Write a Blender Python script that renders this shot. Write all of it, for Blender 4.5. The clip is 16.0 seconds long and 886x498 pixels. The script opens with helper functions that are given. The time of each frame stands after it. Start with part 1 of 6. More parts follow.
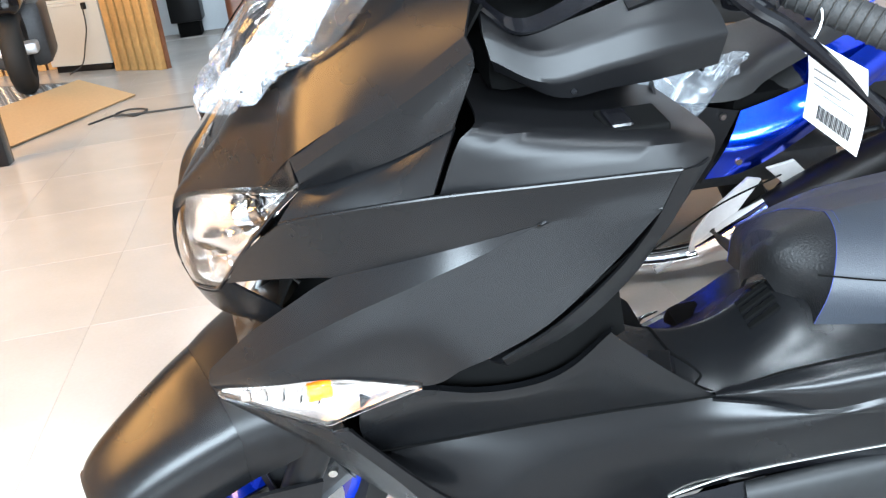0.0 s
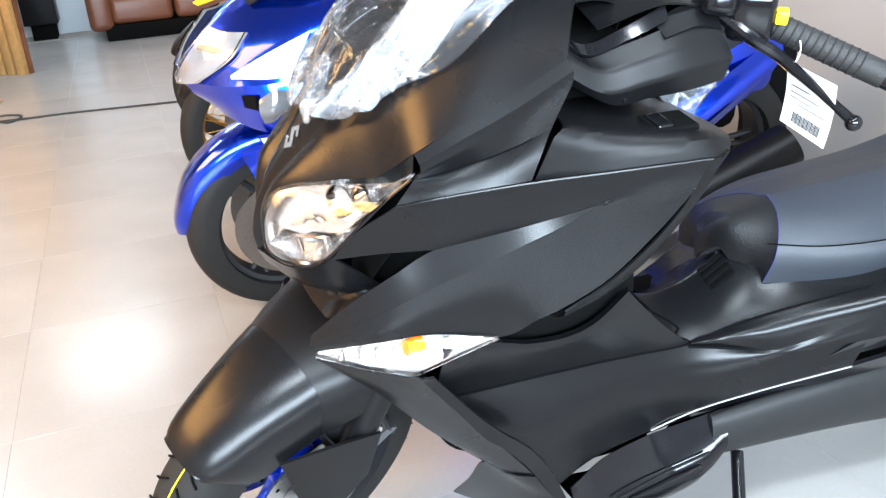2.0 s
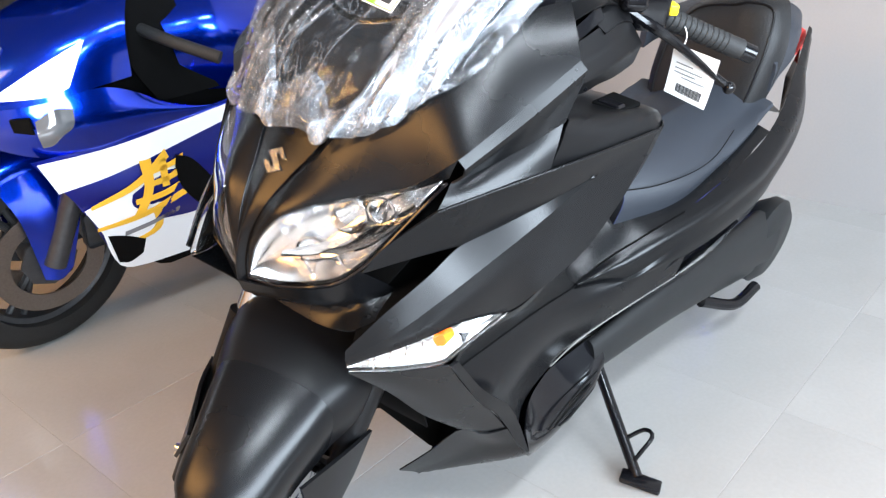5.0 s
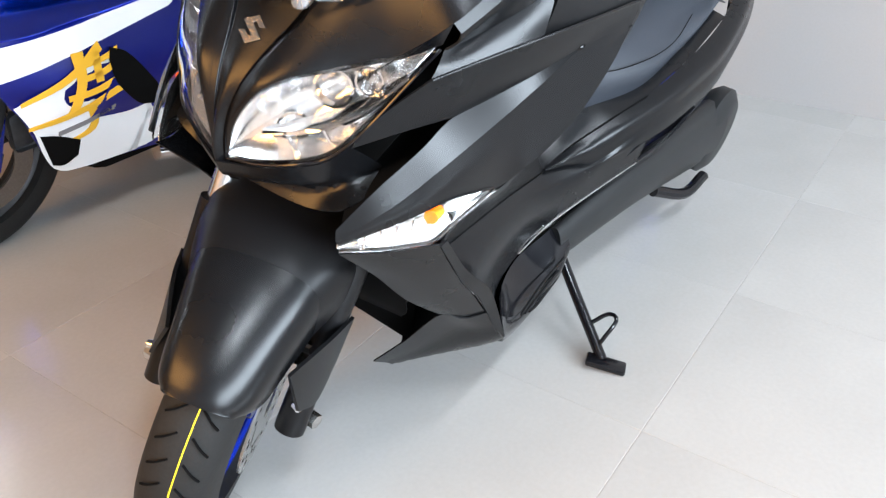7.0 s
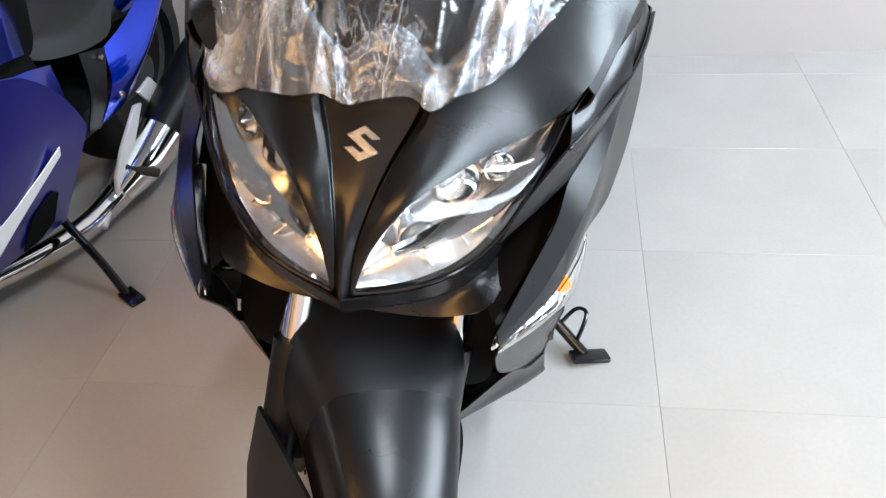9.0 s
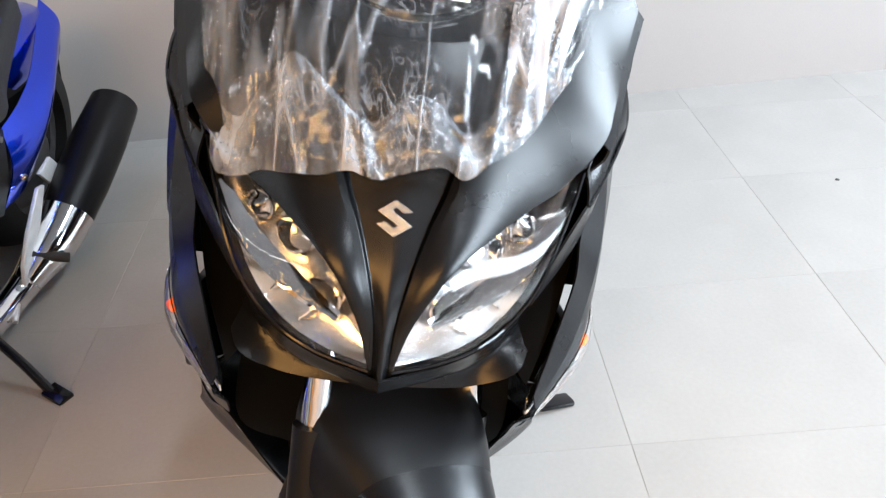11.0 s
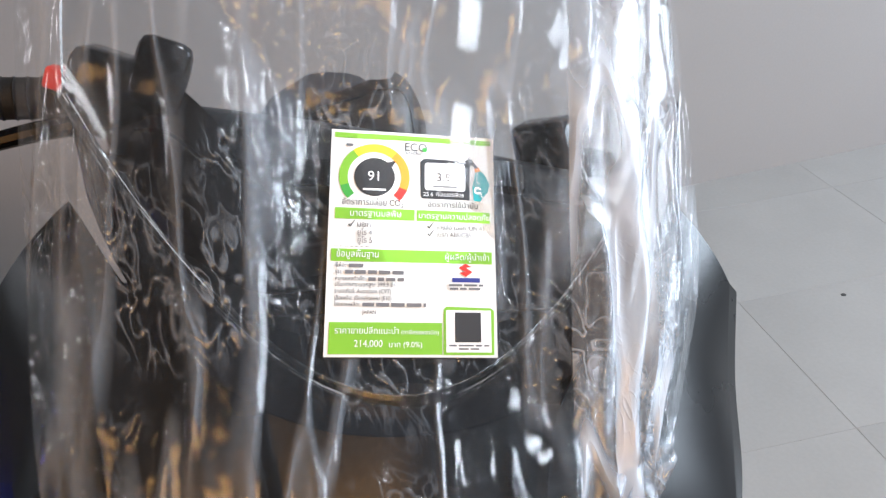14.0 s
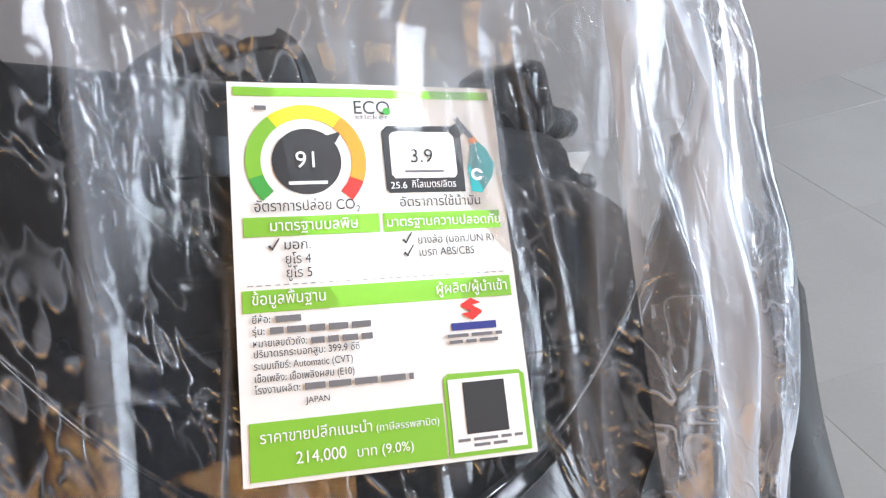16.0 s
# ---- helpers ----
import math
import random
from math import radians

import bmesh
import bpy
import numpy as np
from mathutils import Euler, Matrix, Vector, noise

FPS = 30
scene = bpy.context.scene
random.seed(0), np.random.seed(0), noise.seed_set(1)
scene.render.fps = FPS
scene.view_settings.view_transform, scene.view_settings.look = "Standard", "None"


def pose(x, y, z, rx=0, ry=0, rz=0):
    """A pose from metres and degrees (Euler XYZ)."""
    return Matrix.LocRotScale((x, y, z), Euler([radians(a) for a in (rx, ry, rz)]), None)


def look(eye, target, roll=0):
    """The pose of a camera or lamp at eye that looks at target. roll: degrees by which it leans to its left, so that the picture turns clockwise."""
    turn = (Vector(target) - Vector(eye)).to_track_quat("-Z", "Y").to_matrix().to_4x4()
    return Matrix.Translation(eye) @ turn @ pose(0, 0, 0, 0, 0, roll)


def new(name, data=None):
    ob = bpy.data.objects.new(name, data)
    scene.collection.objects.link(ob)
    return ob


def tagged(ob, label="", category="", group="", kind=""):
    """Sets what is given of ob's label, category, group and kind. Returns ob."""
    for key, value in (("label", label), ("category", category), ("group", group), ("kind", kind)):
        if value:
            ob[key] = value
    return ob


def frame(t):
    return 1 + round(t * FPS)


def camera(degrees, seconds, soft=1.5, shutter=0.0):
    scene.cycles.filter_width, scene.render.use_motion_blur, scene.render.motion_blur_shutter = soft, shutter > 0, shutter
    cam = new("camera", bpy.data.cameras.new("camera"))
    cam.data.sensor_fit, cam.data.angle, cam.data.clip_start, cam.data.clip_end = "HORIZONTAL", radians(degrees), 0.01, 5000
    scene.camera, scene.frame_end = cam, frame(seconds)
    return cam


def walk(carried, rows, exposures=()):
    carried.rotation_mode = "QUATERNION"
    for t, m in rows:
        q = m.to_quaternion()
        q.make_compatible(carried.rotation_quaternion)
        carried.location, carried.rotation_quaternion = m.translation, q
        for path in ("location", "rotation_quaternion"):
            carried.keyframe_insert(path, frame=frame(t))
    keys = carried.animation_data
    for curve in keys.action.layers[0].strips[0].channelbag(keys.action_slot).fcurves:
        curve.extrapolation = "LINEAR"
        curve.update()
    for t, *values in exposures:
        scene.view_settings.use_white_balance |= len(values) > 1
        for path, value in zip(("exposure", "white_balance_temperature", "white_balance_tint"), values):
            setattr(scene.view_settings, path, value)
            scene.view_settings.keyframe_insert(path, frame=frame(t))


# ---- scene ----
cam = camera(55.0, 16.0, 1.3)
PATH = [
    (0, (0.121, -1.071, 1.135), (0.376, 0.759, 0.371), -6.8),
    (0.5, (0.11, -1.06, 1.133), (0.371, 0.77, 0.369), -7.0),
    (1, (0.057, -1.08, 1.134), (0.336, 0.743, 0.361), -7.1),
    (1.5, (-0.076, -1.131, 1.171), (0.35, 0.653, 0.374), -6.2),
    (2, (-0.205, -1.209, 1.212), (0.393, 0.532, 0.43), -4.2),
    (2.5, (-0.335, -1.168, 1.236), (0.4, 0.514, 0.442), -4.0),
    (3, (-0.437, -1.076, 1.286), (0.451, 0.518, 0.467), -4.6),
    (3.5, (-0.534, -1.024, 1.324), (0.493, 0.478, 0.493), -4.5),
    (4, (-0.626, -0.979, 1.342), (0.546, 0.403, 0.493), -3.8),
    (6.5, (-0.748, -0.891, 1.253), (0.645, 0.122, 0.238), -1.3),
    (7, (-0.778, -0.841, 1.248), (0.605, 0.128, 0.177), -1.0),
    (7.5, (-0.806, -0.695, 1.257), (0.602, 0.211, 0.165), -2.7),
    (8, (-0.801, -0.513, 1.311), (0.683, 0.236, 0.199), -5.9),
    (8.5, (-0.813, -0.373, 1.328), (0.751, 0.136, 0.189), -5.6),
    (9, (-0.849, -0.223, 1.343), (0.769, 0.048, 0.199), -4.2),
    (11.5, (-0.801, -0.023, 1.37), (0.895, -0.084, 0.31), -3.6),
    (12, (-0.716, -0.015, 1.378), (0.99, -0.09, 0.336), -4.1),
    (12.5, (-0.588, -0.011, 1.387), (1.125, -0.097, 0.358), -4.9),
    (13, (-0.482, -0.01, 1.404), (1.239, -0.115, 0.39), -6.3),
    (13.5, (-0.401, -0.011, 1.419), (1.332, -0.156, 0.432), -6.9),
    (14, (-0.316, -0.018, 1.421), (1.43, -0.227, 0.468), -7.1),
    (14.5, (-0.236, -0.02, 1.4), (1.495, -0.32, 0.444), -6.8),
    (15, (-0.159, -0.015, 1.365), (1.533, -0.436, 0.386), -6.0),
    (15.5, (-0.109, -0.008, 1.338), (1.545, -0.498, 0.328), -5.6),
    (16, (-0.088, -0.007, 1.334), (1.554, -0.461, 0.286), -6.6),
]
# the picture is darkened as the white bag and paper fill the view
EXPOSURES = [(0.0, 0.32, 6000, 6), (1.5, 0.2, 6000, 7), (3.0, 0.06, 6000, 9), (4.0, -0.17, 6050, 10), (7.0, -0.35, 6200, 10), (9.0, -0.37, 6150, 9), (11.5, -0.37, 6150, 9), (12.5, -0.62, 6100, 9), (13.5, -1.14, 6100, 10), (15.0, -1.5, 6100, 12), (16.0, -1.53, 6100, 12)]
walk(cam, [(t, look(eye, target, roll)) for t, eye, target, roll in PATH], EXPOSURES)

# ---- world and light ----
world = bpy.data.worlds.new("showroom_air")
scene.world = world
world.use_nodes = True
world.node_tree.nodes["Background"].inputs[0].default_value = (0.9, 0.93, 1.0, 1)
world.node_tree.nodes["Background"].inputs[1].default_value = 0.03
scene.view_settings.exposure = 0.0


def area_lamp(name, x, y, z, sx, sy, watts, colour, target=None):
    lamp = bpy.data.lights.new(name, "AREA")
    lamp.shape, lamp.size, lamp.size_y, lamp.energy, lamp.color = "RECTANGLE", sx, sy, watts, colour
    ob = new(name, lamp)
    ob.matrix_world = look((x, y, z), target or (x, y + 0.001, 0))
    return ob


H = 3.6
COOL, WHITE, WARM = (0.87, 0.94, 1.0), (0.97, 0.97, 1.0), (1.0, 0.52, 0.16)
PANELS = []
for lx, ly, watts, tone in ((-0.9, -1.8, 120, COOL), (1.1, -1.8, 70, COOL), (1.0, 4.3, 40, WHITE), (-2.6, 5.9, 45, COOL), (0.6, 5.8, 45, COOL), (-1.0, 8.2, 40, COOL)):
    PANELS.append((lx, ly))
    area_lamp("panel_lamp", lx, ly, H - 0.07, 1.18, 0.36, watts, tone)
# unseen orange source, added to give the nose its broad brown reflection
area_lamp("warm_lamp", -4.6, 1.2, H - 0.08, 3.2, 3.8, 560, WARM)
# light added in the opening of an unseen wide window, for cowl highlights
area_lamp("window_daylight", -1.55, -5.52, 2.4, 7.1, 1.9, 1850, (0.82, 0.92, 1.0), (-1.55, 0, 2.0))

# ---- materials ----
def material(name, colour, rough=0.5, metal=0.0, grain=0.0, grain_size=60.0, blotch=0.0, blotch_size=3.0, bump=0.0, coat=0.0, trans=0.0, ior=1.45, spec=0.5, alpha=1.0, per_piece=0.0):
    """Principled paint with variation at two scales, fine relief and an optional clear coat."""
    m = bpy.data.materials.new(name)
    m.use_nodes = True
    nt = m.node_tree
    b = nt.nodes["Principled BSDF"]
    b.inputs["Base Color"].default_value = (*colour, 1)
    b.inputs["Roughness"].default_value, b.inputs["Metallic"].default_value = rough, metal
    b.inputs["Coat Weight"].default_value, b.inputs["Coat Roughness"].default_value = coat, 0.04
    b.inputs["Transmission Weight"].default_value, b.inputs["IOR"].default_value = trans, ior
    b.inputs["Specular IOR Level"].default_value, b.inputs["Alpha"].default_value = spec, alpha
    if not (grain or blotch or bump or per_piece):
        return m
    tc = nt.nodes.new("ShaderNodeTexCoord")
    fine = nt.nodes.new("ShaderNodeTexNoise")
    fine.inputs["Scale"].default_value, fine.inputs["Detail"].default_value = grain_size, 4
    broad = nt.nodes.new("ShaderNodeTexNoise")
    broad.inputs["Scale"].default_value, broad.inputs["Detail"].default_value = blotch_size, 6
    for n in (fine, broad):
        nt.links.new(tc.outputs["Object"], n.inputs["Vector"])
    value = None

    def swing(source, amount):
        r = nt.nodes.new("ShaderNodeMapRange")
        r.inputs["From Min"].default_value, r.inputs["From Max"].default_value = 0.25, 0.75
        r.inputs["To Min"].default_value, r.inputs["To Max"].default_value = 1 - amount, 1 + amount
        nt.links.new(source, r.inputs["Value"])
        return r.outputs["Result"]

    factors = []
    if grain:
        factors.append(swing(fine.outputs["Fac"], grain))
    if blotch:
        factors.append(swing(broad.outputs["Fac"], blotch))
    if per_piece:
        info = nt.nodes.new("ShaderNodeObjectInfo")
        r = nt.nodes.new("ShaderNodeMapRange")
        r.inputs["To Min"].default_value, r.inputs["To Max"].default_value = 1 - per_piece, 1 + per_piece
        nt.links.new(info.outputs["Random"], r.inputs["Value"])
        factors.append(r.outputs["Result"])
    for f in factors:
        if value is None:
            value = f
        else:
            mul = nt.nodes.new("ShaderNodeMath")
            mul.operation = "MULTIPLY"
            nt.links.new(value, mul.inputs[0])
            nt.links.new(f, mul.inputs[1])
            value = mul.outputs[0]
    if value is not None:
        vm = nt.nodes.new("ShaderNodeVectorMath")
        vm.operation = "SCALE"
        vm.inputs[0].default_value = colour
        nt.links.new(value, vm.inputs["Scale"])
        nt.links.new(vm.outputs[0], b.inputs["Base Color"])
    if blotch and rough < 0.9:
        r = nt.nodes.new("ShaderNodeMapRange")
        r.inputs["From Min"].default_value, r.inputs["From Max"].default_value = 0.3, 0.7
        r.inputs["To Min"].default_value, r.inputs["To Max"].default_value = rough * (1 - blotch * 0.6), min(1, rough * (1 + blotch * 0.6))
        nt.links.new(broad.outputs["Fac"], r.inputs["Value"])
        nt.links.new(r.outputs["Result"], b.inputs["Roughness"])
    if bump:
        bn = nt.nodes.new("ShaderNodeBump")
        bn.inputs["Strength"].default_value, bn.inputs["Distance"].default_value = bump, 0.002
        nt.links.new(fine.outputs["Fac"], bn.inputs["Height"])
        nt.links.new(bn.outputs[0], b.inputs["Normal"])
    return m


def lit(name, colour, strength):
    m = bpy.data.materials.new(name)
    m.use_nodes = True
    b = m.node_tree.nodes["Principled BSDF"]
    b.inputs["Base Color"].default_value = (*colour, 1)
    b.inputs["Emission Color"].default_value, b.inputs["Emission Strength"].default_value = (*colour, 1), strength
    return m


MATTE = material("matte_black_paint", (0.004, 0.0042, 0.0048), 0.27, 0.0, grain=0.06, grain_size=900, blotch=0.05, blotch_size=5, bump=0.02, spec=0.32)
TRIM = material("grained_black_plastic", (0.004, 0.004, 0.0045), 0.38, grain=0.1, grain_size=900, blotch=0.1, bump=0.06, spec=0.28)
GLOSSB = material("gloss_black_plastic", (0.004, 0.004, 0.005), 0.14, blotch=0.1, coat=0.15, spec=0.35)
DARK = material("dark_inner_plastic", (0.003, 0.003, 0.003), 0.8, grain=0.1, spec=0.06)
RUBBER = material("tyre_rubber", (0.011, 0.0105, 0.01), 0.7, grain=0.15, grain_size=200, blotch=0.2, bump=0.2, spec=0.3)
GRIPR = material("grip_rubber", (0.014, 0.014, 0.014), 0.65, grain=0.2, grain_size=300, bump=0.3)
SEATV = material("dark_blue_grey_vinyl", (0.022, 0.026, 0.034), 0.5, grain=0.12, grain_size=500, blotch=0.08, bump=0.25)
SEATB = material("black_grained_vinyl", (0.009, 0.009, 0.0095), 0.45, grain=0.2, grain_size=330, bump=0.6, spec=0.4)
STITCH = material("blue_thread", (0.02, 0.03, 0.14), 0.8)
CHROME = material("chrome", (0.82, 0.82, 0.82), 0.07, 1.0, blotch=0.03)
DISC = material("dark_disc_steel", (0.22, 0.21, 0.2), 0.35, 1.0, grain=0.1, grain_size=200, blotch=0.1)
STEEL = material("brushed_steel", (0.55, 0.54, 0.52), 0.28, 1.0, grain=0.1, grain_size=200, blotch=0.1)
ALLOY = material("silver_cast_alloy", (0.6, 0.6, 0.6), 0.42, 0.7, grain=0.06, blotch=0.06)
ENGINE = material("dark_engine_metal", (0.05, 0.05, 0.052), 0.45, 0.6, grain=0.15, blotch=0.15, bump=0.1)
CASE = material("dark_case_paint", (0.012, 0.0125, 0.013), 0.45, grain=0.1, blotch=0.1, spec=0.3)
GOLD = material("gold_anodised", (0.6, 0.33, 0.08), 0.3, 0.9, blotch=0.1)
RIMBLUE = material("blue_rim_paint", (0.005, 0.03, 0.45), 0.25, 0.4, blotch=0.08, coat=0.6)
BLUE = material("metallic_blue_paint", (0.004, 0.045, 0.68), 0.2, 0.95, grain=0.05, grain_size=1500, blotch=0.04, coat=1.0)
NAVY = material("deep_blue_paint", (0.004, 0.014, 0.3), 0.3, 0.8, grain=0.05, grain_size=1500, coat=1.0)
WHITEP = material("white_gloss_paint", (0.78, 0.79, 0.8), 0.25, blotch=0.03, coat=1.0)
YELLOW = material("yellow_plastic", (0.85, 0.62, 0.01), 0.35, blotch=0.05)
GLASS = material("clear_lens", (1, 1, 1), 0.02, trans=1.0, ior=1.35)
SCREEN = material("clear_windscreen", (0.93, 0.95, 0.96), 0.03, trans=1.0, ior=1.3)
AMBER = material("amber_bulb", (0.8, 0.13, 0.0), 0.25, blotch=0.2, blotch_size=120)
REFLECT = material("satin_reflector", (0.9, 0.9, 0.9), 0.2, 1.0, blotch=0.1, blotch_size=60)
PAPER = material("white_paper", (0.82, 0.82, 0.8), 0.7, grain=0.02, blotch=0.03)
INK = material("grey_ink", (0.17, 0.17, 0.18), 0.7)
GREEN = material("green_print", (0.22, 0.5, 0.03), 0.55)
GREEND = material("dark_green_print", (0.06, 0.36, 0.05), 0.55)
YELLOWP = material("yellow_print", (0.85, 0.72, 0.02), 0.55)
ORANGEP = material("orange_print", (0.85, 0.3, 0.02), 0.55)
REDP = material("red_print", (0.75, 0.03, 0.02), 0.55)
TEAL = material("teal_print", (0.02, 0.35, 0.36), 0.55)
BLACKP = material("black_print", (0.03, 0.03, 0.032), 0.6)
WHITEI = material("white_print", (0.85, 0.85, 0.85), 0.6)
NAVYP = material("navy_print", (0.03, 0.04, 0.25), 0.6)
TILE = material("grey_stone_tile", (0.31, 0.3, 0.285), 0.22, grain=0.03, grain_size=90, blotch=0.09, blotch_size=2.2, per_piece=0.02, bump=0.02)
GROUT = material("grout", (0.26, 0.25, 0.235), 0.9, grain=0.1)
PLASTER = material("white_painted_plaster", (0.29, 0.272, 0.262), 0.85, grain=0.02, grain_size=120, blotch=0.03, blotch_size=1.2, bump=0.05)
GREYWALL = material("grey_painted_wall", (0.5, 0.54, 0.57), 0.8, grain=0.02, blotch=0.04, bump=0.05)
CEIL = material("dark_grey_ceiling", (0.12, 0.12, 0.125), 0.9, grain=0.02, blotch=0.02)
WOOD = material("honey_pine", (0.4, 0.22, 0.075), 0.45, grain=0.15, grain_size=25, blotch=0.12, blotch_size=4, per_piece=0.1)
WOODD = material("brown_stained_wood", (0.12, 0.045, 0.02), 0.35, grain=0.25, grain_size=18, blotch=0.2, coat=0.3)
BOARD = material("tan_laminate", (0.36, 0.23, 0.11), 0.55, grain=0.06, blotch=0.05)
CHECKER = material("checker_plate_aluminium", (0.16, 0.16, 0.16), 0.55, 0.5, grain=0.15, blotch=0.15)
BUMPS = material("raised_aluminium", (0.5, 0.5, 0.5), 0.4, 0.6, grain=0.1, blotch=0.1)
SILVER = material("silver_painted_bracket", (0.6, 0.6, 0.6), 0.4, 0.25, grain=0.06, blotch=0.06)
CABINET = material("off_white_enamel", (0.42, 0.41, 0.37), 0.45, grain=0.02, blotch=0.05)
CABLE = material("black_cable_rubber", (0.02, 0.02, 0.02), 0.6)


def film(name, clear_part=0.012, crease_part=0.15):
    """Thin wrinkled plastic: mostly clear, glossy at a slant, whitish along its creases."""
    m = bpy.data.materials.new(name)
    m.use_nodes = True
    nt = m.node_tree
    nt.nodes.clear()

    def node(kind, **values):
        n = nt.nodes.new("ShaderNode" + kind)
        for key, value in values.items():
            n.inputs[key.replace("_", " ")].default_value = value
        return n

    def math_node(operation, x, y=None, z=None, clamp=False):
        n = nt.nodes.new("ShaderNodeMath")
        n.operation, n.use_clamp = operation, clamp
        for slot, v in zip(n.inputs, (x, y, z)):
            if v is None:
                continue
            if isinstance(v, (int, float)):
                slot.default_value = v
            else:
                nt.links.new(v, slot)
        return n.outputs[0]

    def stretched(turn, size):
        n = nt.nodes.new("ShaderNodeMapping")
        n.vector_type = "TEXTURE"
        n.inputs["Rotation"].default_value, n.inputs["Scale"].default_value = turn, size
        nt.links.new(tc.outputs["Object"], n.inputs["Vector"])
        return n.outputs[0]

    tc = nt.nodes.new("ShaderNodeTexCoord")
    # long creases that run up the bag
    long_noise = node("TexNoise", Scale=1.0, Detail=1.5, Distortion=0.35)
    nt.links.new(stretched((0, radians(-48.7), 0), (0.34, 0.05, 0.12)), long_noise.inputs["Vector"])
    ridge = math_node("MULTIPLY_ADD", math_node("ABSOLUTE", math_node("SUBTRACT", long_noise.outputs["Fac"], 0.5)), -20.0, 1.0, True)
    # short sharp crackle in patches
    short_noise = node("TexNoise", Scale=1.0, Detail=1.0, Distortion=1.6)
    nt.links.new(stretched((0.5, radians(-48), 0.4), (0.034, 0.013, 0.022)), short_noise.inputs["Vector"])
    crack = math_node("MULTIPLY_ADD", math_node("ABSOLUTE", math_node("SUBTRACT", short_noise.outputs["Fac"], 0.5)), -16.0, 1.0, True)
    where = node("TexNoise", Scale=9.0, Detail=2.0)
    nt.links.new(tc.outputs["Object"], where.inputs["Vector"])
    crack = math_node("MULTIPLY", crack, math_node("MULTIPLY_ADD", where.outputs["Fac"], 6.0, -2.6, True))
    # soft swelling of the film
    swell = node("TexNoise", Scale=1.0, Detail=2.0, Distortion=0.5)
    nt.links.new(stretched((0, radians(-48.7), 0), (0.09, 0.035, 0.05)), swell.inputs["Vector"])
    height = math_node("MULTIPLY_ADD", crack, 0.2, math_node("MULTIPLY_ADD", swell.outputs["Fac"], 1.2, ridge))
    bump = node("Bump", Strength=0.5, Distance=0.0042)
    nt.links.new(height, bump.inputs["Height"])
    clear, gloss, milk = node("BsdfTransparent", Color=(0.965, 0.97, 0.975, 1)), node("BsdfGlossy", Color=(1, 1, 1, 1), Roughness=0.1), node("BsdfDiffuse", Color=(0.76, 0.83, 0.92, 1))
    fres = node("Fresnel", IOR=1.4)
    for n in (gloss, fres, milk):
        nt.links.new(bump.outputs[0], n.inputs["Normal"])
    haze = math_node("MULTIPLY_ADD", math_node("MAXIMUM", ridge, crack), crease_part, clear_part)
    a, b, out = nt.nodes.new("ShaderNodeMixShader"), nt.nodes.new("ShaderNodeMixShader"), nt.nodes.new("ShaderNodeOutputMaterial")
    for source, slot in ((haze, a.inputs[0]), (clear.outputs[0], a.inputs[1]), (milk.outputs[0], a.inputs[2]), (fres.outputs[0], b.inputs[0]), (a.outputs[0], b.inputs[1]), (gloss.outputs[0], b.inputs[2]), (b.outputs[0], out.inputs[0])):
        nt.links.new(source, slot)
    return m


SMOKE = material("smoked_screen", (0.03, 0.03, 0.035), 0.06, trans=0.6, ior=1.3, coat=0.5)
LENSGREY = material("clear_grey_lens", (0.15, 0.155, 0.165), 0.12, 0.3, blotch=0.15, blotch_size=30, coat=0.8)
GOLDP = material("gold_print", (0.75, 0.42, 0.03), 0.4, blotch=0.05)
LEATHER = material("brown_leather", (0.12, 0.04, 0.018), 0.4, grain=0.15, grain_size=120, blotch=0.15, bump=0.2)
FILM = film("clear_plastic_film", 0.02, 0.16)
HEMFILM = film("doubled_plastic_film", 0.07, 0.26)
PLEATFILM = film("gathered_plastic_film", 0.16, 0.4)
LAMPO = lit("warm_diffuser", (1.0, 0.47, 0.14), 3.0)
LAMPW = lit("lamp_diffuser", (1.0, 0.97, 0.93), 6.0)

# ---- mesh helpers ----
def part(name, bm, mat, parent=None, label=""):
    """One mesh object out of a bmesh, under a thing or a part."""
    me = bpy.data.meshes.new(name)
    bm.to_mesh(me)
    bm.free()
    for m in (mat if isinstance(mat, (list, tuple)) else [mat]):
        me.materials.append(m)
    ob = new(name, me)
    ob.parent = parent
    if label:
        tagged(ob, label)
    return ob


def thing(name, m, label, category, group="", kind=""):
    ob = new(name)
    ob.empty_display_size = 0.05
    ob.matrix_world = m
    return tagged(ob, label, category, group, kind)


def spline(points, n):
    """n points, evenly spread along a Catmull-Rom curve through the given ones."""
    p = np.array(points, float)
    if len(p) == 2:
        return np.linspace(p[0], p[1], n)
    p = np.vstack([2 * p[0] - p[1], p, 2 * p[-1] - p[-2]])
    fine = []
    for i in range(1, len(p) - 2):
        for s in np.linspace(0, 1, 24, endpoint=False):
            a, b, c, d = p[i - 1], p[i], p[i + 1], p[i + 2]
            fine.append(0.5 * (2 * b + (c - a) * s + (2 * a - 5 * b + 4 * c - d) * s * s + (3 * b - a - 3 * c + d) * s ** 3))
    fine = np.array(fine + [p[-2]])
    d = np.r_[0, np.cumsum(np.linalg.norm(np.diff(fine, axis=0), axis=1))]
    s = np.linspace(0, d[-1], n)
    return np.c_[[np.interp(s, d, fine[:, k]) for k in range(3)]].T


def flip(rows, side):
    return [[(x, y * side, z) for x, y, z in r] for r in rows]


def smooth(bm, angle=32):
    bm.normal_update()
    for f in bm.faces:
        f.smooth = True
    for e in bm.edges:
        if len(e.link_faces) == 2 and e.calc_face_angle(0) > radians(angle):
            e.smooth = False
    return bm


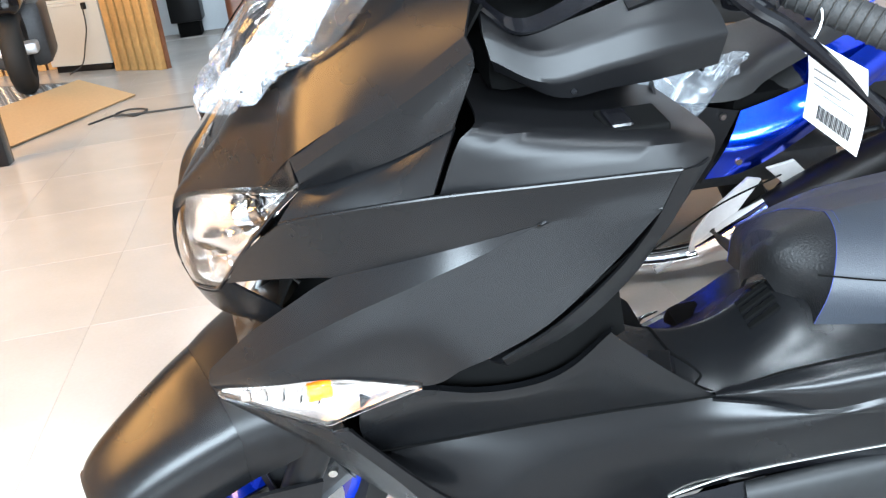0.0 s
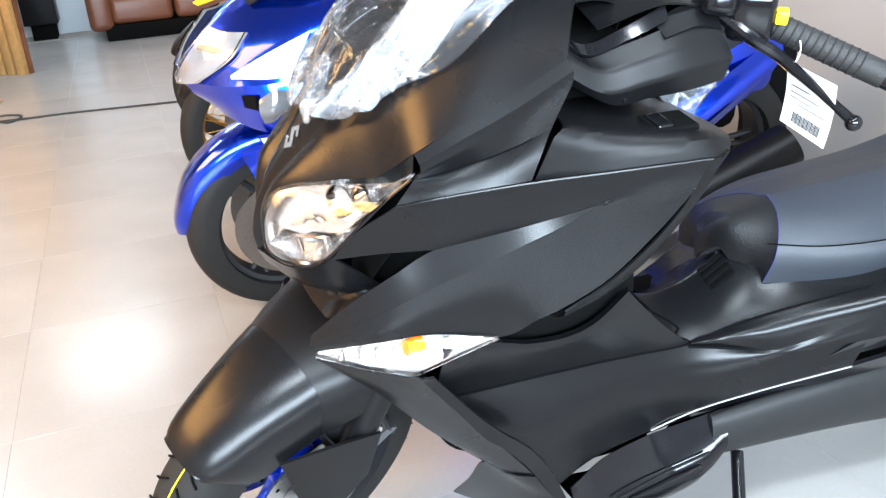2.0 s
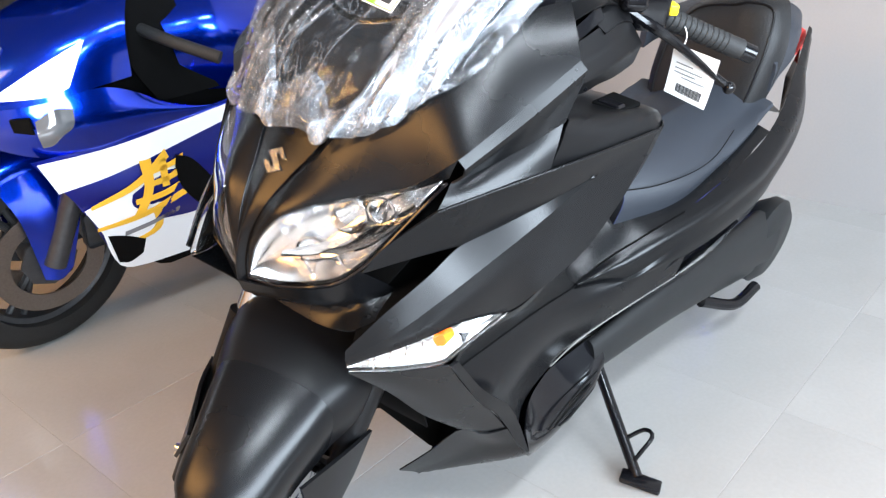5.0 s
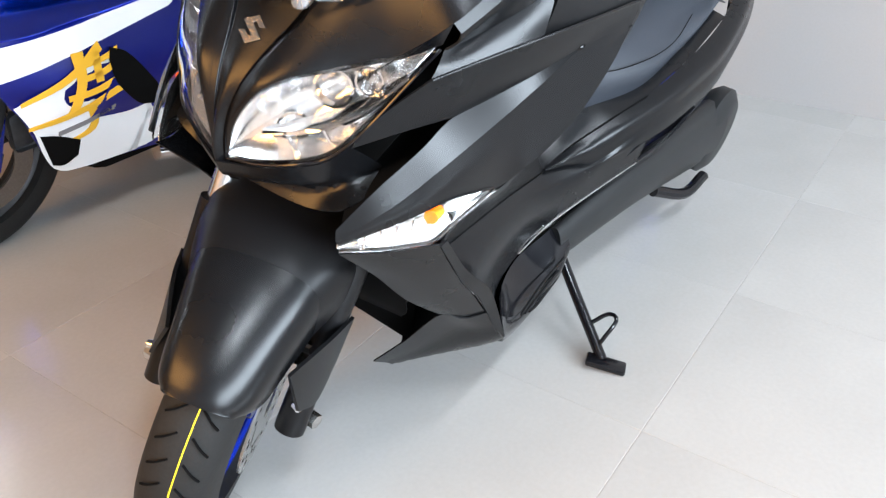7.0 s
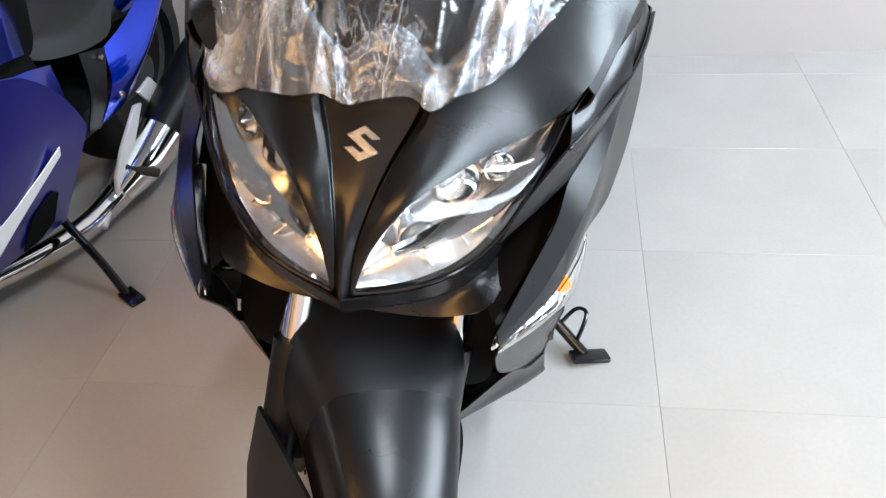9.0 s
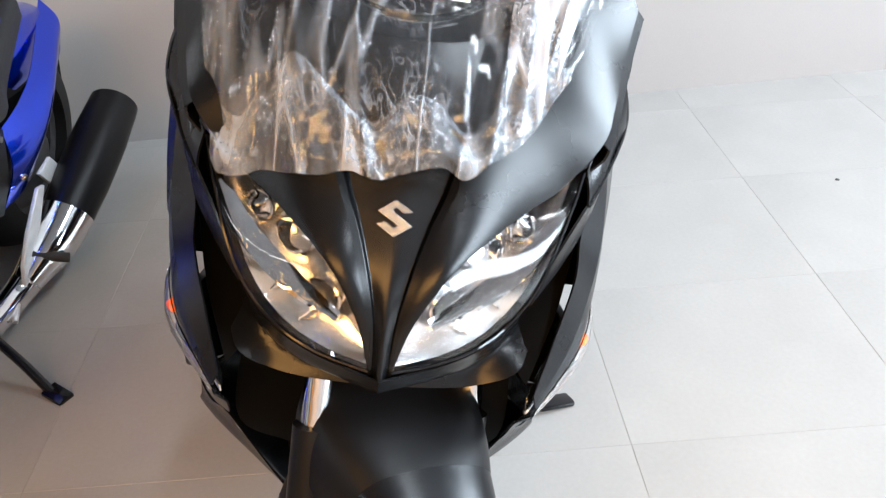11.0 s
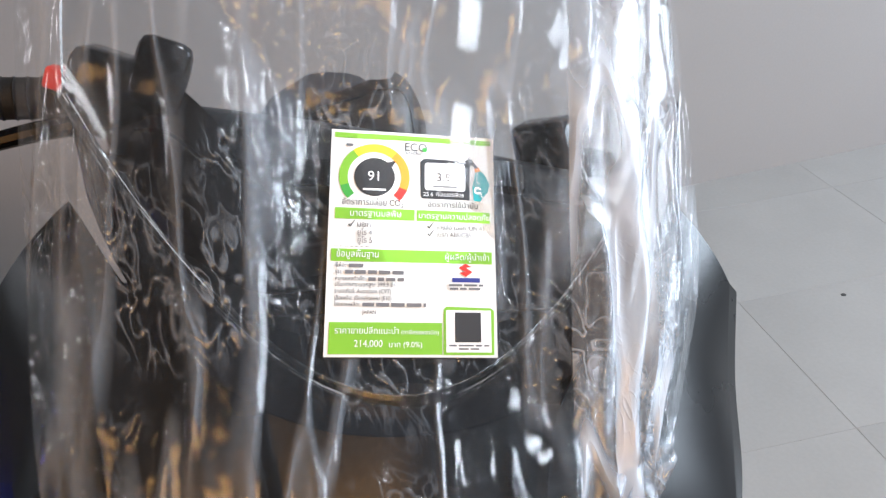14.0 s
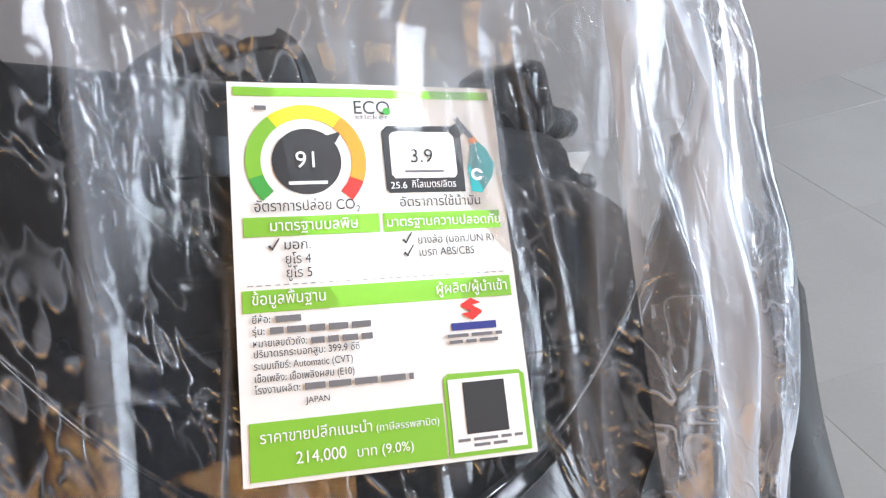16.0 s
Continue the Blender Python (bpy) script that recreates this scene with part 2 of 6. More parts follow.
def net(rows, nu=20, nv=12, across=None):
    """A net of points through the control rows: nu along them, nv across."""
    lines = [spline(r, nu) for r in rows]
    cols = [spline([l[i] for l in lines], nv) for i in range(nu)]
    return np.array(cols)


def sheet(bm, pts, out, thick=0.003, closed=False):
    """Adds a thick sheet over a net of points; its face looks along out."""
    nu, nv = pts.shape[:2]
    du, dv = np.gradient(pts, axis=0), np.gradient(pts, axis=1)
    n = np.cross(du, dv)
    n /= np.linalg.norm(n, axis=2, keepdims=True) + 1e-9
    turn = np.sign((n * np.array(out, float)).sum()) or 1.0
    n *= turn
    top = [[bm.verts.new(pts[i, j]) for j in range(nv)] for i in range(nu)]
    if not thick:
        for i in range(nu - 1):
            for j in range(nv - 1):
                bm.faces.new((top[i][j], top[i + 1][j], top[i + 1][j + 1], top[i][j + 1])[:: int(turn)])
        return bm
    low = [[bm.verts.new(pts[i, j] - n[i, j] * thick) for j in range(nv)] for i in range(nu)]

    def face(*v):
        try:
            bm.faces.new(v if turn > 0 else v[::-1])
        except ValueError:
            pass

    for i in range(nu - 1):
        for j in range(nv - 1):
            face(top[i][j], top[i + 1][j], top[i + 1][j + 1], top[i][j + 1])
            face(low[i][j + 1], low[i + 1][j + 1], low[i + 1][j], low[i][j])
    for i in range(nu - 1):
        face(top[i + 1][0], top[i][0], low[i][0], low[i + 1][0])
        face(top[i][-1], top[i + 1][-1], low[i + 1][-1], low[i][-1])
    for j in range(nv - 1):
        face(top[0][j], top[0][j + 1], low[0][j + 1], low[0][j])
        face(top[-1][j + 1], top[-1][j], low[-1][j], low[-1][j + 1])
    return bm


def skin(rows, out, nu=22, nv=12, thick=0.003, bm=None):
    bm = bm or bmesh.new()
    sheet(bm, net(rows, nu, nv), out, thick)
    return bm


def tube(points, radius, n=24, segs=12, bm=None, caps=True):
    """A round tube along a smooth curve; radius a number or one for each control point."""
    bm = bm or bmesh.new()
    p = spline(points, n)
    r = np.full(n, radius) if np.isscalar(radius) else np.interp(np.linspace(0, 1, n), np.linspace(0, 1, len(radius)), radius)
    t = np.gradient(p, axis=0)
    t /= np.linalg.norm(t, axis=1, keepdims=True) + 1e-12
    up = np.array([0, 0, 1.0]) if abs(t[0][2]) < 0.9 else np.array([1.0, 0, 0])
    a = np.cross(t[0], up)
    rings = []
    for i in range(n):
        a = a - t[i] * (a @ t[i])
        a /= np.linalg.norm(a)
        b = np.cross(t[i], a)
        rings.append([bm.verts.new(p[i] + r[i] * (math.cos(k) * a + math.sin(k) * b)) for k in np.linspace(0, 2 * math.pi, segs, endpoint=False)])
    for i in range(n - 1):
        for k in range(segs):
            bm.faces.new((rings[i][k], rings[i][(k + 1) % segs], rings[i + 1][(k + 1) % segs], rings[i + 1][k]))
    if caps:
        bm.faces.new(rings[0][::-1])
        bm.faces.new(rings[-1])
    return bm


def lathe(profile, centre, axis, segs=48, bm=None, closed=True):
    """Turns a profile of (along, radius) pairs about an axis through the centre."""
    bm = bm or bmesh.new()
    q = Vector(axis).normalized().to_track_quat("Z", "X").to_matrix()
    rings = []
    for s in range(segs):
        a = 2 * math.pi * s / segs
        rings.append([bm.verts.new(Vector(centre) + q @ Vector((r * math.cos(a), r * math.sin(a), h))) for h, r in profile])
    n = len(profile)
    for s in range(segs):
        for k in range(n if closed else n - 1):
            bm.faces.new((rings[s][k], rings[(s + 1) % segs][k], rings[(s + 1) % segs][(k + 1) % n], rings[s][(k + 1) % n]))
    bmesh.ops.remove_doubles(bm, verts=bm.verts, dist=1e-6)
    bmesh.ops.recalc_face_normals(bm, faces=bm.faces)
    return bm


def block(x0, y0, z0, x1, y1, z1, bevel=0.0, bm=None, segs=2, m=None):
    """A box with rounded edges."""
    own = bmesh.new()
    bmesh.ops.create_cube(own, size=1.0)
    for v in own.verts:
        v.co = Vector(((x0 + x1) / 2 + v.co.x * (x1 - x0), (y0 + y1) / 2 + v.co.y * (y1 - y0), (z0 + z1) / 2 + v.co.z * (z1 - z0)))
    if bevel:
        bmesh.ops.bevel(own, geom=own.edges[:], offset=bevel, segments=segs, affect="EDGES", profile=0.5)
    if m is not None:
        own.transform(m)
    return join(own, bm)


def join(own, bm):
    if bm is None:
        return own
    me = bpy.data.meshes.new("scratch")
    own.to_mesh(me)
    own.free()
    bm.from_mesh(me)
    bpy.data.meshes.remove(me)
    return bm


def slab(outline, thick, m, bevel=0.0):
    """A flat plate: an outline in its own x, y plane, raised by thick, at the pose m."""
    bm = bmesh.new()
    low = [bm.verts.new((x, y, 0)) for x, y in outline]
    f = bm.faces.new(low)
    if f.normal.z > 0 or True:
        bm.normal_update()
        if f.normal.z > 0:
            f.normal_flip()
    top = bmesh.ops.extrude_face_region(bm, geom=[f])
    bmesh.ops.translate(bm, verts=[v for v in top["geom"] if isinstance(v, bmesh.types.BMVert)], vec=(0, 0, thick))
    bmesh.ops.recalc_face_normals(bm, faces=bm.faces)
    if bevel:
        bmesh.ops.bevel(bm, geom=bm.edges[:], offset=bevel, segments=2, affect="EDGES", profile=0.5)
    bm.transform(m)
    return bm


def bulge(pts, amount, out):
    """Swells a net of points in its middle."""
    nu, nv = pts.shape[:2]
    u, v = np.sin(np.linspace(0, math.pi, nu)) ** 0.7, np.sin(np.linspace(0, math.pi, nv)) ** 0.7
    return pts + amount * u[:, None, None] * v[None, :, None] * np.array(out, float)

# ---- the showroom ----
X0, X1, Y0, Y1 = -6.5, 2.74, -5.5, 9.3


def wall(name, x0, y0, x1, y1, mat, label):
    return tagged(part(name, block(x0, y0, 0, x1, y1, H), mat), label, "wall", kind="structure")


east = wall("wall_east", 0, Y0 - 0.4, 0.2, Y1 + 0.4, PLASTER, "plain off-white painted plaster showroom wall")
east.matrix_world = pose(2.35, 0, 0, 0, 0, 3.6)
wall("wall_north", X0, Y1, X1 + 0.2, Y1 + 0.2, GREYWALL, "pale grey painted wall at the far end")
# south window is out of view, added to hold the light for the highlights
south = new("wall_south")
tagged(south, "unseen off-white plaster wall around the added wide window", "wall", kind="structure")
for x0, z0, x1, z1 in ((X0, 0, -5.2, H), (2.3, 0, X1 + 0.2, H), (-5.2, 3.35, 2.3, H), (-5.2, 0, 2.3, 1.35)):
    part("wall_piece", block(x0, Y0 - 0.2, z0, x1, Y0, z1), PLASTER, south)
front = thing("window_1", pose(0, Y0 - 0.1, 0), "unseen wide window with dark metal frames, added for highlights on the cowls", "window", kind="structure")
for k in range(6):
    x = -5.165 + 7.43 * k / 5
    part("window_frame", block(x - 0.035, -0.04, 1.35, x + 0.035, 0.04, 3.35, 0.004), TRIM, front)
    if k < 5:
        pane = part("pane", block(x + 0.036, -0.004, 1.41, x + 1.45, 0.004, 3.29), GLASS, front)
        pane.visible_shadow = False
        for z in (1.38, 3.32):
            part("window_rail", block(x + 0.036, -0.035, z - 0.028, x + 1.45, 0.035, z + 0.028, 0.004), TRIM, front)
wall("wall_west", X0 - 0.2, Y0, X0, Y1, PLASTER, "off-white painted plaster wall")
tagged(part("ceiling", block(X0 - 0.2, Y0 - 0.2, H, X1 + 0.2, Y1 + 0.2, H + 0.15), CEIL), "plain dark grey painted ceiling", "ceiling", kind="structure")
floor = tagged(part("floor", block(X0 - 0.2, Y0 - 0.2, -0.2, X1 + 0.2, Y1 + 0.2, -0.0007), GROUT), "pale grey polished floor tiles with thin joints", "floor", kind="structure")

# ceiling lights: flat panels with a thin frame
for lx, ly in PANELS:
    lamp = thing("ceiling_light", pose(lx, ly, H), "flat white ceiling light panel, switched on", "ceiling light", "ceiling light panels")
    bm = block(-0.63, -0.22, -0.05, 0.63, 0.22, -0.001, 0.004)
    part("frame", bm, CABINET, lamp)
    part("diffuser", block(-0.59, -0.18, -0.056, 0.59, 0.18, -0.051), LAMPW, lamp)
# glowing orange panel added out of view, as body of the warm light
for lx, ly, hx, hy in ((-4.6, 1.2, 1.6, 1.9),):
    lamp = thing("warm_ceiling_light", pose(lx, ly, H), "large unseen orange light panel, added for warm reflections on the nose", "ceiling light")
    part("frame", block(-hx - 0.03, -hy - 0.03, -0.06, hx + 0.03, hy + 0.03, -0.001, 0.005), WOODD, lamp)
    part("diffuser", block(-hx, -hy, -0.066, hx, hy, -0.061), LAMPO, lamp)

# ---- the scooter ----
scooter = thing("scooter", pose(0.006, 0.159, 0, 10, 0, -2), "matte black maxi scooter with blue wheels leaning on its side stand", "scooter")
BOTH = ((-1, "left"), (1, "right"))

BEAK = [(-0.055, 0, 0.69), (-0.082, 0, 0.735), (-0.079, 0, 0.79), (-0.056, 0, 0.845), (-0.014, 0, 0.9), (0.028, 0, 0.95), (0.085, 0, 1.03), (0.14, 0, 1.095)]
CREASE = [(-0.05, 0.014, 0.69), (-0.072, 0.013, 0.735), (-0.07, 0.017, 0.8), (-0.05, 0.033, 0.855), (-0.014, 0.05, 0.9), (0.022, 0.07, 0.942), (0.079, 0.09, 1.017), (0.134, 0.108, 1.078)]
LAMP_TOP = [(-0.07, 0.014, 0.737), (-0.067, 0.028, 0.798), (-0.05, 0.054, 0.846), (-0.022, 0.08, 0.867), (0.008, 0.105, 0.877), (0.037, 0.129, 0.885), (0.064, 0.156, 0.895), (0.09, 0.186, 0.907), (0.105, 0.228, 0.93)]
LAMP_LOW = [(-0.07, 0.014, 0.737), (-0.058, 0.066, 0.746), (-0.042, 0.11, 0.76), (-0.015, 0.145, 0.774), (0.004, 0.172, 0.804), (0.026, 0.191, 0.838), (0.05, 0.204, 0.869), (0.076, 0.217, 0.901), (0.105, 0.228, 0.93)]
LEDGE = [(0.107, 0.254, 0.961), (0.152, 0.27, 0.992), (0.217, 0.286, 1.03), (0.28, 0.306, 1.077)]
BAND = [(0.105, 0.236, 0.932), (0.143, 0.249, 0.944), (0.204, 0.272, 0.969), (0.258, 0.3, 1.004)]
GROOVE = [(0.08, 0.236, 0.897), (0.13, 0.262, 0.914), (0.232, 0.303, 0.937), (0.34, 0.326, 0.945), (0.465, 0.341, 0.948)]


def inset(row, d):
    return [(x + d * 0.6, y - d, z) for x, y, z in row]


# the middle of the nose lies a little deeper than the cowls beside it, with a slanted wall on each side
INNER = [(x + min(0.011, y * 0.3) * 0.36, y - min(0.012, y * 0.35), z - min(0.011, y * 0.3) * 0.3) for x, y, z in CREASE]
bm = skin([[(x, -y, z) for x, y, z in INNER], BEAK, INNER], (-1, 0, 1), 40, 25)
for side in (-1, 1):
    skin(flip([INNER, CREASE], side), (-1, -side, 1), 40, 4, bm=bm)
bmesh.ops.remove_doubles(bm, verts=bm.verts, dist=0.0003)
part("nose_panel", smooth(bm, 15), MATTE, scooter)
for side, word in BOTH:
    top = CREASE[1:] + [(0.21, 0.18, 1.12), (0.309, 0.242, 1.151)]
    brow = [(x - 0.72 * d, y + 0.36 * d, z + 0.59 * d) for (x, y, z), d in zip(LAMP_TOP[:-1], np.linspace(0.0, 0.03, 8))]
    shoulder = [(x - 0.004, y - 0.011, z + 0.011) for x, y, z in LEDGE]
    low = brow + shoulder
    pts = net(flip([top, low], side), 60, 20)
    across, along = np.linspace(0, 1, 20), np.linspace(0, 1, 60)
    pts = pts + 0.005 * (4 * across * (1 - across))[None, :, None] * np.minimum(1, 4 * along)[:, None, None] * np.array((-0.55, side * 0.55, 0.62))
    bm = sheet(bmesh.new(), pts, (-1, side, 1), 0.003)
    skin(flip([brow + shoulder[:1], LAMP_TOP[:-1] + [(0.104, 0.23, 0.938)]], side), (-1, side, 0), 44, 4, bm=bm)
    skin(flip([shoulder, LEDGE], side), (-0.3, side, 0.2), 24, 3, bm=bm)
    skin(flip([LEDGE, [(x + 0.002, y - 0.003, z - 0.014) for x, y, z in LEDGE], BAND], side), (0, side, 0), 24, 6, bm=bm)
    part("upper_cowl", smooth(bm, 22), MATTE, scooter)
    mid_top = inset(BAND, 0.004)
    part("cowl_band", smooth(skin(flip([mid_top, [(0.09, 0.236, 0.913), (0.137, 0.257, 0.93), (0.19, 0.275, 0.948), (0.246, 0.302, 0.972)], [(x, y, z + 0.003) for x, y, z in GROOVE[:2]] + [(0.19, 0.286, 0.93), (0.234, 0.305, 0.942)]], side), (0, side, 0), 20, 8)), MATTE, scooter)
    # side fairing: a dark upper flank, a slanted facet that runs back from the intake and fades out, a swelling lower flank
    lip = [(-0.04, 0.192, 0.692), (0.011, 0.216, 0.747), (0.069, 0.24, 0.797), (0.125, 0.249, 0.831)]
    crease = [(0.125, 0.249, 0.831), (0.19, 0.272, 0.851), (0.26, 0.296, 0.874), (0.335, 0.318, 0.899)]
    below = [(-0.044, 0.196, 0.679), (0.016, 0.238, 0.724), (0.078, 0.265, 0.768), (0.138, 0.283, 0.804), (0.212, 0.297, 0.838), (0.28, 0.307, 0.868), (0.335, 0.318, 0.8985)]
    back = [(0.395, 0.331, 0.907), (0.449, 0.339, 0.908)]
    g_f, g_r = GROOVE[:2], GROOVE[1:]
    r1_f = [(0.03, 0.197, 0.845), (0.07, 0.224, 0.859), (0.12, 0.254, 0.873)]
    r2_f = [(0.002, 0.174, 0.797), (0.06, 0.214, 0.818), (0.125, 0.249, 0.831)]
    r1_r = [(0.12, 0.254, 0.873), (0.21, 0.288, 0.893), (0.31, 0.317, 0.917), (0.457, 0.339, 0.927)]
    foot = [(-0.037, 0.199, 0.667), (0.037, 0.254, 0.703), (0.114, 0.279, 0.716), (0.206, 0.295, 0.7), (0.246, 0.317, 0.733), (0.288, 0.328, 0.757), (0.34, 0.338, 0.795), (0.4, 0.343, 0.857), (0.449, 0.339, 0.907)]
    mid = [(-0.043, 0.199, 0.674), (0.03, 0.253, 0.716), (0.095, 0.276, 0.746), (0.17, 0.295, 0.772), (0.24, 0.308, 0.8), (0.31, 0.322, 0.836), (0.38, 0.333, 0.88), (0.449, 0.339, 0.9075)]
    bm = sheet(bmesh.new(), net(flip([g_f, r1_f, r2_f], side), 14, 11), (0, side, 0), 0)
    sheet(bm, net(flip([g_r, r1_r, crease + back], side), 40, 11), (0, side, 0), 0)
    sheet(bm, net(flip([lip + crease[1:], below], side), 50, 4), (0, side, 0), 0)
    sheet(bm, net(flip([below + back, mid, foot], side), 60, 16), (0, side, 0), 0)
    bmesh.ops.remove_doubles(bm, verts=bm.verts, dist=0.0008)
    bmesh.ops.solidify(bm, geom=bm.faces[:], thickness=0.003)
    fairing = part("side_fairing", smooth(bm, 14), MATTE, scooter)
    part("edge_bead", smooth(tube([(x, (y + 0.001) * side, z + 0.001) for x, y, z in GROOVE], 0.0024, 50, 8)), MATTE, fairing)
    # headlamp
    pts = bulge(net(flip([LAMP_TOP, LAMP_LOW], side), 30, 14), 0.012, (-0.8, side * 0.5, 0.1))
    lens = part("headlamp_lens", smooth(sheet(bmesh.new(), pts, (-1, side, 0), 0.002)), GLASS, scooter, "clear headlamp lens")
    lens.visible_shadow = False
    back = bulge(net(flip([inset(LAMP_TOP, 0.012), inset(LAMP_LOW, 0.012)], side), 30, 16), 0.045, (0.9, -side * 0.4, 0.0))
    part("reflector", smooth(sheet(bmesh.new(), back, (-1, side, 0), 0.002)), REFLECT, scooter, "chrome headlamp reflector")
    lens_rim = [(x - 0.001, y * side, z) for x, y, z in LAMP_LOW]
    part("lamp_gasket", smooth(tube(lens_rim, 0.0022, 50, 6)), GLOSSB, scooter)
    part("lamp_divider", smooth(skin(flip([[(-0.035, 0.05, 0.79), (0.0, 0.1, 0.815), (0.04, 0.16, 0.853), (0.075, 0.2, 0.895)], [(-0.045, 0.055, 0.785), (-0.018, 0.115, 0.803), (0.018, 0.172, 0.838), (0.07, 0.208, 0.89)], [(-0.03, 0.05, 0.775), (0.0, 0.105, 0.793), (0.03, 0.165, 0.828), (0.075, 0.205, 0.885)]], side), (-1, side, 0.5), 20, 8, 0.003)), CHROME, scooter, "chrome lamp divider")
    for bx, by, bz, br in ((0.0, 0.075, 0.785, 0.024), (0.035, 0.11, 0.85, 0.026), (0.055, 0.155, 0.872, 0.018)):
        cup = part("lamp_projector", smooth(lathe([(-0.02, 0.5 * br), (0.0, 1.1 * br), (0.004, 1.1 * br), (0.004, 0.95 * br)], (bx, by * side, bz), (-0.85, side * 0.5, 0.05), 28, closed=False)), CHROME, scooter)
        part("projector_lens", smooth(lathe([(0.004 + 0.5 * br * math.cos(a), 0.95 * br * math.sin(a)) for a in np.linspace(0, math.pi / 2, 7)], (bx, by * side, bz), (-0.85, side * 0.5, 0.05), 24, closed=False)), GLASS, cup)
    for k in range(9):
        f0 = 0.25 + 0.065 * k
        p0, p1 = Vector(spline(LAMP_LOW, 60)[int(f0 * 59)]), Vector(spline(LAMP_TOP, 60)[int(f0 * 59)])
        if k % 2:
            part("reflector_rib", smooth(tube([(p.x + 0.016, (p.y - 0.012) * side, p.z) for p in (p0.lerp(p1, 0.08), p0.lerp(p1, 0.3))], 0.0025, 6, 6)), CHROME, scooter)
    # chin under the lamps, and the dark throat behind it
    chin_a = [(-0.082, 0, 0.73)] + [(x - 0.002, y, z - 0.005) for x, y, z in LAMP_LOW[1:5]]
    chin_b = [(-0.066, 0, 0.7), (-0.045, 0.07, 0.712), (-0.02, 0.12, 0.722), (0.02, 0.16, 0.735), (0.066, 0.18, 0.745)]
    chin_c = [(-0.03, 0, 0.68), (-0.02, 0.08, 0.676), (-0.012, 0.13, 0.68), (-0.008, 0.172, 0.7), (0.03, 0.19, 0.715)]
    part("chin_spoiler", smooth(skin(flip([chin_a, chin_b, [((p[0] + q[0]) / 2 + 0.02, (p[1] + q[1]) / 2 * 0.94, (p[2] + q[2]) / 2 + 0.004) for p, q in zip(chin_b, chin_c)], chin_c], side), (-1, 0, -0.3), 24, 16)), MATTE, scooter)
    throat = [[(0.004, 0.17, 0.797), (0.07, 0.205, 0.822), (0.14, 0.235, 0.845)], [(0.08, 0.12, 0.75), (0.14, 0.15, 0.77), (0.2, 0.19, 0.8)], [(-0.02, 0.185, 0.69), (0.07, 0.225, 0.74), (0.15, 0.25, 0.79)]]
    part("intake_duct", smooth(skin(flip(throat, side), (-1, side, 0), 12, 10)), DARK, scooter)
    # indicator
    up = [(-0.037, 0.199, 0.662), (0.037, 0.256, 0.7), (0.11, 0.284, 0.714), (0.201, 0.298, 0.7)]
    dn = [(-0.038, 0.198, 0.655), (0.02, 0.227, 0.641), (0.06, 0.252, 0.6405), (0.082, 0.267, 0.6425), (0.092, 0.273, 0.645), (0.105, 0.276, 0.652), (0.15, 0.286, 0.674), (0.201, 0.297, 0.698)]
    pts = bulge(net(flip([up, dn], side), 24, 10), 0.01, (-0.3, side, 0))
    sig = part("indicator_lens", smooth(sheet(bmesh.new(), pts, (0, side, 0), 0.002)), GLASS, scooter, "clear wedge-shaped indicator lens")
    sig.visible_shadow = False
    pts = bulge(net(flip([inset(up, 0.008), inset(dn, 0.008)], side), 24, 10), 0.022, (0.3, -side, 0))
    part("indicator_reflector", smooth(sheet(bmesh.new(), pts, (0, side, 0), 0.002)), REFLECT, scooter)
    for k in range(5):
        fx = 0.0 + 0.022 * k
        part("indicator_facet", smooth(block(-0.008, -0.002, -0.011, 0.008, 0.002, 0.011, 0.002, m=pose(fx, side * (0.212 + 0.011 * k), 0.664 + 0.004 * k, 0, 20, -side * 35))), CHROME, scooter)
    part("indicator_bulb", smooth(tube([(0.1, side * 0.262, 0.693), (0.075, side * 0.268, 0.696)], 0.011, 6, 12)), AMBER, scooter, "amber indicator bulb")
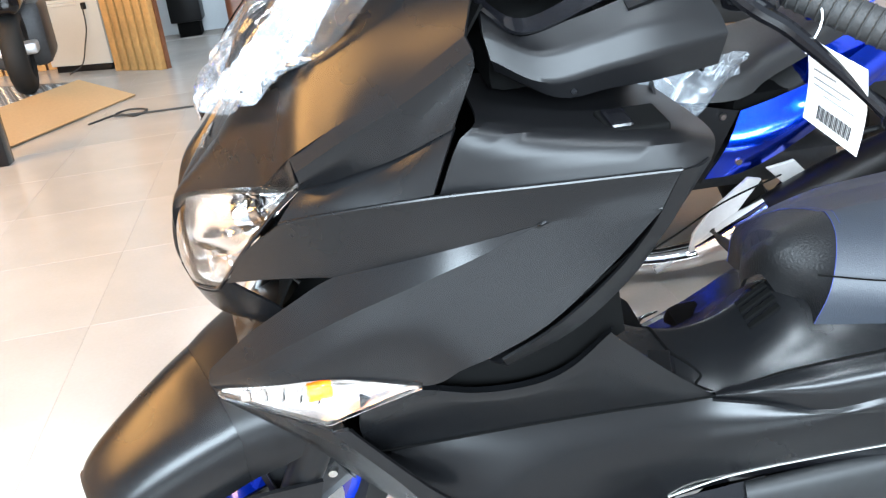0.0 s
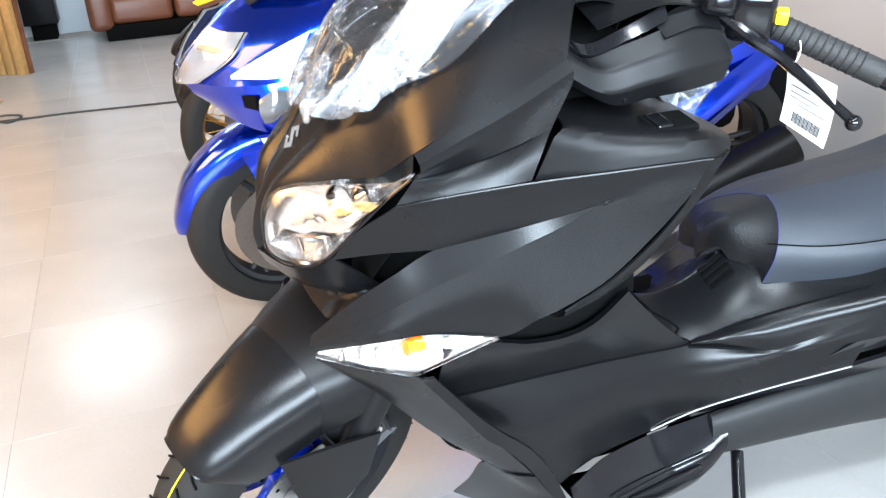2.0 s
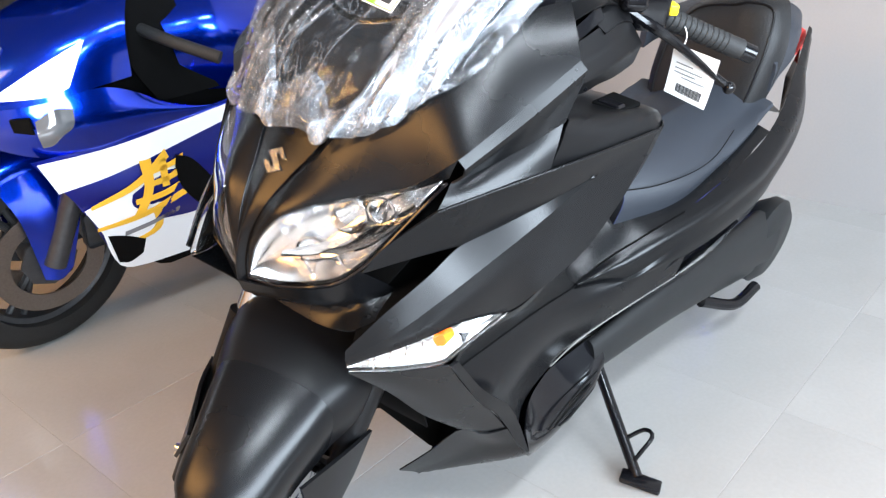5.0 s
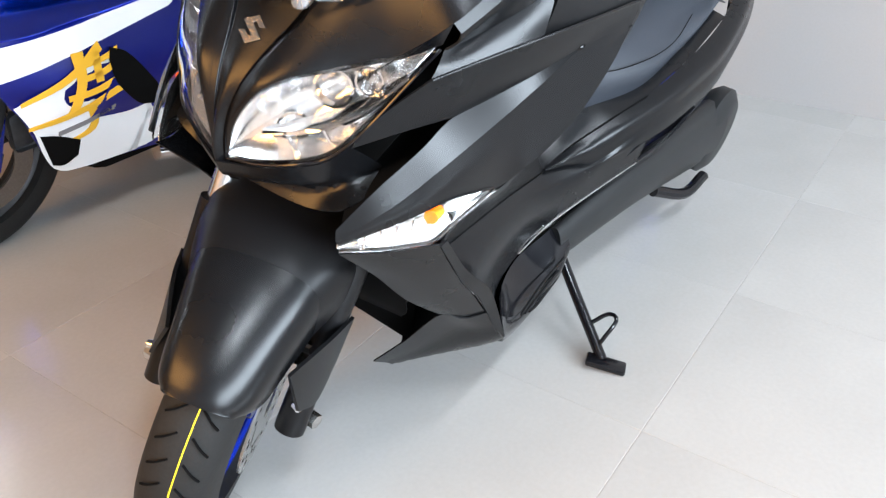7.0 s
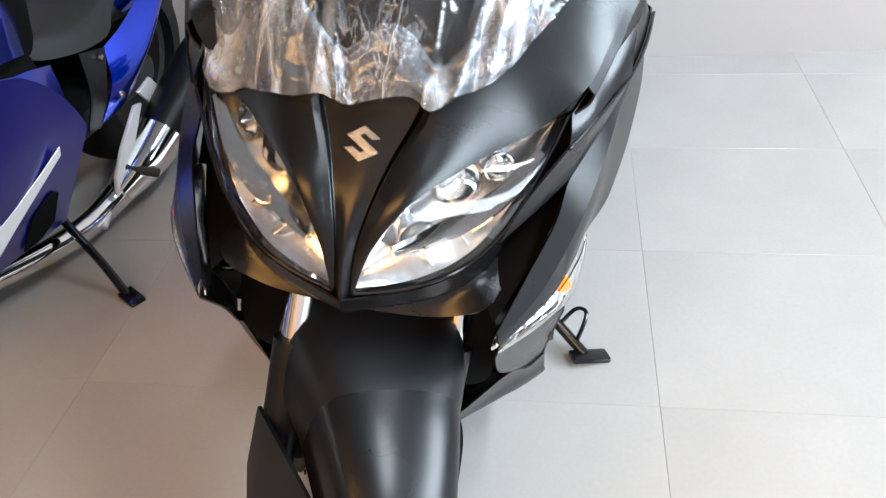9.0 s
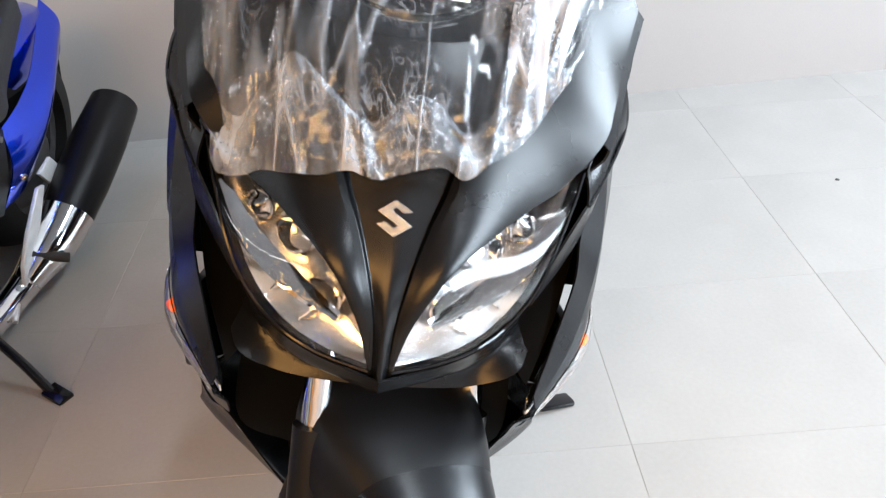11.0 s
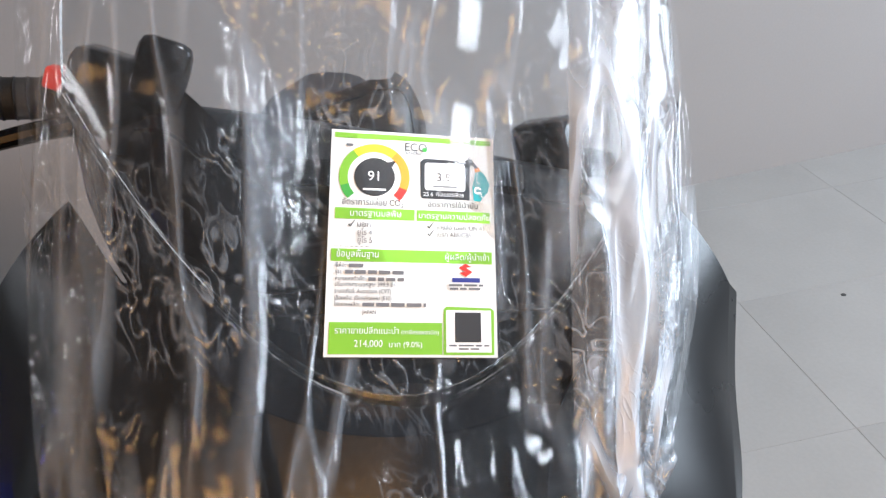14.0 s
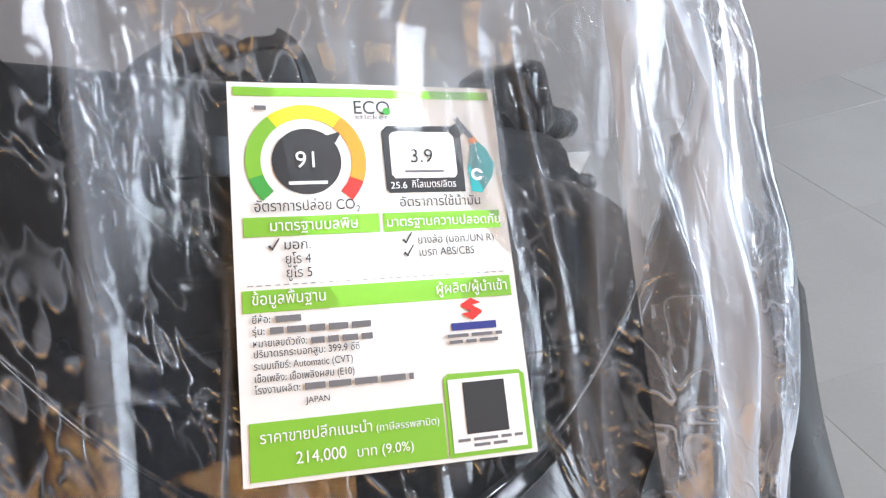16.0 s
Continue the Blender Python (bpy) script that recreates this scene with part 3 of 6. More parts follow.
# inner shell that closes the front from behind
shell = [[(0.03, -0.15, 0.7), (0.06, 0, 0.72), (0.03, 0.15, 0.7)], [(0.1, -0.22, 0.85), (0.06, 0, 0.85), (0.1, 0.22, 0.85)], [(0.2, -0.26, 0.95), (0.12, 0, 0.98), (0.2, 0.26, 0.95)], [(0.3, -0.25, 1.1), (0.24, 0, 1.06), (0.3, 0.25, 1.1)]]
part("inner_shell", smooth(skin(shell, (-1, 0, 0), 20, 20)), DARK, scooter)
for side, word in BOTH:
    # box behind the fairing, with its flat top and the inner leg shield
    a = [(0.24, 0.3, 0.936), (0.34, 0.322, 0.941), (0.465, 0.337, 0.944), (0.497, 0.33, 0.944)]
    b = [(0.262, 0.3, 0.99), (0.35, 0.306, 0.982), (0.46, 0.318, 0.972), (0.511, 0.31, 0.957)]
    c = [(0.285, 0.272, 1.0), (0.36, 0.262, 0.982), (0.46, 0.25, 0.966), (0.527, 0.24, 0.947)]
    d = [(0.29, 0.11, 0.985), (0.36, 0.1, 0.97), (0.46, 0.1, 0.95), (0.53, 0.1, 0.93)]
    box = part("glove_box", smooth(skin(flip([a, b, c, d], side), (0, side * 0.3, 1), 24, 18), 40), TRIM, scooter)
    part("latch_well", block(0.408, side * 0.27 - 0.03, 0.955, 0.47, side * 0.27 + 0.022, 0.9785, 0.003), DARK, box)
    part("latch", block(0.412, side * 0.27 - 0.024, 0.965, 0.436, side * 0.27 + 0.016, 0.982, 0.004), GLOSSB, box, "black box latch")
    e = [(0.466, 0.339, 0.946), (0.442, 0.334, 0.885), (0.402, 0.331, 0.83), (0.346, 0.325, 0.775), (0.29, 0.316, 0.735)]
    f = [(0.498, 0.332, 0.95), (0.468, 0.324, 0.88), (0.428, 0.312, 0.81), (0.37, 0.3, 0.745), (0.3, 0.285, 0.7)]
    g = [(0.53, 0.1, 0.94), (0.515, 0.1, 0.85), (0.5, 0.1, 0.76), (0.47, 0.1, 0.7), (0.4, 0.1, 0.65)]
    part("leg_shield", smooth(skin(flip([e, f, [(x - 0.01, 0.25, z - 0.01) for x, y, z in f], g], side), (1, side, 0), 20, 16), 40), TRIM, scooter)
    # inner side under the fairing, with a lip on top, down to the step line
    lip_top = [(0.13, 0.272, 0.668), (0.2, 0.264, 0.66), (0.27, 0.258, 0.635), (0.34, 0.246, 0.622), (0.392, 0.238, 0.632), (0.445, 0.232, 0.672)]
    h = [(x, y - 0.012, z + 0.006) for x, y, z in lip_top]
    i = [(0.125, 0.262, 0.615), (0.19, 0.247, 0.598), (0.29, 0.232, 0.575), (0.4, 0.215, 0.56), (0.48, 0.206, 0.56), (0.54, 0.195, 0.56)]
    STEP = [(0.14, 0.24, 0.56), (0.19, 0.219, 0.537), (0.33, 0.202, 0.52), (0.47, 0.187, 0.502), (0.614, 0.178, 0.487)]
    part("leg_side_panel", smooth(skin(flip([h, lip_top, i, STEP], side), (0, side, 0), 28, 16), 40), MATTE, scooter)
    part("leg_recess", smooth(skin(flip([[(0.2, 0.29, 0.702), (0.29, 0.31, 0.745), (0.36, 0.315, 0.79), (0.43, 0.31, 0.84)], [(0.22, 0.22, 0.68), (0.3, 0.22, 0.69), (0.37, 0.22, 0.72), (0.45, 0.22, 0.76)], [(0.22, 0.225, 0.62), (0.3, 0.222, 0.61), (0.38, 0.21, 0.61), (0.47, 0.2, 0.65)]], side), (0, side, 0), 16, 12)), DARK, scooter)
    # lower front cowl with the trim strip along its back edge
    k = [(-0.036, 0.197, 0.65), (0.03, 0.225, 0.632), (0.092, 0.278, 0.642)]
    l = [(0.05, 0.2, 0.56), (0.1, 0.238, 0.55), (0.155, 0.278, 0.55)]
    m_ = [(0.125, 0.21, 0.47), (0.175, 0.246, 0.455), (0.225, 0.28, 0.46)]
    n_ = [(0.205, 0.23, 0.396), (0.24, 0.258, 0.385), (0.275, 0.282, 0.39)]
    part("lower_cowl", smooth(skin(flip([k, l, m_, n_], side), (-0.5, side, 0), 12, 24)), MATTE, scooter)
    s0 = [(0.094, 0.281, 0.64), (0.157, 0.281, 0.548), (0.19, 0.286, 0.5), (0.228, 0.286, 0.462), (0.277, 0.286, 0.39), (0.325, 0.298, 0.3)]
    s1 = [(0.112, 0.28, 0.64), (0.175, 0.282, 0.552), (0.212, 0.287, 0.51), (0.262, 0.288, 0.458), (0.305, 0.288, 0.39), (0.345, 0.3, 0.292)]
    part("cowl_strip", smooth(skin(flip([s0, s1], side), (0, side, 0), 24, 4, 0.006)), TRIM, scooter)
    # belly: a flat panel that comes to a low corner in the middle
    o = [(0.2, 0.105, 0.19), (0.205, 0.17, 0.29), (0.207, 0.232, 0.394), (0.24, 0.262, 0.382), (0.277, 0.286, 0.388)]
    p_ = [(0.235, 0.11, 0.165), (0.25, 0.18, 0.245), (0.262, 0.24, 0.325), (0.285, 0.272, 0.335), (0.305, 0.292, 0.34)]
    q_ = [(0.268, 0.112, 0.146), (0.29, 0.18, 0.195), (0.31, 0.25, 0.25), (0.33, 0.285, 0.275), (0.342, 0.3, 0.288)]
    r_ = [(0.38, 0.05, 0.14), (0.39, 0.15, 0.165), (0.4, 0.22, 0.2), (0.41, 0.25, 0.215), (0.42, 0.262, 0.222)]
    part("belly_cowl", smooth(skin(flip([o, p_, q_, r_], side), (-0.6, side, -0.4), 20, 18)), MATTE, scooter)
    # under the step line: matte side, bright-edged fin, grained footboard below
    FIN = [(0.315, 0.282, 0.345), (0.42, 0.225, 0.322), (0.55, 0.194, 0.315), (0.64, 0.202, 0.345), (0.76, 0.23, 0.383), (0.904, 0.265, 0.422)]
    t0 = [(0.115, 0.268, 0.632)] + STEP[:-1] + [(0.6, 0.179, 0.486), (0.69, 0.2, 0.477), (0.757, 0.23, 0.474), (0.92, 0.27, 0.52)]
    t1 = [(0.2, 0.284, 0.5), (0.3, 0.25, 0.46), (0.43, 0.222, 0.44), (0.6, 0.206, 0.43), (0.76, 0.236, 0.462), (0.92, 0.272, 0.505)]
    cover = part("side_cover", smooth(skin(flip([t0, t1, FIN], side), (0, side, 0), 44, 16), 26), MATTE, scooter)
    part("step_line", smooth(tube(flip([[(x, y + 0.001, z + 0.001) for x, y, z in STEP + [(0.7, 0.186, 0.515), (0.8, 0.214, 0.55), (0.92, 0.238, 0.575)]]], side)[0], 0.0018, 40, 6)), DARK, cover)
    u0 = FIN[2:] + [(1.02, 0.29, 0.46), (1.12, 0.295, 0.5)]
    u1 = [(0.55, 0.186, 0.3), (0.64, 0.192, 0.32), (0.76, 0.215, 0.345), (0.904, 0.245, 0.375), (1.02, 0.27, 0.405), (1.12, 0.28, 0.45)]
    part("gloss_fin", smooth(skin(flip([u0, u1], side), (0, side, 0), 26, 5, 0.008)), GLOSSB, scooter)
    part("fin_edge", smooth(tube([(x, (y + 0.001) * side, z + 0.001) for x, y, z in FIN[2:]], 0.0016, 40, 6)), STEEL, scooter, "thin bright edge line")
    v0 = [(0.345, 0.284, 0.335), (0.44, 0.226, 0.316), (0.55, 0.194, 0.305), (0.63, 0.203, 0.325), (0.69, 0.21, 0.34)]
    v1 = [(0.36, 0.292, 0.27), (0.46, 0.275, 0.25), (0.56, 0.262, 0.255), (0.63, 0.262, 0.275), (0.68, 0.25, 0.3)]
    v2 = [(0.4, 0.255, 0.21), (0.48, 0.245, 0.18), (0.56, 0.24, 0.18), (0.62, 0.245, 0.21), (0.67, 0.24, 0.26)]
    v3 = [(0.4, 0.12, 0.17), (0.48, 0.12, 0.16), (0.56, 0.12, 0.17), (0.62, 0.12, 0.2), (0.67, 0.12, 0.25)]
    board = part("footboard_side", smooth(skin(flip([v0, v1, v2, v3], side), (0, side, 0), 24, 16)), GLOSSB, scooter, "gloss black footboard side")
    for r in (0.0, 0.03, 0.06):
        part("rib", smooth(tube(flip([[(0.44 + r, 0.281 - r * 0.15, 0.27 - r * 0.6), (0.54, 0.268, 0.285 - r), (0.63 - r * 0.4, 0.264, 0.3 - r)]], side)[0], 0.003, 12, 6)), TRIM, board)
    # side body from the tunnel to the tail: upper shoulder, bright-edged swoosh, under-panel
    w0 = [(0.614, 0.172, 0.492), (0.7, 0.184, 0.515), (0.8, 0.212, 0.55), (0.92, 0.236, 0.575), (1.1, 0.25, 0.615), (1.3, 0.24, 0.66), (1.5, 0.19, 0.72), (1.78, 0.07, 0.79)]
    w1 = [(0.61, 0.18, 0.486), (0.69, 0.202, 0.478), (0.757, 0.232, 0.476), (0.9, 0.272, 0.535), (1.05, 0.29, 0.562), (1.25, 0.292, 0.6), (1.5, 0.24, 0.67), (1.78, 0.09, 0.765)]
    w2 = [(0.61, 0.18, 0.483), (0.69, 0.202, 0.475), (0.757, 0.233, 0.468), (0.9, 0.28, 0.495), (1.05, 0.297, 0.515), (1.25, 0.295, 0.545), (1.5, 0.225, 0.62), (1.76, 0.08, 0.73)]
    part("tail_shoulder", smooth(skin(flip([w0, [(0.614, 0.183, 0.492), (0.69, 0.206, 0.504), (0.757, 0.228, 0.517), (0.85, 0.252, 0.547), (1.05, 0.286, 0.593), (1.25, 0.286, 0.634), (1.5, 0.226, 0.702), (1.78, 0.085, 0.782)], w1], side), (0, side, 0.6), 40, 14), 26), MATTE, scooter)
    part("tail_side_panel", smooth(skin(flip([w1, [(x, y + 0.006, (z + c_[2]) / 2) for (x, y, z), c_ in zip(w1, w2)], w2], side), (0, side, 0.2), 40, 10), 26), MATTE, scooter)
    w3 = [(0.84, 0.25, 0.44), (0.95, 0.265, 0.45), (1.1, 0.28, 0.46), (1.3, 0.27, 0.49), (1.5, 0.2, 0.56), (1.7, 0.08, 0.66)]
    part("tail_under_panel", smooth(skin(flip([[(x, y - 0.006, z - 0.002) for x, y, z in w2[3:]], w3], side), (0, side, 0), 30, 8)), GLOSSB, scooter, "gloss black under-panel")
# low tunnel between the footboards, which runs on under the seat as one cover
def body_z(x, y):
    """Height of the cover at a place of the plan."""
    z = np.interp(x, (0.46, 0.49, 0.54, 0.6, 0.65, 0.69, 0.72, 0.75, 0.8, 0.92, 1.1, 1.3), (0.58, 0.545, 0.528, 0.524, 0.532, 0.552, 0.576, 0.594, 0.6, 0.602, 0.63, 0.68))
    edge = np.interp(x, (0.46, 0.614, 0.7, 0.8, 0.92, 1.1, 1.3), (0.49, 0.49, 0.516, 0.551, 0.576, 0.616, 0.661))
    return edge + (z - edge) * (1 - min(1.0, abs(y) / body_w(x)) ** 2.3)


def body_w(x):
    return np.interp(x, (0.46, 0.614, 0.7, 0.8, 0.92, 1.1, 1.3), (0.19, 0.173, 0.185, 0.213, 0.237, 0.251, 0.241))


stations = np.linspace(0.46, 1.3, 60)
crown = np.array([[np.mean([body_z(x + d, body_w(x) * f) for d in (-0.02, -0.01, 0, 0.01, 0.02)]) for f in np.linspace(-1, 1, 41)] for x in stations])
grid = np.array([[(x, body_w(x) * f, crown[k, j]) for j, f in enumerate(np.linspace(-1, 1, 41))] for k, x in enumerate(stations)])
part("tunnel_cover", smooth(sheet(bmesh.new(), grid, (0, 0, 1), 0.003), 50), MATTE, scooter)
lid = part("fuel_lid_frame", slab([(-0.03, -0.024), (0.03, -0.024), (0.03, 0.024), (-0.03, 0.024)], 0.004, pose(0.545, -0.118, body_z(0.545, 0.118) - 0.001, 11, 2, -15), 0.001), GLOSSB, scooter)
part("fuel_lid", slab([(-0.025, -0.019), (0.025, -0.019), (0.025, 0.019), (-0.025, 0.019)], 0.005, pose(0.545, -0.118, body_z(0.545, 0.118) + 0.001, 11, 2, -15), 0.0015), TRIM, lid)
gap = spline([(0.614, -0.172, 0), (0.592, -0.155, 0), (0.604, -0.14, 0), (0.59, -0.11, 0), (0.572, -0.08, 0), (0.56, 0.0, 0)], 30)
part("panel_gap", smooth(tube([(x, y, body_z(x, y) + 0.0005) for x, y, _ in gap], 0.0022, 30, 6)), DARK, scooter)
for k in range(4):
    y = -0.03 - 0.02 * k
    part("vent_slot", block(-0.026, -0.006, -0.002, 0.026, 0.006, 0.003, 0.001, m=pose(0.71, y, body_z(0.71, y) + 0.001, 0, -36, 0)), DARK, scooter)
# seat: one cushion with a black front, a grey-blue middle and a step up to the passenger
rows = []
for x, z, w, low, turn_in in ((0.722, 0.6, 0.08, 0.562, 0.045), (0.728, 0.655, 0.1, 0.562, 0.04), (0.81, 0.688, 0.15, 0.568, -0.05), (0.88, 0.694, 0.185, 0.57, -0.04), (0.96, 0.696, 0.212, 0.578, -0.015), (1.08, 0.7, 0.215, 0.605, 0), (1.2, 0.706, 0.212, 0.632, 0), (1.3, 0.72, 0.205, 0.67, 0), (1.36, 0.74, 0.2, 0.68, 0)):
    half = [(x + turn_in, w, low), (x + turn_in * 0.8, w + 0.008, (z + low) / 2 - 0.005), (x + turn_in * 0.45, w * 0.82, z - 0.026), (x + turn_in * 0.12, w * 0.45, z - 0.005)]
    rows.append([(a, -b, c) for a, b, c in half] + [(x, 0, z)] + half[::-1])
seat = part("seat", smooth(skin(rows[2:], (0, 0, 1), 50, 36, 0.02)), SEATV, scooter, "dark blue-grey vinyl seat")
part("seat_front", smooth(skin([[(x, y * 1.004, z + 0.001) for x, y, z in r] for r in rows[:2]] + [rows[2]], (-1, 0, 1), 16, 36, 0.006)), SEATB, seat, "black grained seat front")
for d in (0.0, 0.01):
    part("seam", smooth(tube([(x + d, y, z + 0.0006) for x, y, z in rows[2]], 0.0007, 60, 6)), STITCH, seat, "blue stitched seam")
part("seat_piping", smooth(tube([(0.752, -0.158, 0.652), (0.84, -0.194, 0.65), (0.95, -0.219, 0.655), (1.05, -0.222, 0.665), (1.16, -0.205, 0.69)], 0.0012, 30, 6)), DARK, seat)
rows = []
for z, x, w in ((0.69, 1.3, 0.17), (0.76, 1.315, 0.178), (0.85, 1.34, 0.172), (0.915, 1.375, 0.13), (0.93, 1.41, 0.09)):
    rows.append([(x + 0.06, -w - 0.012, z), (x + 0.008, -w * 0.84, z), (x, 0, z), (x + 0.008, w * 0.84, z), (x + 0.06, w + 0.012, z)])
part("backrest", smooth(skin(rows, (-1, 0, 0.3), 30, 18, 0.05)), SEATB, seat, "black rider backrest pad")
part("backrest_piping", smooth(tube([rows[0][1], rows[1][1], rows[2][1], rows[3][1], rows[3][2], rows[3][3], rows[2][3], rows[1][3], rows[0][3]], 0.004, 50, 8)), TRIM, seat)
rows = [[(x, -w, z - 0.1), (x, -w * 0.9, z - 0.02), (x, 0, z), (x, w * 0.9, z - 0.02), (x, w, z - 0.1)] for x, z, w in ((1.36, 0.83, 0.19), (1.42, 0.85, 0.18), (1.58, 0.86, 0.15), (1.74, 0.85, 0.09))]
part("passenger_seat", smooth(skin(rows, (0, 0, 1), 24, 24, 0.02)), SEATV, seat)
# the body behind the leg shields sits off centre: its far side is drawn in and lower
for ob in list(scooter.children) + list(seat.children):
    if ob.name.split(".")[0] in ("tunnel_cover", "leg_side_panel", "side_cover", "gloss_fin", "fin_edge", "tail_shoulder", "step_line", "tail_side_panel", "tail_under_panel", "seat", "seat_front", "seam", "vent_slot", "panel_gap", "backrest", "backrest_piping"):
        for v in ob.data.vertices:
            x, y, z = v.co
            f = min(1.0, max(0.0, (x - 0.4) / 0.2))
            v.co = (x, y - 0.05 * f * min(1.0, max(0.0, 1 + y / 0.18)), z - 0.12 * f * min(1.0, max(0.0, (y + 0.02) / 0.15)) * (1.0 if x < 0.74 or ob.name.startswith(("tunnel", "leg", "side", "tail", "gloss", "step", "fin")) else 0.5))
# engine, drive cover, rear wheel, silencer
case = lathe([(0.09, 0.0), (0.09, 0.1), (0.02, 0.125), (-0.05, 0.125), (-0.09, 0.1), (-0.1, 0.0)], (1.5, -0.26, 0.27), (0, 1, 0), 36, closed=False)
tube([(0.66, -0.2, 0.29), (0.95, -0.235, 0.31), (1.2, -0.25, 0.3), (1.5, -0.26, 0.27)], [0.05, 0.07, 0.09, 0.11], 24, 18, bm=case)
for v in case.verts:
    v.co.y = -0.235 + (v.co.y + 0.235) * 0.45
part("drive_cover", smooth(case, 40), CASE, scooter, "dark grey drive case")
part("stand_bracket", smooth(tube([(1.2, -0.24, 0.19), (1.32, -0.29, 0.15), (1.42, -0.3, 0.17)], 0.016, 12, 10)), GLOSSB, scooter)
part("rear_mudguard", smooth(skin([[(1.2, -0.1, 0.5), (1.2, 0, 0.52), (1.2, 0.1, 0.5)], [(1.5, -0.1, 0.6), (1.5, 0, 0.62), (1.5, 0.1, 0.6)], [(1.85, -0.08, 0.5), (1.88, 0, 0.51), (1.85, 0.08, 0.5)]], (0, 0, 1), 12, 12)), TRIM, scooter)
part("silencer", smooth(tube([(1.0, 0.18, 0.24), (1.2, 0.21, 0.26), (1.5, 0.22, 0.3)], [0.04, 0.065, 0.07], 16, 20), 40), ENGINE, scooter)
part("inner_frame", smooth(block(0.27, -0.14, 0.2, 0.6, 0.14, 0.46, 0.03)), DARK, scooter)
part("inner_front", smooth(block(0.18, -0.16, 0.38, 0.34, 0.16, 0.66, 0.03)), DARK, scooter)
part("engine_block", smooth(block(0.66, -0.16, 0.2, 1.15, 0.14, 0.42, 0.03)), DARK, scooter)
part("rear_lamp", smooth(block(1.72, -0.1, 0.7, 1.8, 0.1, 0.78, 0.02)), REDP, scooter, "red rear lamp")


def wheel(centre, turn, radius, width, rim_r, name, rim_mat, parent, spokes=5, wire=False):
    """Rim with spokes and hub; the tyre is a part of it."""
    c = Matrix.Translation(centre) @ turn
    h = width / 2
    prof = [(-h * 0.62, rim_r - 0.004), (-h * 0.62, rim_r + 0.012), (-h * 0.4, rim_r - 0.008), (h * 0.4, rim_r - 0.008), (h * 0.62, rim_r + 0.012), (h * 0.62, rim_r - 0.004), (h * 0.5, rim_r - 0.016), (-h * 0.5, rim_r - 0.016)]
    bm = lathe(prof, (0, 0, 0), (0, 1, 0), 64)
    bm.transform(c)
    rim = part(name, smooth(bm), rim_mat, parent)
    bm = lathe([(-0.05, 0.0), (-0.05, 0.04), (-0.02, 0.05), (0.02, 0.05), (0.05, 0.04), (0.05, 0.0)], (0, 0, 0), (0, 1, 0), 32, closed=False)
    bm.transform(c)
    part("hub", smooth(bm), rim_mat, rim)
    for k in range(spokes):
        a = 2 * math.pi * k / spokes
        for d in ((-0.12, 0.12) if not wire else (0.3, -0.3)):
            b = a + d
            p0 = (0.04 * math.cos(a), (0.02 if d > 0 else -0.02) * (1 if wire else 0.3), 0.04 * math.sin(a))
            p1 = ((rim_r - 0.012) * math.cos(b), 0, (rim_r - 0.012) * math.sin(b))
            bm = tube([p0, p1], 0.0022 if wire else (0.014, 0.009), 4, 6 if wire else 8)
            bm.transform(c)
            part("spoke", smooth(bm), rim_mat, rim)
    s = radius - rim_r
    prof = []
    for a in np.linspace(-0.2, math.pi + 0.2, 19):
        prof.append((h * math.cos(a), rim_r + 0.1 * s + 0.9 * s * max(0.0, math.sin(a)) ** 0.62 if math.sin(a) > 0 else rim_r - 0.002))
    bm = lathe(prof, (0, 0, 0), (0, 1, 0), 72)
    bm.transform(c)
    tyre = part("tyre", smooth(bm, 60), RUBBER, rim, "black rubber tyre")
    return rim, tyre, c


HEAD = Matrix.Translation((-0.18, 0, 0))
STEER = HEAD @ Matrix.Rotation(radians(27), 4, Vector((0.44, 0, 0.9))) @ HEAD.inverted()
rim, tyre, c = wheel((0, 0, 0), STEER @ Matrix.Translation((-0.08, 0, 0.2745)), 0.2745, 0.12, 0.185, "front_wheel", RIMBLUE, scooter)
for k in range(40):
    a = 2 * math.pi * k / 40
    for s in (-1, 1):
        pts = [(0.2755 * math.cos(a + d), s * y, 0.2755 * math.sin(a + d)) for d, y, in ((0, 0.012), (0.05, 0.028), (0.08, 0.04))]
        pts = [(x * f, y, z * f) for (x, y, z), f in zip(pts, (0.998, 0.987, 0.968))]
        bm = tube(pts, 0.0022, 6, 4)
        bm.transform(c)
        part("tread_groove", bm, DARK, tyre)
bm = lathe([(-0.001, 0.274), (0.001, 0.274), (0.001, 0.2752), (-0.001, 0.2752)], (0, -0.006, 0), (0, 1, 0), 72)
bm.transform(c)
part("tyre_line", bm, YELLOWP, tyre, "yellow factory line on the tread")
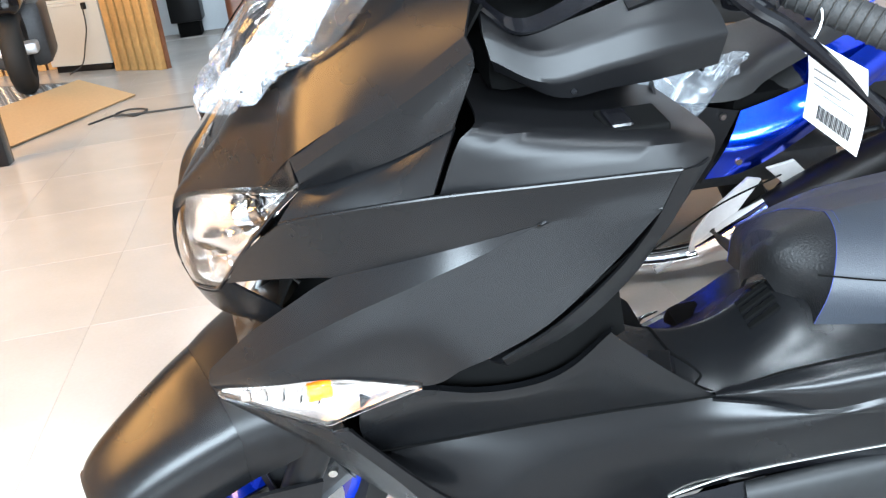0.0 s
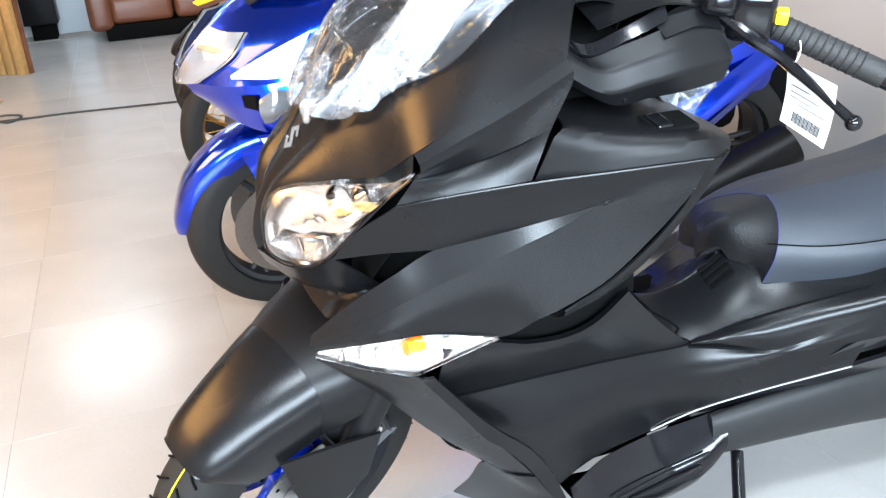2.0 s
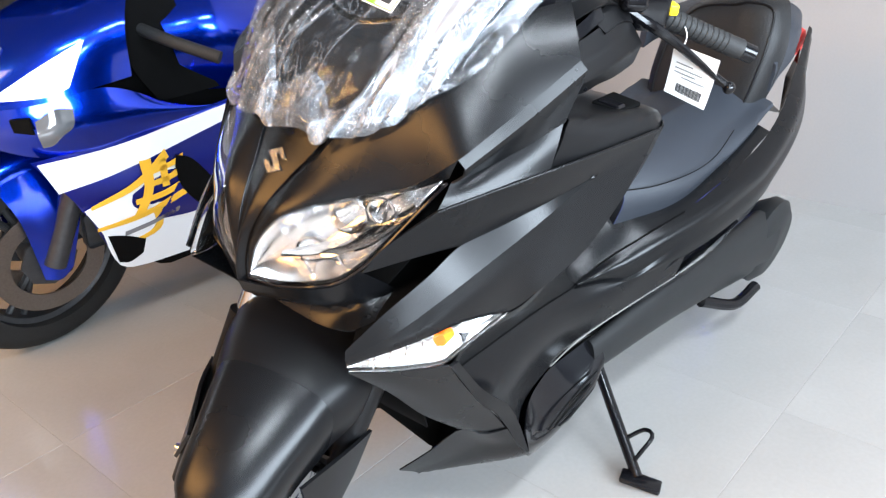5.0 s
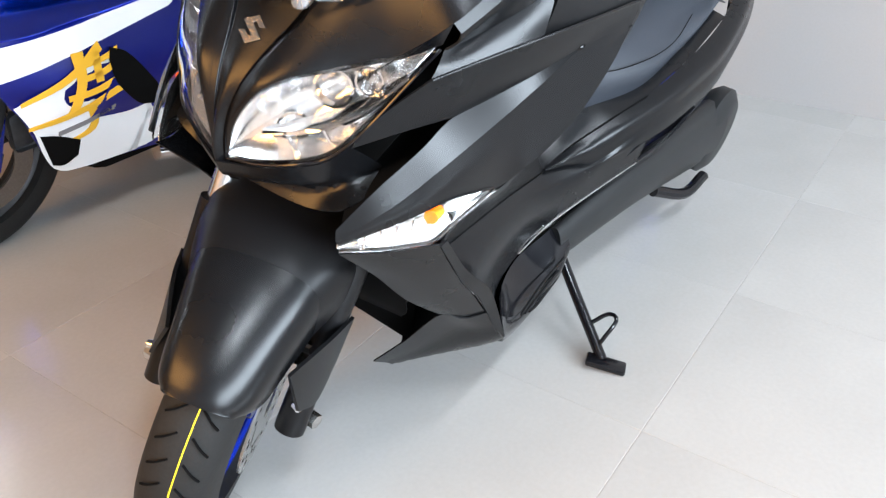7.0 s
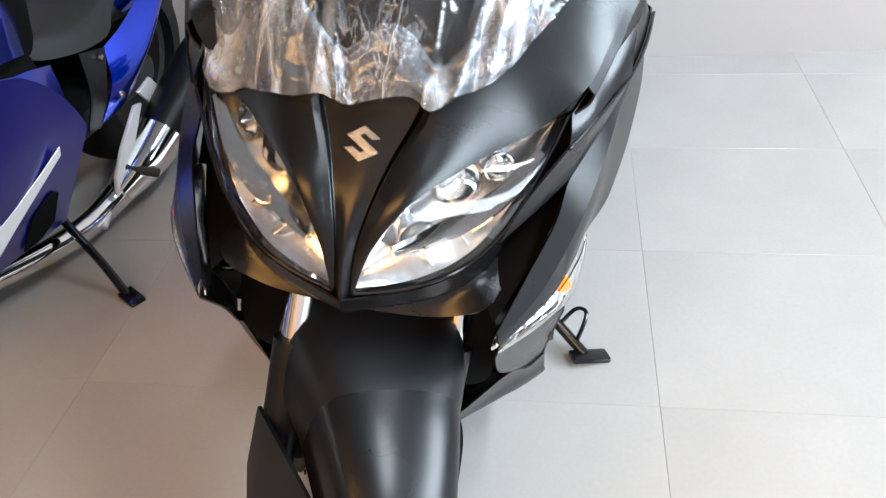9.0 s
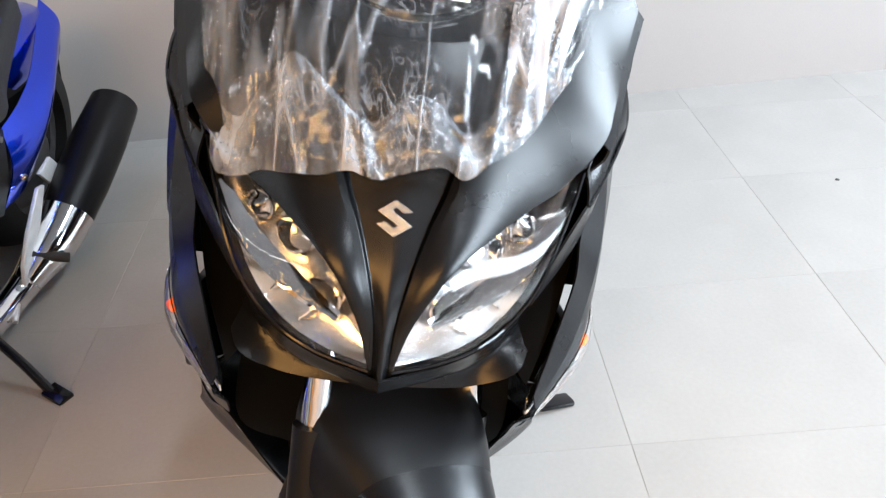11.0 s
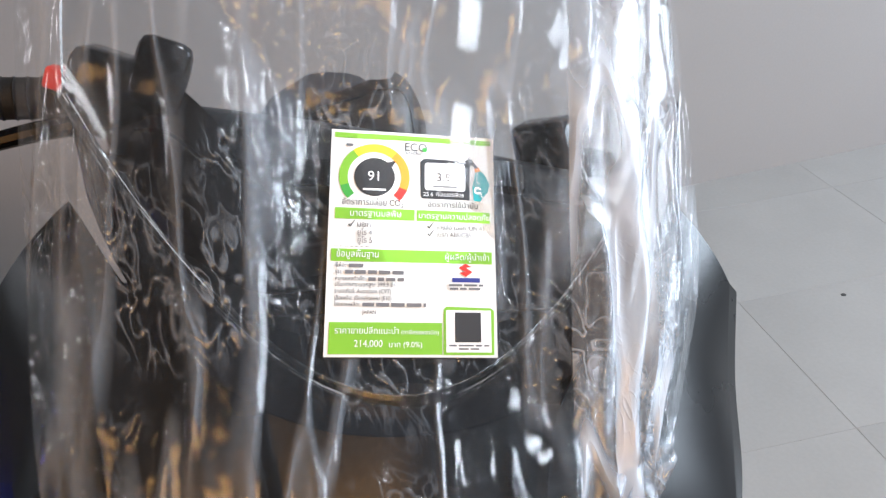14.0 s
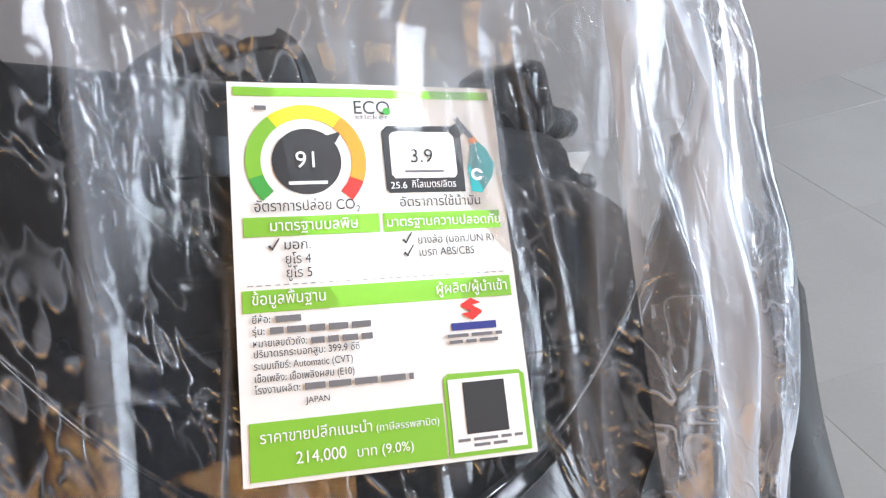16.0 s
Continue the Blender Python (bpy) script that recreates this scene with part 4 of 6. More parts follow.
for s in (-1, 1):
    bm = lathe([(-0.002, 0.085), (0.002, 0.085), (0.002, 0.13), (-0.002, 0.13)], (0, s * 0.068, 0), (0, 1, 0), 48)
    lathe([(-0.004, 0.03), (0.004, 0.03), (0.004, 0.087), (-0.004, 0.087)], (0, s * 0.066, 0), (0, 1, 0), 6, bm=bm)
    bm.transform(c)
    disc = part("brake_disc", smooth(bm), STEEL, scooter, "drilled steel brake disc")
    for k in range(24):
        a = 2 * math.pi * k / 24
        bm = lathe([(-0.0026, 0.0), (-0.0026, 0.0045), (0.0026, 0.0045), (0.0026, 0.0)], (math.cos(a) * (0.1 + 0.012 * (k % 2)), s * 0.068, math.sin(a) * (0.1 + 0.012 * (k % 2))), (0, 1, 0), 8)
        bm.transform(c)
        part("hole", bm, DARK, disc)
    cal = block(0.07, s * 0.055, 0.06, 0.16, s * 0.105, 0.13, 0.012, m=c @ pose(0, 0, 0, 0, -20, 0))
    cal_ob = part("brake_caliper", smooth(cal), ENGINE, scooter)
    for bx in (0.085, 0.145):
        part("bolt", smooth(lathe([(0, 0), (0, 0.009), (s * 0.01, 0.007), (s * 0.01, 0)], c @ pose(0, 0, 0, 0, -20, 0) @ Vector((bx, s * 0.105, 0.095)), (0, 1, 0), 8, closed=False)), STEEL, cal_ob)
    low = c @ Vector((-0.03, s * 0.118, -0.01))
    mid = c @ Vector((0.105, s * 0.118, 0.3))
    fork = part("fork_leg", smooth(tube([low, low.lerp(mid, 0.5), mid], [0.027, 0.026, 0.028], 14, 20)), TRIM, scooter, "black fork leg with chrome stanchion")
    part("stanchion", smooth(tube([mid, mid + (mid - low) * 0.55], 0.0185, 6, 20)), CHROME, fork, "chrome fork stanchion")
    part("axle_nut", smooth(lathe([(-0.02, 0), (-0.02, 0.014), (0.02, 0.014), (0.02, 0)], c @ Vector((0, s * 0.14, 0)), (0, 1, 0), 6, closed=False)), STEEL, fork)
    part("fork_bolt", smooth(lathe([(-0.006, 0), (-0.006, 0.009), (0.006, 0.007), (0.006, 0)], low.lerp(mid, 0.22) + Vector((-0.03, s * 0.016, 0)), (-0.4, s, 0), 12, closed=False)), CHROME, fork)
# front mudguard, an arch round the tyre that widens over the fork
def guard(profile):
    rows = []
    for deg, r, w in profile:
        row = []
        for f, drop in ((-1.0, 0.11), (-0.98, 0.06), (-0.84, 0.024), (-0.5, 0.006), (0, 0), (0.5, 0.006), (0.84, 0.024), (0.98, 0.06), (1.0, 0.11)):
            k = 0.35 if deg > 132 else 0.8 if deg > 128 else 1.0
            rr = r - drop * k
            row.append((rr * math.cos(radians(deg)), w * f, rr * math.sin(radians(deg))))
        rows.append([c @ Vector(p) for p in row])
    return rows


part("front_mudguard", smooth(skin(guard(((134, 0.3, 0.056), (131, 0.303, 0.072), (124, 0.305, 0.082), (112, 0.308, 0.09), (100, 0.318, 0.1), (92, 0.33, 0.106))), (-1, 0, 1), 36, 30, 0.003)), MATTE, scooter, "matte black front mudguard")
# upper end in duller plastic: shade under the chin put into the material
part("mudguard_rear", smooth(skin(guard(((97, 0.3195, 0.1015), (92, 0.3285, 0.1065), (84, 0.345, 0.12), (74, 0.372, 0.132), (66, 0.4, 0.134))), (-1, 0, 1), 36, 14, 0.003)), TRIM, scooter)
for s in (-1, 1):
    a = [c @ Vector(p) for p in ((-0.09, s * 0.1, 0.2), (0.0, s * 0.135, 0.21), (0.07, s * 0.152, 0.2))]
    b = [c @ Vector(p) for p in ((-0.07, s * 0.128, 0.1), (-0.01, s * 0.145, 0.06), (0.05, s * 0.15, 0.1))]
    part("mudguard_stay", smooth(skin([a, b], (0, s, 0), 12, 8, 0.006)), TRIM, scooter)
wheel((1.52, 0, 0.29), Matrix.Identity(4), 0.29, 0.15, 0.17, "rear_wheel", RIMBLUE, scooter)
# dark core behind the front wheel with radiator slats
core = [[(0.24, -0.13, 0.3), (0.22, 0, 0.3), (0.24, 0.13, 0.3)], [(0.14, -0.2, 0.45), (0.13, 0, 0.45), (0.14, 0.2, 0.45)], [(0.06, -0.17, 0.72), (0.12, 0, 0.72), (0.06, 0.17, 0.72)]]
part("radiator_shroud", smooth(skin(core, (-1, 0, 0), 14, 14)), DARK, scooter)
for s in (-1, 1):
    for k in range(9):
        part("radiator_slat", block(-0.045, -0.003, -0.003, 0.045, 0.003, 0.003, 0.001, m=pose(0.128 + 0.003 * k, s * 0.15, 0.55 - 0.014 * k, 0, 0, 90)), TRIM, scooter)
# side stand
stand = part("side_stand", smooth(tube([(0.745, -0.21, 0.21), (0.7, -0.3, 0.15), (0.638, -0.413, 0.086)], 0.0125, 10, 12)), GLOSSB, scooter, "black side stand, down")
part("foot", smooth(block(-0.045, -0.022, -0.006, 0.045, 0.022, 0.008, 0.005, m=pose(0.632, -0.425, 0.086, -10, 0, -70))), GLOSSB, stand)
part("loop", smooth(tube([(0.675, -0.345, 0.125), (0.7, -0.375, 0.16), (0.69, -0.4, 0.165), (0.66, -0.395, 0.13), (0.65, -0.388, 0.1)], 0.005, 20, 8)), GLOSSB, stand)
# ---- cockpit ----
# the bars are turned to the left: the right half is the left one mirrored and swung round
inner_l, outer_l = Vector((0.6, 0.215, 1.075)), Vector((0.715, 0.335, 1.022))
inner_r, outer_r = Vector((0.425, 0.245, 1.195)), Vector((0.395, 0.42, 1.2))
swing = Matrix.Translation(inner_r) @ (outer_l - inner_l).rotation_difference(outer_r - inner_r).to_matrix().to_4x4() @ Matrix.Translation(-inner_l)


def bars(name, bm, mat, parent, side, label=""):
    """Places a piece built for the right of the unturned bars."""
    if side < 0:
        bm.transform(Matrix.Diagonal((1, -1, 1, 1)))
        bmesh.ops.reverse_faces(bm, faces=bm.faces)
    else:
        bm.transform(swing)
    return part(name, bm, mat, parent, label)


for side, word in BOTH:
    top = [(0.31, 0.19, 1.09), (0.341, 0.21, 1.052), (0.396, 0.212, 1.062), (0.453, 0.214, 1.078), (0.52, 0.205, 1.095)]
    crease_a = [(0.305, 0.225, 1.065), (0.36, 0.232, 1.04), (0.42, 0.236, 1.047), (0.475, 0.236, 1.055), (0.545, 0.228, 1.052)]
    crease_b = [(0.31, 0.235, 1.04), (0.36, 0.245, 1.014), (0.42, 0.247, 1.02), (0.475, 0.247, 1.028), (0.55, 0.238, 1.036)]
    low = [(0.315, 0.225, 1.025), (0.375, 0.24, 0.994), (0.43, 0.24, 0.996), (0.48, 0.24, 0.998), (0.545, 0.232, 1.002)]
    under = [(0.35, 0.12, 1.0), (0.4, 0.13, 0.985), (0.45, 0.13, 0.985), (0.49, 0.14, 0.985), (0.53, 0.15, 0.988)]
    bm = bmesh.new()
    for upper, lower in ((top, crease_a), (crease_a, crease_b), (crease_b, low), (low, under)):
        sheet(bm, net([upper, lower], 30, 6), (0, 1, 0), 0)
    bmesh.ops.remove_doubles(bm, verts=bm.verts, dist=0.0005)
    bmesh.ops.solidify(bm, geom=bm.faces[:], thickness=0.004)
    cover = bars("handlebar_cover", smooth(bm, 50), TRIM, scooter, side)
    bars("top_plate", smooth(skin([[(0.445, 0.2, 1.085), (0.49, 0.195, 1.1), (0.53, 0.19, 1.11)], [(0.45, 0.226, 1.07), (0.5, 0.224, 1.08), (0.54, 0.22, 1.068)]], (0, 1, 1), 10, 6, 0.005)), TRIM, cover, side)
    bars("screw", smooth(lathe([(-0.002, 0), (-0.002, 0.004), (0.002, 0.003), (0.002, 0)], (0.39, 0.243, 1.0), (0, 1, 0), 12, closed=False)), GLOSSB, cover, side)
    bars("garnish", smooth(skin([[(0.3, 0.2, 1.1), (0.345, 0.2, 1.066), (0.4, 0.2, 1.08), (0.46, 0.2, 1.105)], [(0.31, 0.212, 1.085), (0.345, 0.214, 1.056), (0.4, 0.214, 1.068), (0.46, 0.212, 1.088)]], (0, 1, 0.5), 24, 6, 0.004)), GLOSSB, cover, side, "gloss black trim strip")
    bars("switch_box", smooth(block(-0.03, -0.03, -0.035, 0.03, 0.03, 0.035, 0.012, m=pose(0.585, 0.215, 1.085, 0, 0, -52)), 50), GLOSSB, scooter, side, "black handlebar switch box")
    bars("perch", smooth(block(-0.035, -0.022, -0.03, 0.035, 0.022, 0.03, 0.01, m=pose(0.545, 0.2, 1.11, 0, 20, -50)), 50), GLOSSB, scooter, side)
    bars("button", smooth(block(-0.013, -0.008, -0.009, 0.013, 0.008, 0.009, 0.003, m=pose(0.61, 0.245, 1.086, 0, 0, -52))), YELLOW if side < 0 else REDP, scooter, side, "yellow switch button" if side < 0 else "red switch button")
    grip = bars("grip", smooth(tube([inner_l, inner_l.lerp(outer_l, 0.5), outer_l], 0.0175, 14, 18)), GRIPR, scooter, side, "black ribbed rubber grip")
    for k in range(12):
        bars("ring", smooth(lathe([(-0.002, 0.0172), (0.0, 0.0188), (0.002, 0.0172)], inner_l.lerp(outer_l, 0.15 + 0.06 * k), outer_l - inner_l, 18, closed=False)), GRIPR, grip, side)
    bars("bar_end", smooth(tube([outer_l, outer_l + (outer_l - inner_l) * 0.14], 0.016, 4, 16)), GLOSSB, grip, side)
    lever = bars("brake_lever", smooth(tube([(0.545, 0.2, 1.085), (0.57, 0.245, 1.06), (0.6, 0.265, 1.04), (0.64, 0.315, 1.0), (0.663, 0.352, 0.974)], [0.011, 0.009, 0.008, 0.006, 0.007], 24, 10)), GLOSSB, scooter, side, "black brake lever")
    bars("knob", smooth(lathe([(0.011 * math.cos(a), 0.011 * math.sin(a)) for a in np.linspace(0, math.pi, 9)], (0.664, 0.354, 0.972), (1, 0, 0), 14, closed=False)), GLOSSB, lever, side)
dash = [[(0.24, -0.2, 1.09), (0.22, 0, 1.1), (0.24, 0.2, 1.09)], [(0.34, -0.19, 1.12), (0.33, 0, 1.15), (0.34, 0.19, 1.12)], [(0.42, -0.16, 1.09), (0.43, 0, 1.1), (0.42, 0.16, 1.09)], [(0.42, -0.12, 0.99), (0.43, 0, 0.98), (0.42, 0.12, 0.99)]]
part("dashboard", smooth(skin(dash, (0, 0, 1), 24, 24), 40), TRIM, scooter)
for s in (-1, 1):
    part("dial", smooth(lathe([(0, 0), (0, 0.045), (0.012, 0.05), (0.012, 0.056), (-0.01, 0.058)], (0.385, s * 0.075, 1.135), (0.5, 0, 0.85), 32, closed=False)), GLOSSB, scooter, "round instrument dial")
part("cockpit_inner", smooth(block(0.31, -0.2, 0.985, 0.44, 0.2, 1.06, 0.02)), DARK, scooter)
part("steering_cover", smooth(tube([(0.42, 0, 0.72), (0.45, 0, 0.9), (0.46, 0, 1.02)], [0.09, 0.1, 0.08], 10, 18), 40), TRIM, scooter)

middle = [[(0.37, -0.19, 1.08), (0.36, 0, 1.13), (0.36, 0.22, 1.17)], [(0.46, -0.21, 1.11), (0.45, 0, 1.16), (0.42, 0.23, 1.2)], [(0.55, -0.19, 1.07), (0.53, 0, 1.09), (0.47, 0.21, 1.15)], [(0.56, -0.17, 0.97), (0.54, 0, 0.97), (0.5, 0.19, 1.03)]]
part("handlebar_middle", smooth(skin(middle, (0, 0, 1), 20, 20), 40), TRIM, scooter)
# screen: clear sheet over the nose
def screen_point(u, v, lift=0.0):
    """u across from -1 to 1, v up from 0 at the foot of the screen."""
    rise = 0.08 + 0.92 * v
    half = 0.205 + 0.05 * math.sin(min(1.0, v * 1.3) * math.pi * 0.5) - 0.05 * max(0, v - 0.7)
    x = 0.075 + 0.32 * rise + 0.1 * u * u + 0.02 * v * v
    z = 1.02 + 0.37 * rise - 0.015 * u * u + 0.03 * v
    return np.array([x - lift * 0.74, u * half, z + lift * 0.66])


net_s = np.array([[screen_point(u, v) for v in np.linspace(0.1 + 0.4 * u * u, 1 - 0.12 * u ** 4, 18)] for u in np.linspace(-1, 1, 30)])
screen = part("windscreen", smooth(sheet(bmesh.new(), net_s, (-1, 0, 1), 0.004)), SCREEN, scooter, "clear windscreen")
screen.visible_shadow = False
edge = [screen_point(u, 0.1 + 0.4 * u * u, 0.004) for u in np.linspace(-1, 1, 21)]
part("screen_rim", smooth(tube(edge, 0.0045, 50, 8)), GLASS, screen, "clear rolled edge")
garnish = np.array([[screen_point(u, 0.11 + 0.4 * u * u, -0.008) * (1 - s) + np.array([0.115 + 0.06 * u * u + 0.16 * abs(u) ** 3, u * 0.235, 1.072 + 0.07 * u * u]) * s for s in np.linspace(0, 1, 6)] for u in np.linspace(-1, 1, 30)])
part("screen_garnish", smooth(sheet(bmesh.new(), garnish, (-1, 0, 1), 0.003)), GLOSSB, scooter)
# black strips along both sides of the screen
for side, word in BOTH:
    line = spline([(0.305, 0.202, 1.172), (0.25, 0.181, 1.145), (0.2, 0.157, 1.112), (0.155, 0.132, 1.072)], 16)
    grid = np.array([[p + np.array((-0.007 - 0.004 * (1 - s * s), s * 0.016 * min(1.0, 0.45 + 0.12 * k), 0.006 + 0.004 * (1 - s * s))) for s in (-1, -0.6, -0.1, 0.0, 0.1, 0.6, 1)] for k, p in enumerate(line)])
    grid[:, :, 1] *= side
    part("screen_side_strip", smooth(sheet(bmesh.new(), grid, (-1, 0, 1), 0.008)), GLOSSB, scooter)
# emblem on the nose: one bent chrome bar
n_up = pose(-0.0062, 0, 0.906, 0, -50, 0)
o = [(10, -32), (33, 0), (12, 32), (8, 16), (18, 2), (13, -6), (-14, 33), (-36, 0), (-14, -33), (-9, -16), (-19, -1), (-14, 7)]
part("emblem", slab([(u * 0.00062, -v * 0.00062) for u, v in o], 0.003, n_up, 0.0006), REFLECT, scooter, "chrome emblem")

# ---- plastic bag pulled over the screen ----
hem = [(0.082, 0.212, 0.903), (0.048, 0.172, 0.914), (0.022, 0.12, 0.936), (0.014, 0.062, 0.949), (0.004, 0.022, 0.938), (0.012, -0.012, 0.946), (0.018, -0.05, 0.957), (0.012, -0.075, 0.948), (0.034, -0.108, 0.967), (0.076, -0.148, 0.994), (0.122, -0.182, 1.038)]
bag1 = [(0.146, 0.238, 1.03), (0.118, 0.19, 1.045), (0.1, 0.13, 1.05), (0.087, 0.07, 1.05), (0.083, 0.025, 1.052), (0.083, -0.015, 1.052), (0.087, -0.055, 1.06), (0.092, -0.085, 1.062), (0.108, -0.125, 1.062), (0.135, -0.17, 1.065), (0.172, -0.212, 1.068)]
bag2 = [(0.245, 0.255, 1.14), (0.21, 0.2, 1.155), (0.178, 0.13, 1.155), (0.164, 0.07, 1.155), (0.16, 0.025, 1.157), (0.16, -0.015, 1.157), (0.166, -0.055, 1.155), (0.172, -0.09, 1.155), (0.182, -0.135, 1.158), (0.202, -0.19, 1.155), (0.236, -0.236, 1.14)]
bag3 = [(0.385, 0.275, 1.31), (0.335, 0.21, 1.32), (0.3, 0.135, 1.317), (0.288, 0.07, 1.315), (0.285, 0.025, 1.317), (0.286, -0.015, 1.316), (0.29, -0.06, 1.313), (0.298, -0.1, 1.31), (0.315, -0.15, 1.3), (0.338, -0.205, 1.288), (0.378, -0.252, 1.262)]
bag4 = [(0.53, 0.265, 1.46), (0.48, 0.21, 1.468), (0.445, 0.135, 1.474), (0.432, 0.07, 1.475), (0.43, 0.025, 1.475), (0.43, -0.015, 1.475), (0.434, -0.06, 1.472), (0.442, -0.1, 1.468), (0.46, -0.15, 1.458), (0.485, -0.2, 1.445), (0.52, -0.243, 1.42)]
NU, NV = 230, 170
bag = net([hem, bag1, bag2, bag3, bag4], NU, NV)
# long folds: where across the bag, half width, height, drift along it
FOLDS = ((0.04, 0.012, 0.004, 0.02), (0.1, 0.018, 0.005, 0.05), (0.24, 0.022, 0.006, 0.04), (0.4, 0.012, 0.006, -0.04), (0.58, 0.008, 0.004, 0.06), (0.66, 0.012, 0.007, 0.1), (0.75, 0.03, 0.02, 0.1), (0.82, 0.01, 0.009, 0.06), (0.88, 0.016, 0.014, 0.05), (0.94, 0.012, 0.011, 0.02), (0.98, 0.008, 0.007, 0.0))
for i in range(NU):
    for j in range(NV):
        u, v = i / (NU - 1), j / (NV - 1)
        soft = noise.noise(Vector((u * 3, v * 3, 9)))
        lift = 0.009 * soft
        for k, (u0, w, h, drift) in enumerate(FOLDS):
            c = u0 + (drift + 0.3 * (u0 - 0.5)) * (v - 0.3) + 0.018 * noise.noise(Vector((k * 3.1, v * 4, 1)))
            d = (u - c) / (w * (1 + 0.5 * noise.noise(Vector((k * 2.3, v * 5, 4)))))
            if abs(d) < 2.5:
                lift += h * (0.45 * math.exp(-d * d) + 0.6 * math.exp(-2.2 * abs(d))) * max(0.0, 0.55 + 1.5 * noise.noise(Vector((v * 4.5, k * 4.7, 2))))
        # flat crumple facets, strongest near the hem
        cell = noise.voronoi(Vector((u * 8 + 2 * soft + v * 3, v * 7 - u * 2, 1.5)))[0]
        lift += (0.0025 + 0.006 * max(0.0, 1 - v / 0.25)) * (cell[1] - cell[0])
        lift += 0.0007 * math.sin(u * 60 + 6 * noise.noise(Vector((u * 2, v * 3, 8)))) * max(0.0, 1 - v / 0.35)
        du, dv = (u - 0.56) / 0.23, (v - 0.475) / 0.16
        calm = min(1.0, max(0.0, du * du + dv * dv - 0.55) / 0.7)
        calm *= 0.15 + 0.85 * min(1.0, 14 * (1 - u), 14 * u)
        bag[i, j] += np.array([-0.6, 0, -0.7]) * 0.02 * noise.noise(Vector((u * 7, 0.5, 3))) * max(0.0, 1 - v / 0.15)
        bag[i, j] += np.array([-0.74, 0, 0.66]) * (0.006 + lift * calm) + np.array([0, 0.006, 0]) * soft * calm
# the bag lies flat behind the sticker
s_bl, s_x, s_y = np.array((0.148, 0.053, 1.112)), np.array((-0.001, -0.116, -0.004)), np.array((0.106, -0.008, 0.116))
s_w, s_h = np.linalg.norm(s_x), 0.156
s_x, s_y = s_x / s_w, s_y / np.linalg.norm(s_y)
s_n = np.cross(s_x, s_y)
away = bag - s_bl
a, b, c = away @ s_x, away @ s_y, away @ s_n
gap = np.maximum(np.maximum(-a, a - s_w), np.maximum(-b, b - s_h))
k = np.clip(1 - (gap - 0.002) / 0.1, 0, 1)
k = k * k * (3 - 2 * k)
bag += ((-0.002 - c) * k)[:, :, None] * s_n
# the hem is turned back on itself: a second, looser layer low down
fold = bag[:, :58].copy()
for i in range(NU):
    reach = 0.32 + 0.3 * noise.noise(Vector((i / NU * 6, 2.5, 11)))
    for j in range(58):
        at = j * reach
        fold[i, j] = bag[i, int(at)] * (1 - at % 1) + bag[i, int(at) + 1] * (at % 1)
for i in range(NU):
    for j in range(58):
        u, v = i / (NU - 1), j / 57
        puff = 0.008 + 0.012 * noise.noise(Vector((u * 6 + 3, v * 2.2, 20))) + 0.004 * noise.noise(Vector((u * 17, v * 5, 31)))
        fold[i, j] += np.array([-0.74, 0, 0.66]) * max(0.001, puff) * min(1.0, 6 * v + 0.15) * min(1.0, 6 * (1 - v)) + np.array([0, 0.01, 0]) * noise.noise(Vector((u * 5, v * 3, 40)))
plastic = thing("plastic_bag", scooter.matrix_world.copy(), "crumpled clear plastic bag pulled over the windscreen", "plastic bag")
part("film", smooth(sheet(bmesh.new(), bag, (-1, 0, 1), 0), 80), FILM, plastic)
part("folded_hem", smooth(sheet(bmesh.new(), fold, (-1, 0, 1), 0), 80), HEMFILM, plastic, "doubled hem of the bag")
# spare width gathered into loose pleats along one side
u0, u1 = int(NU * 0.74), int(NU * 0.93)
pleats = bag[u0:u1, 4:].copy()
for i in range(u1 - u0):
    for j in range(NV - 4):
        a, b = i / (u1 - u0 - 1), j / (NV - 5)
        across = a + 0.12 * noise.noise(Vector((b * 3, 1.7, 6))) + 0.2 * (b - 0.5)
        puff = 0.007 + 0.007 * math.sin(across * 17 + 2 * noise.noise(Vector((a * 2, b * 4, 12)))) + 0.006 * noise.noise(Vector((a * 5, b * 7, 15)))
        pleats[i, j] += np.array((-0.6, -0.45, 0.5)) * max(0.001, puff) * min(1.0, 6 * a, 6 * (1 - a))
part("gathered_pleats", smooth(sheet(bmesh.new(), pleats, (-1, 0, 1), 0), 80), PLEATFILM, plastic, "gathered pleats of film")

# loose flap of film that hangs from under the left handlebar cover
flap = np.array([[Vector((0.5 + 0.13 * a + 0.012 * b, -0.115 + 0.02 * math.sin(5 * a + 3 * b) + 0.01 * noise.noise(Vector((a * 6, b * 5, 3))), 0.968 - b * (0.092 - 0.05 * a) + 0.004 * math.sin(9 * a))) for b in np.linspace(0, 1, 14)] for a in np.linspace(0, 1, 24)])
wrap = thing("plastic_wrap", scooter.matrix_world.copy(), "small loose flap of milky plastic film under the handlebar", "plastic film")
part("film", smooth(sheet(bmesh.new(), flap, (0, -1, 0), 0), 80), HEMFILM, wrap)

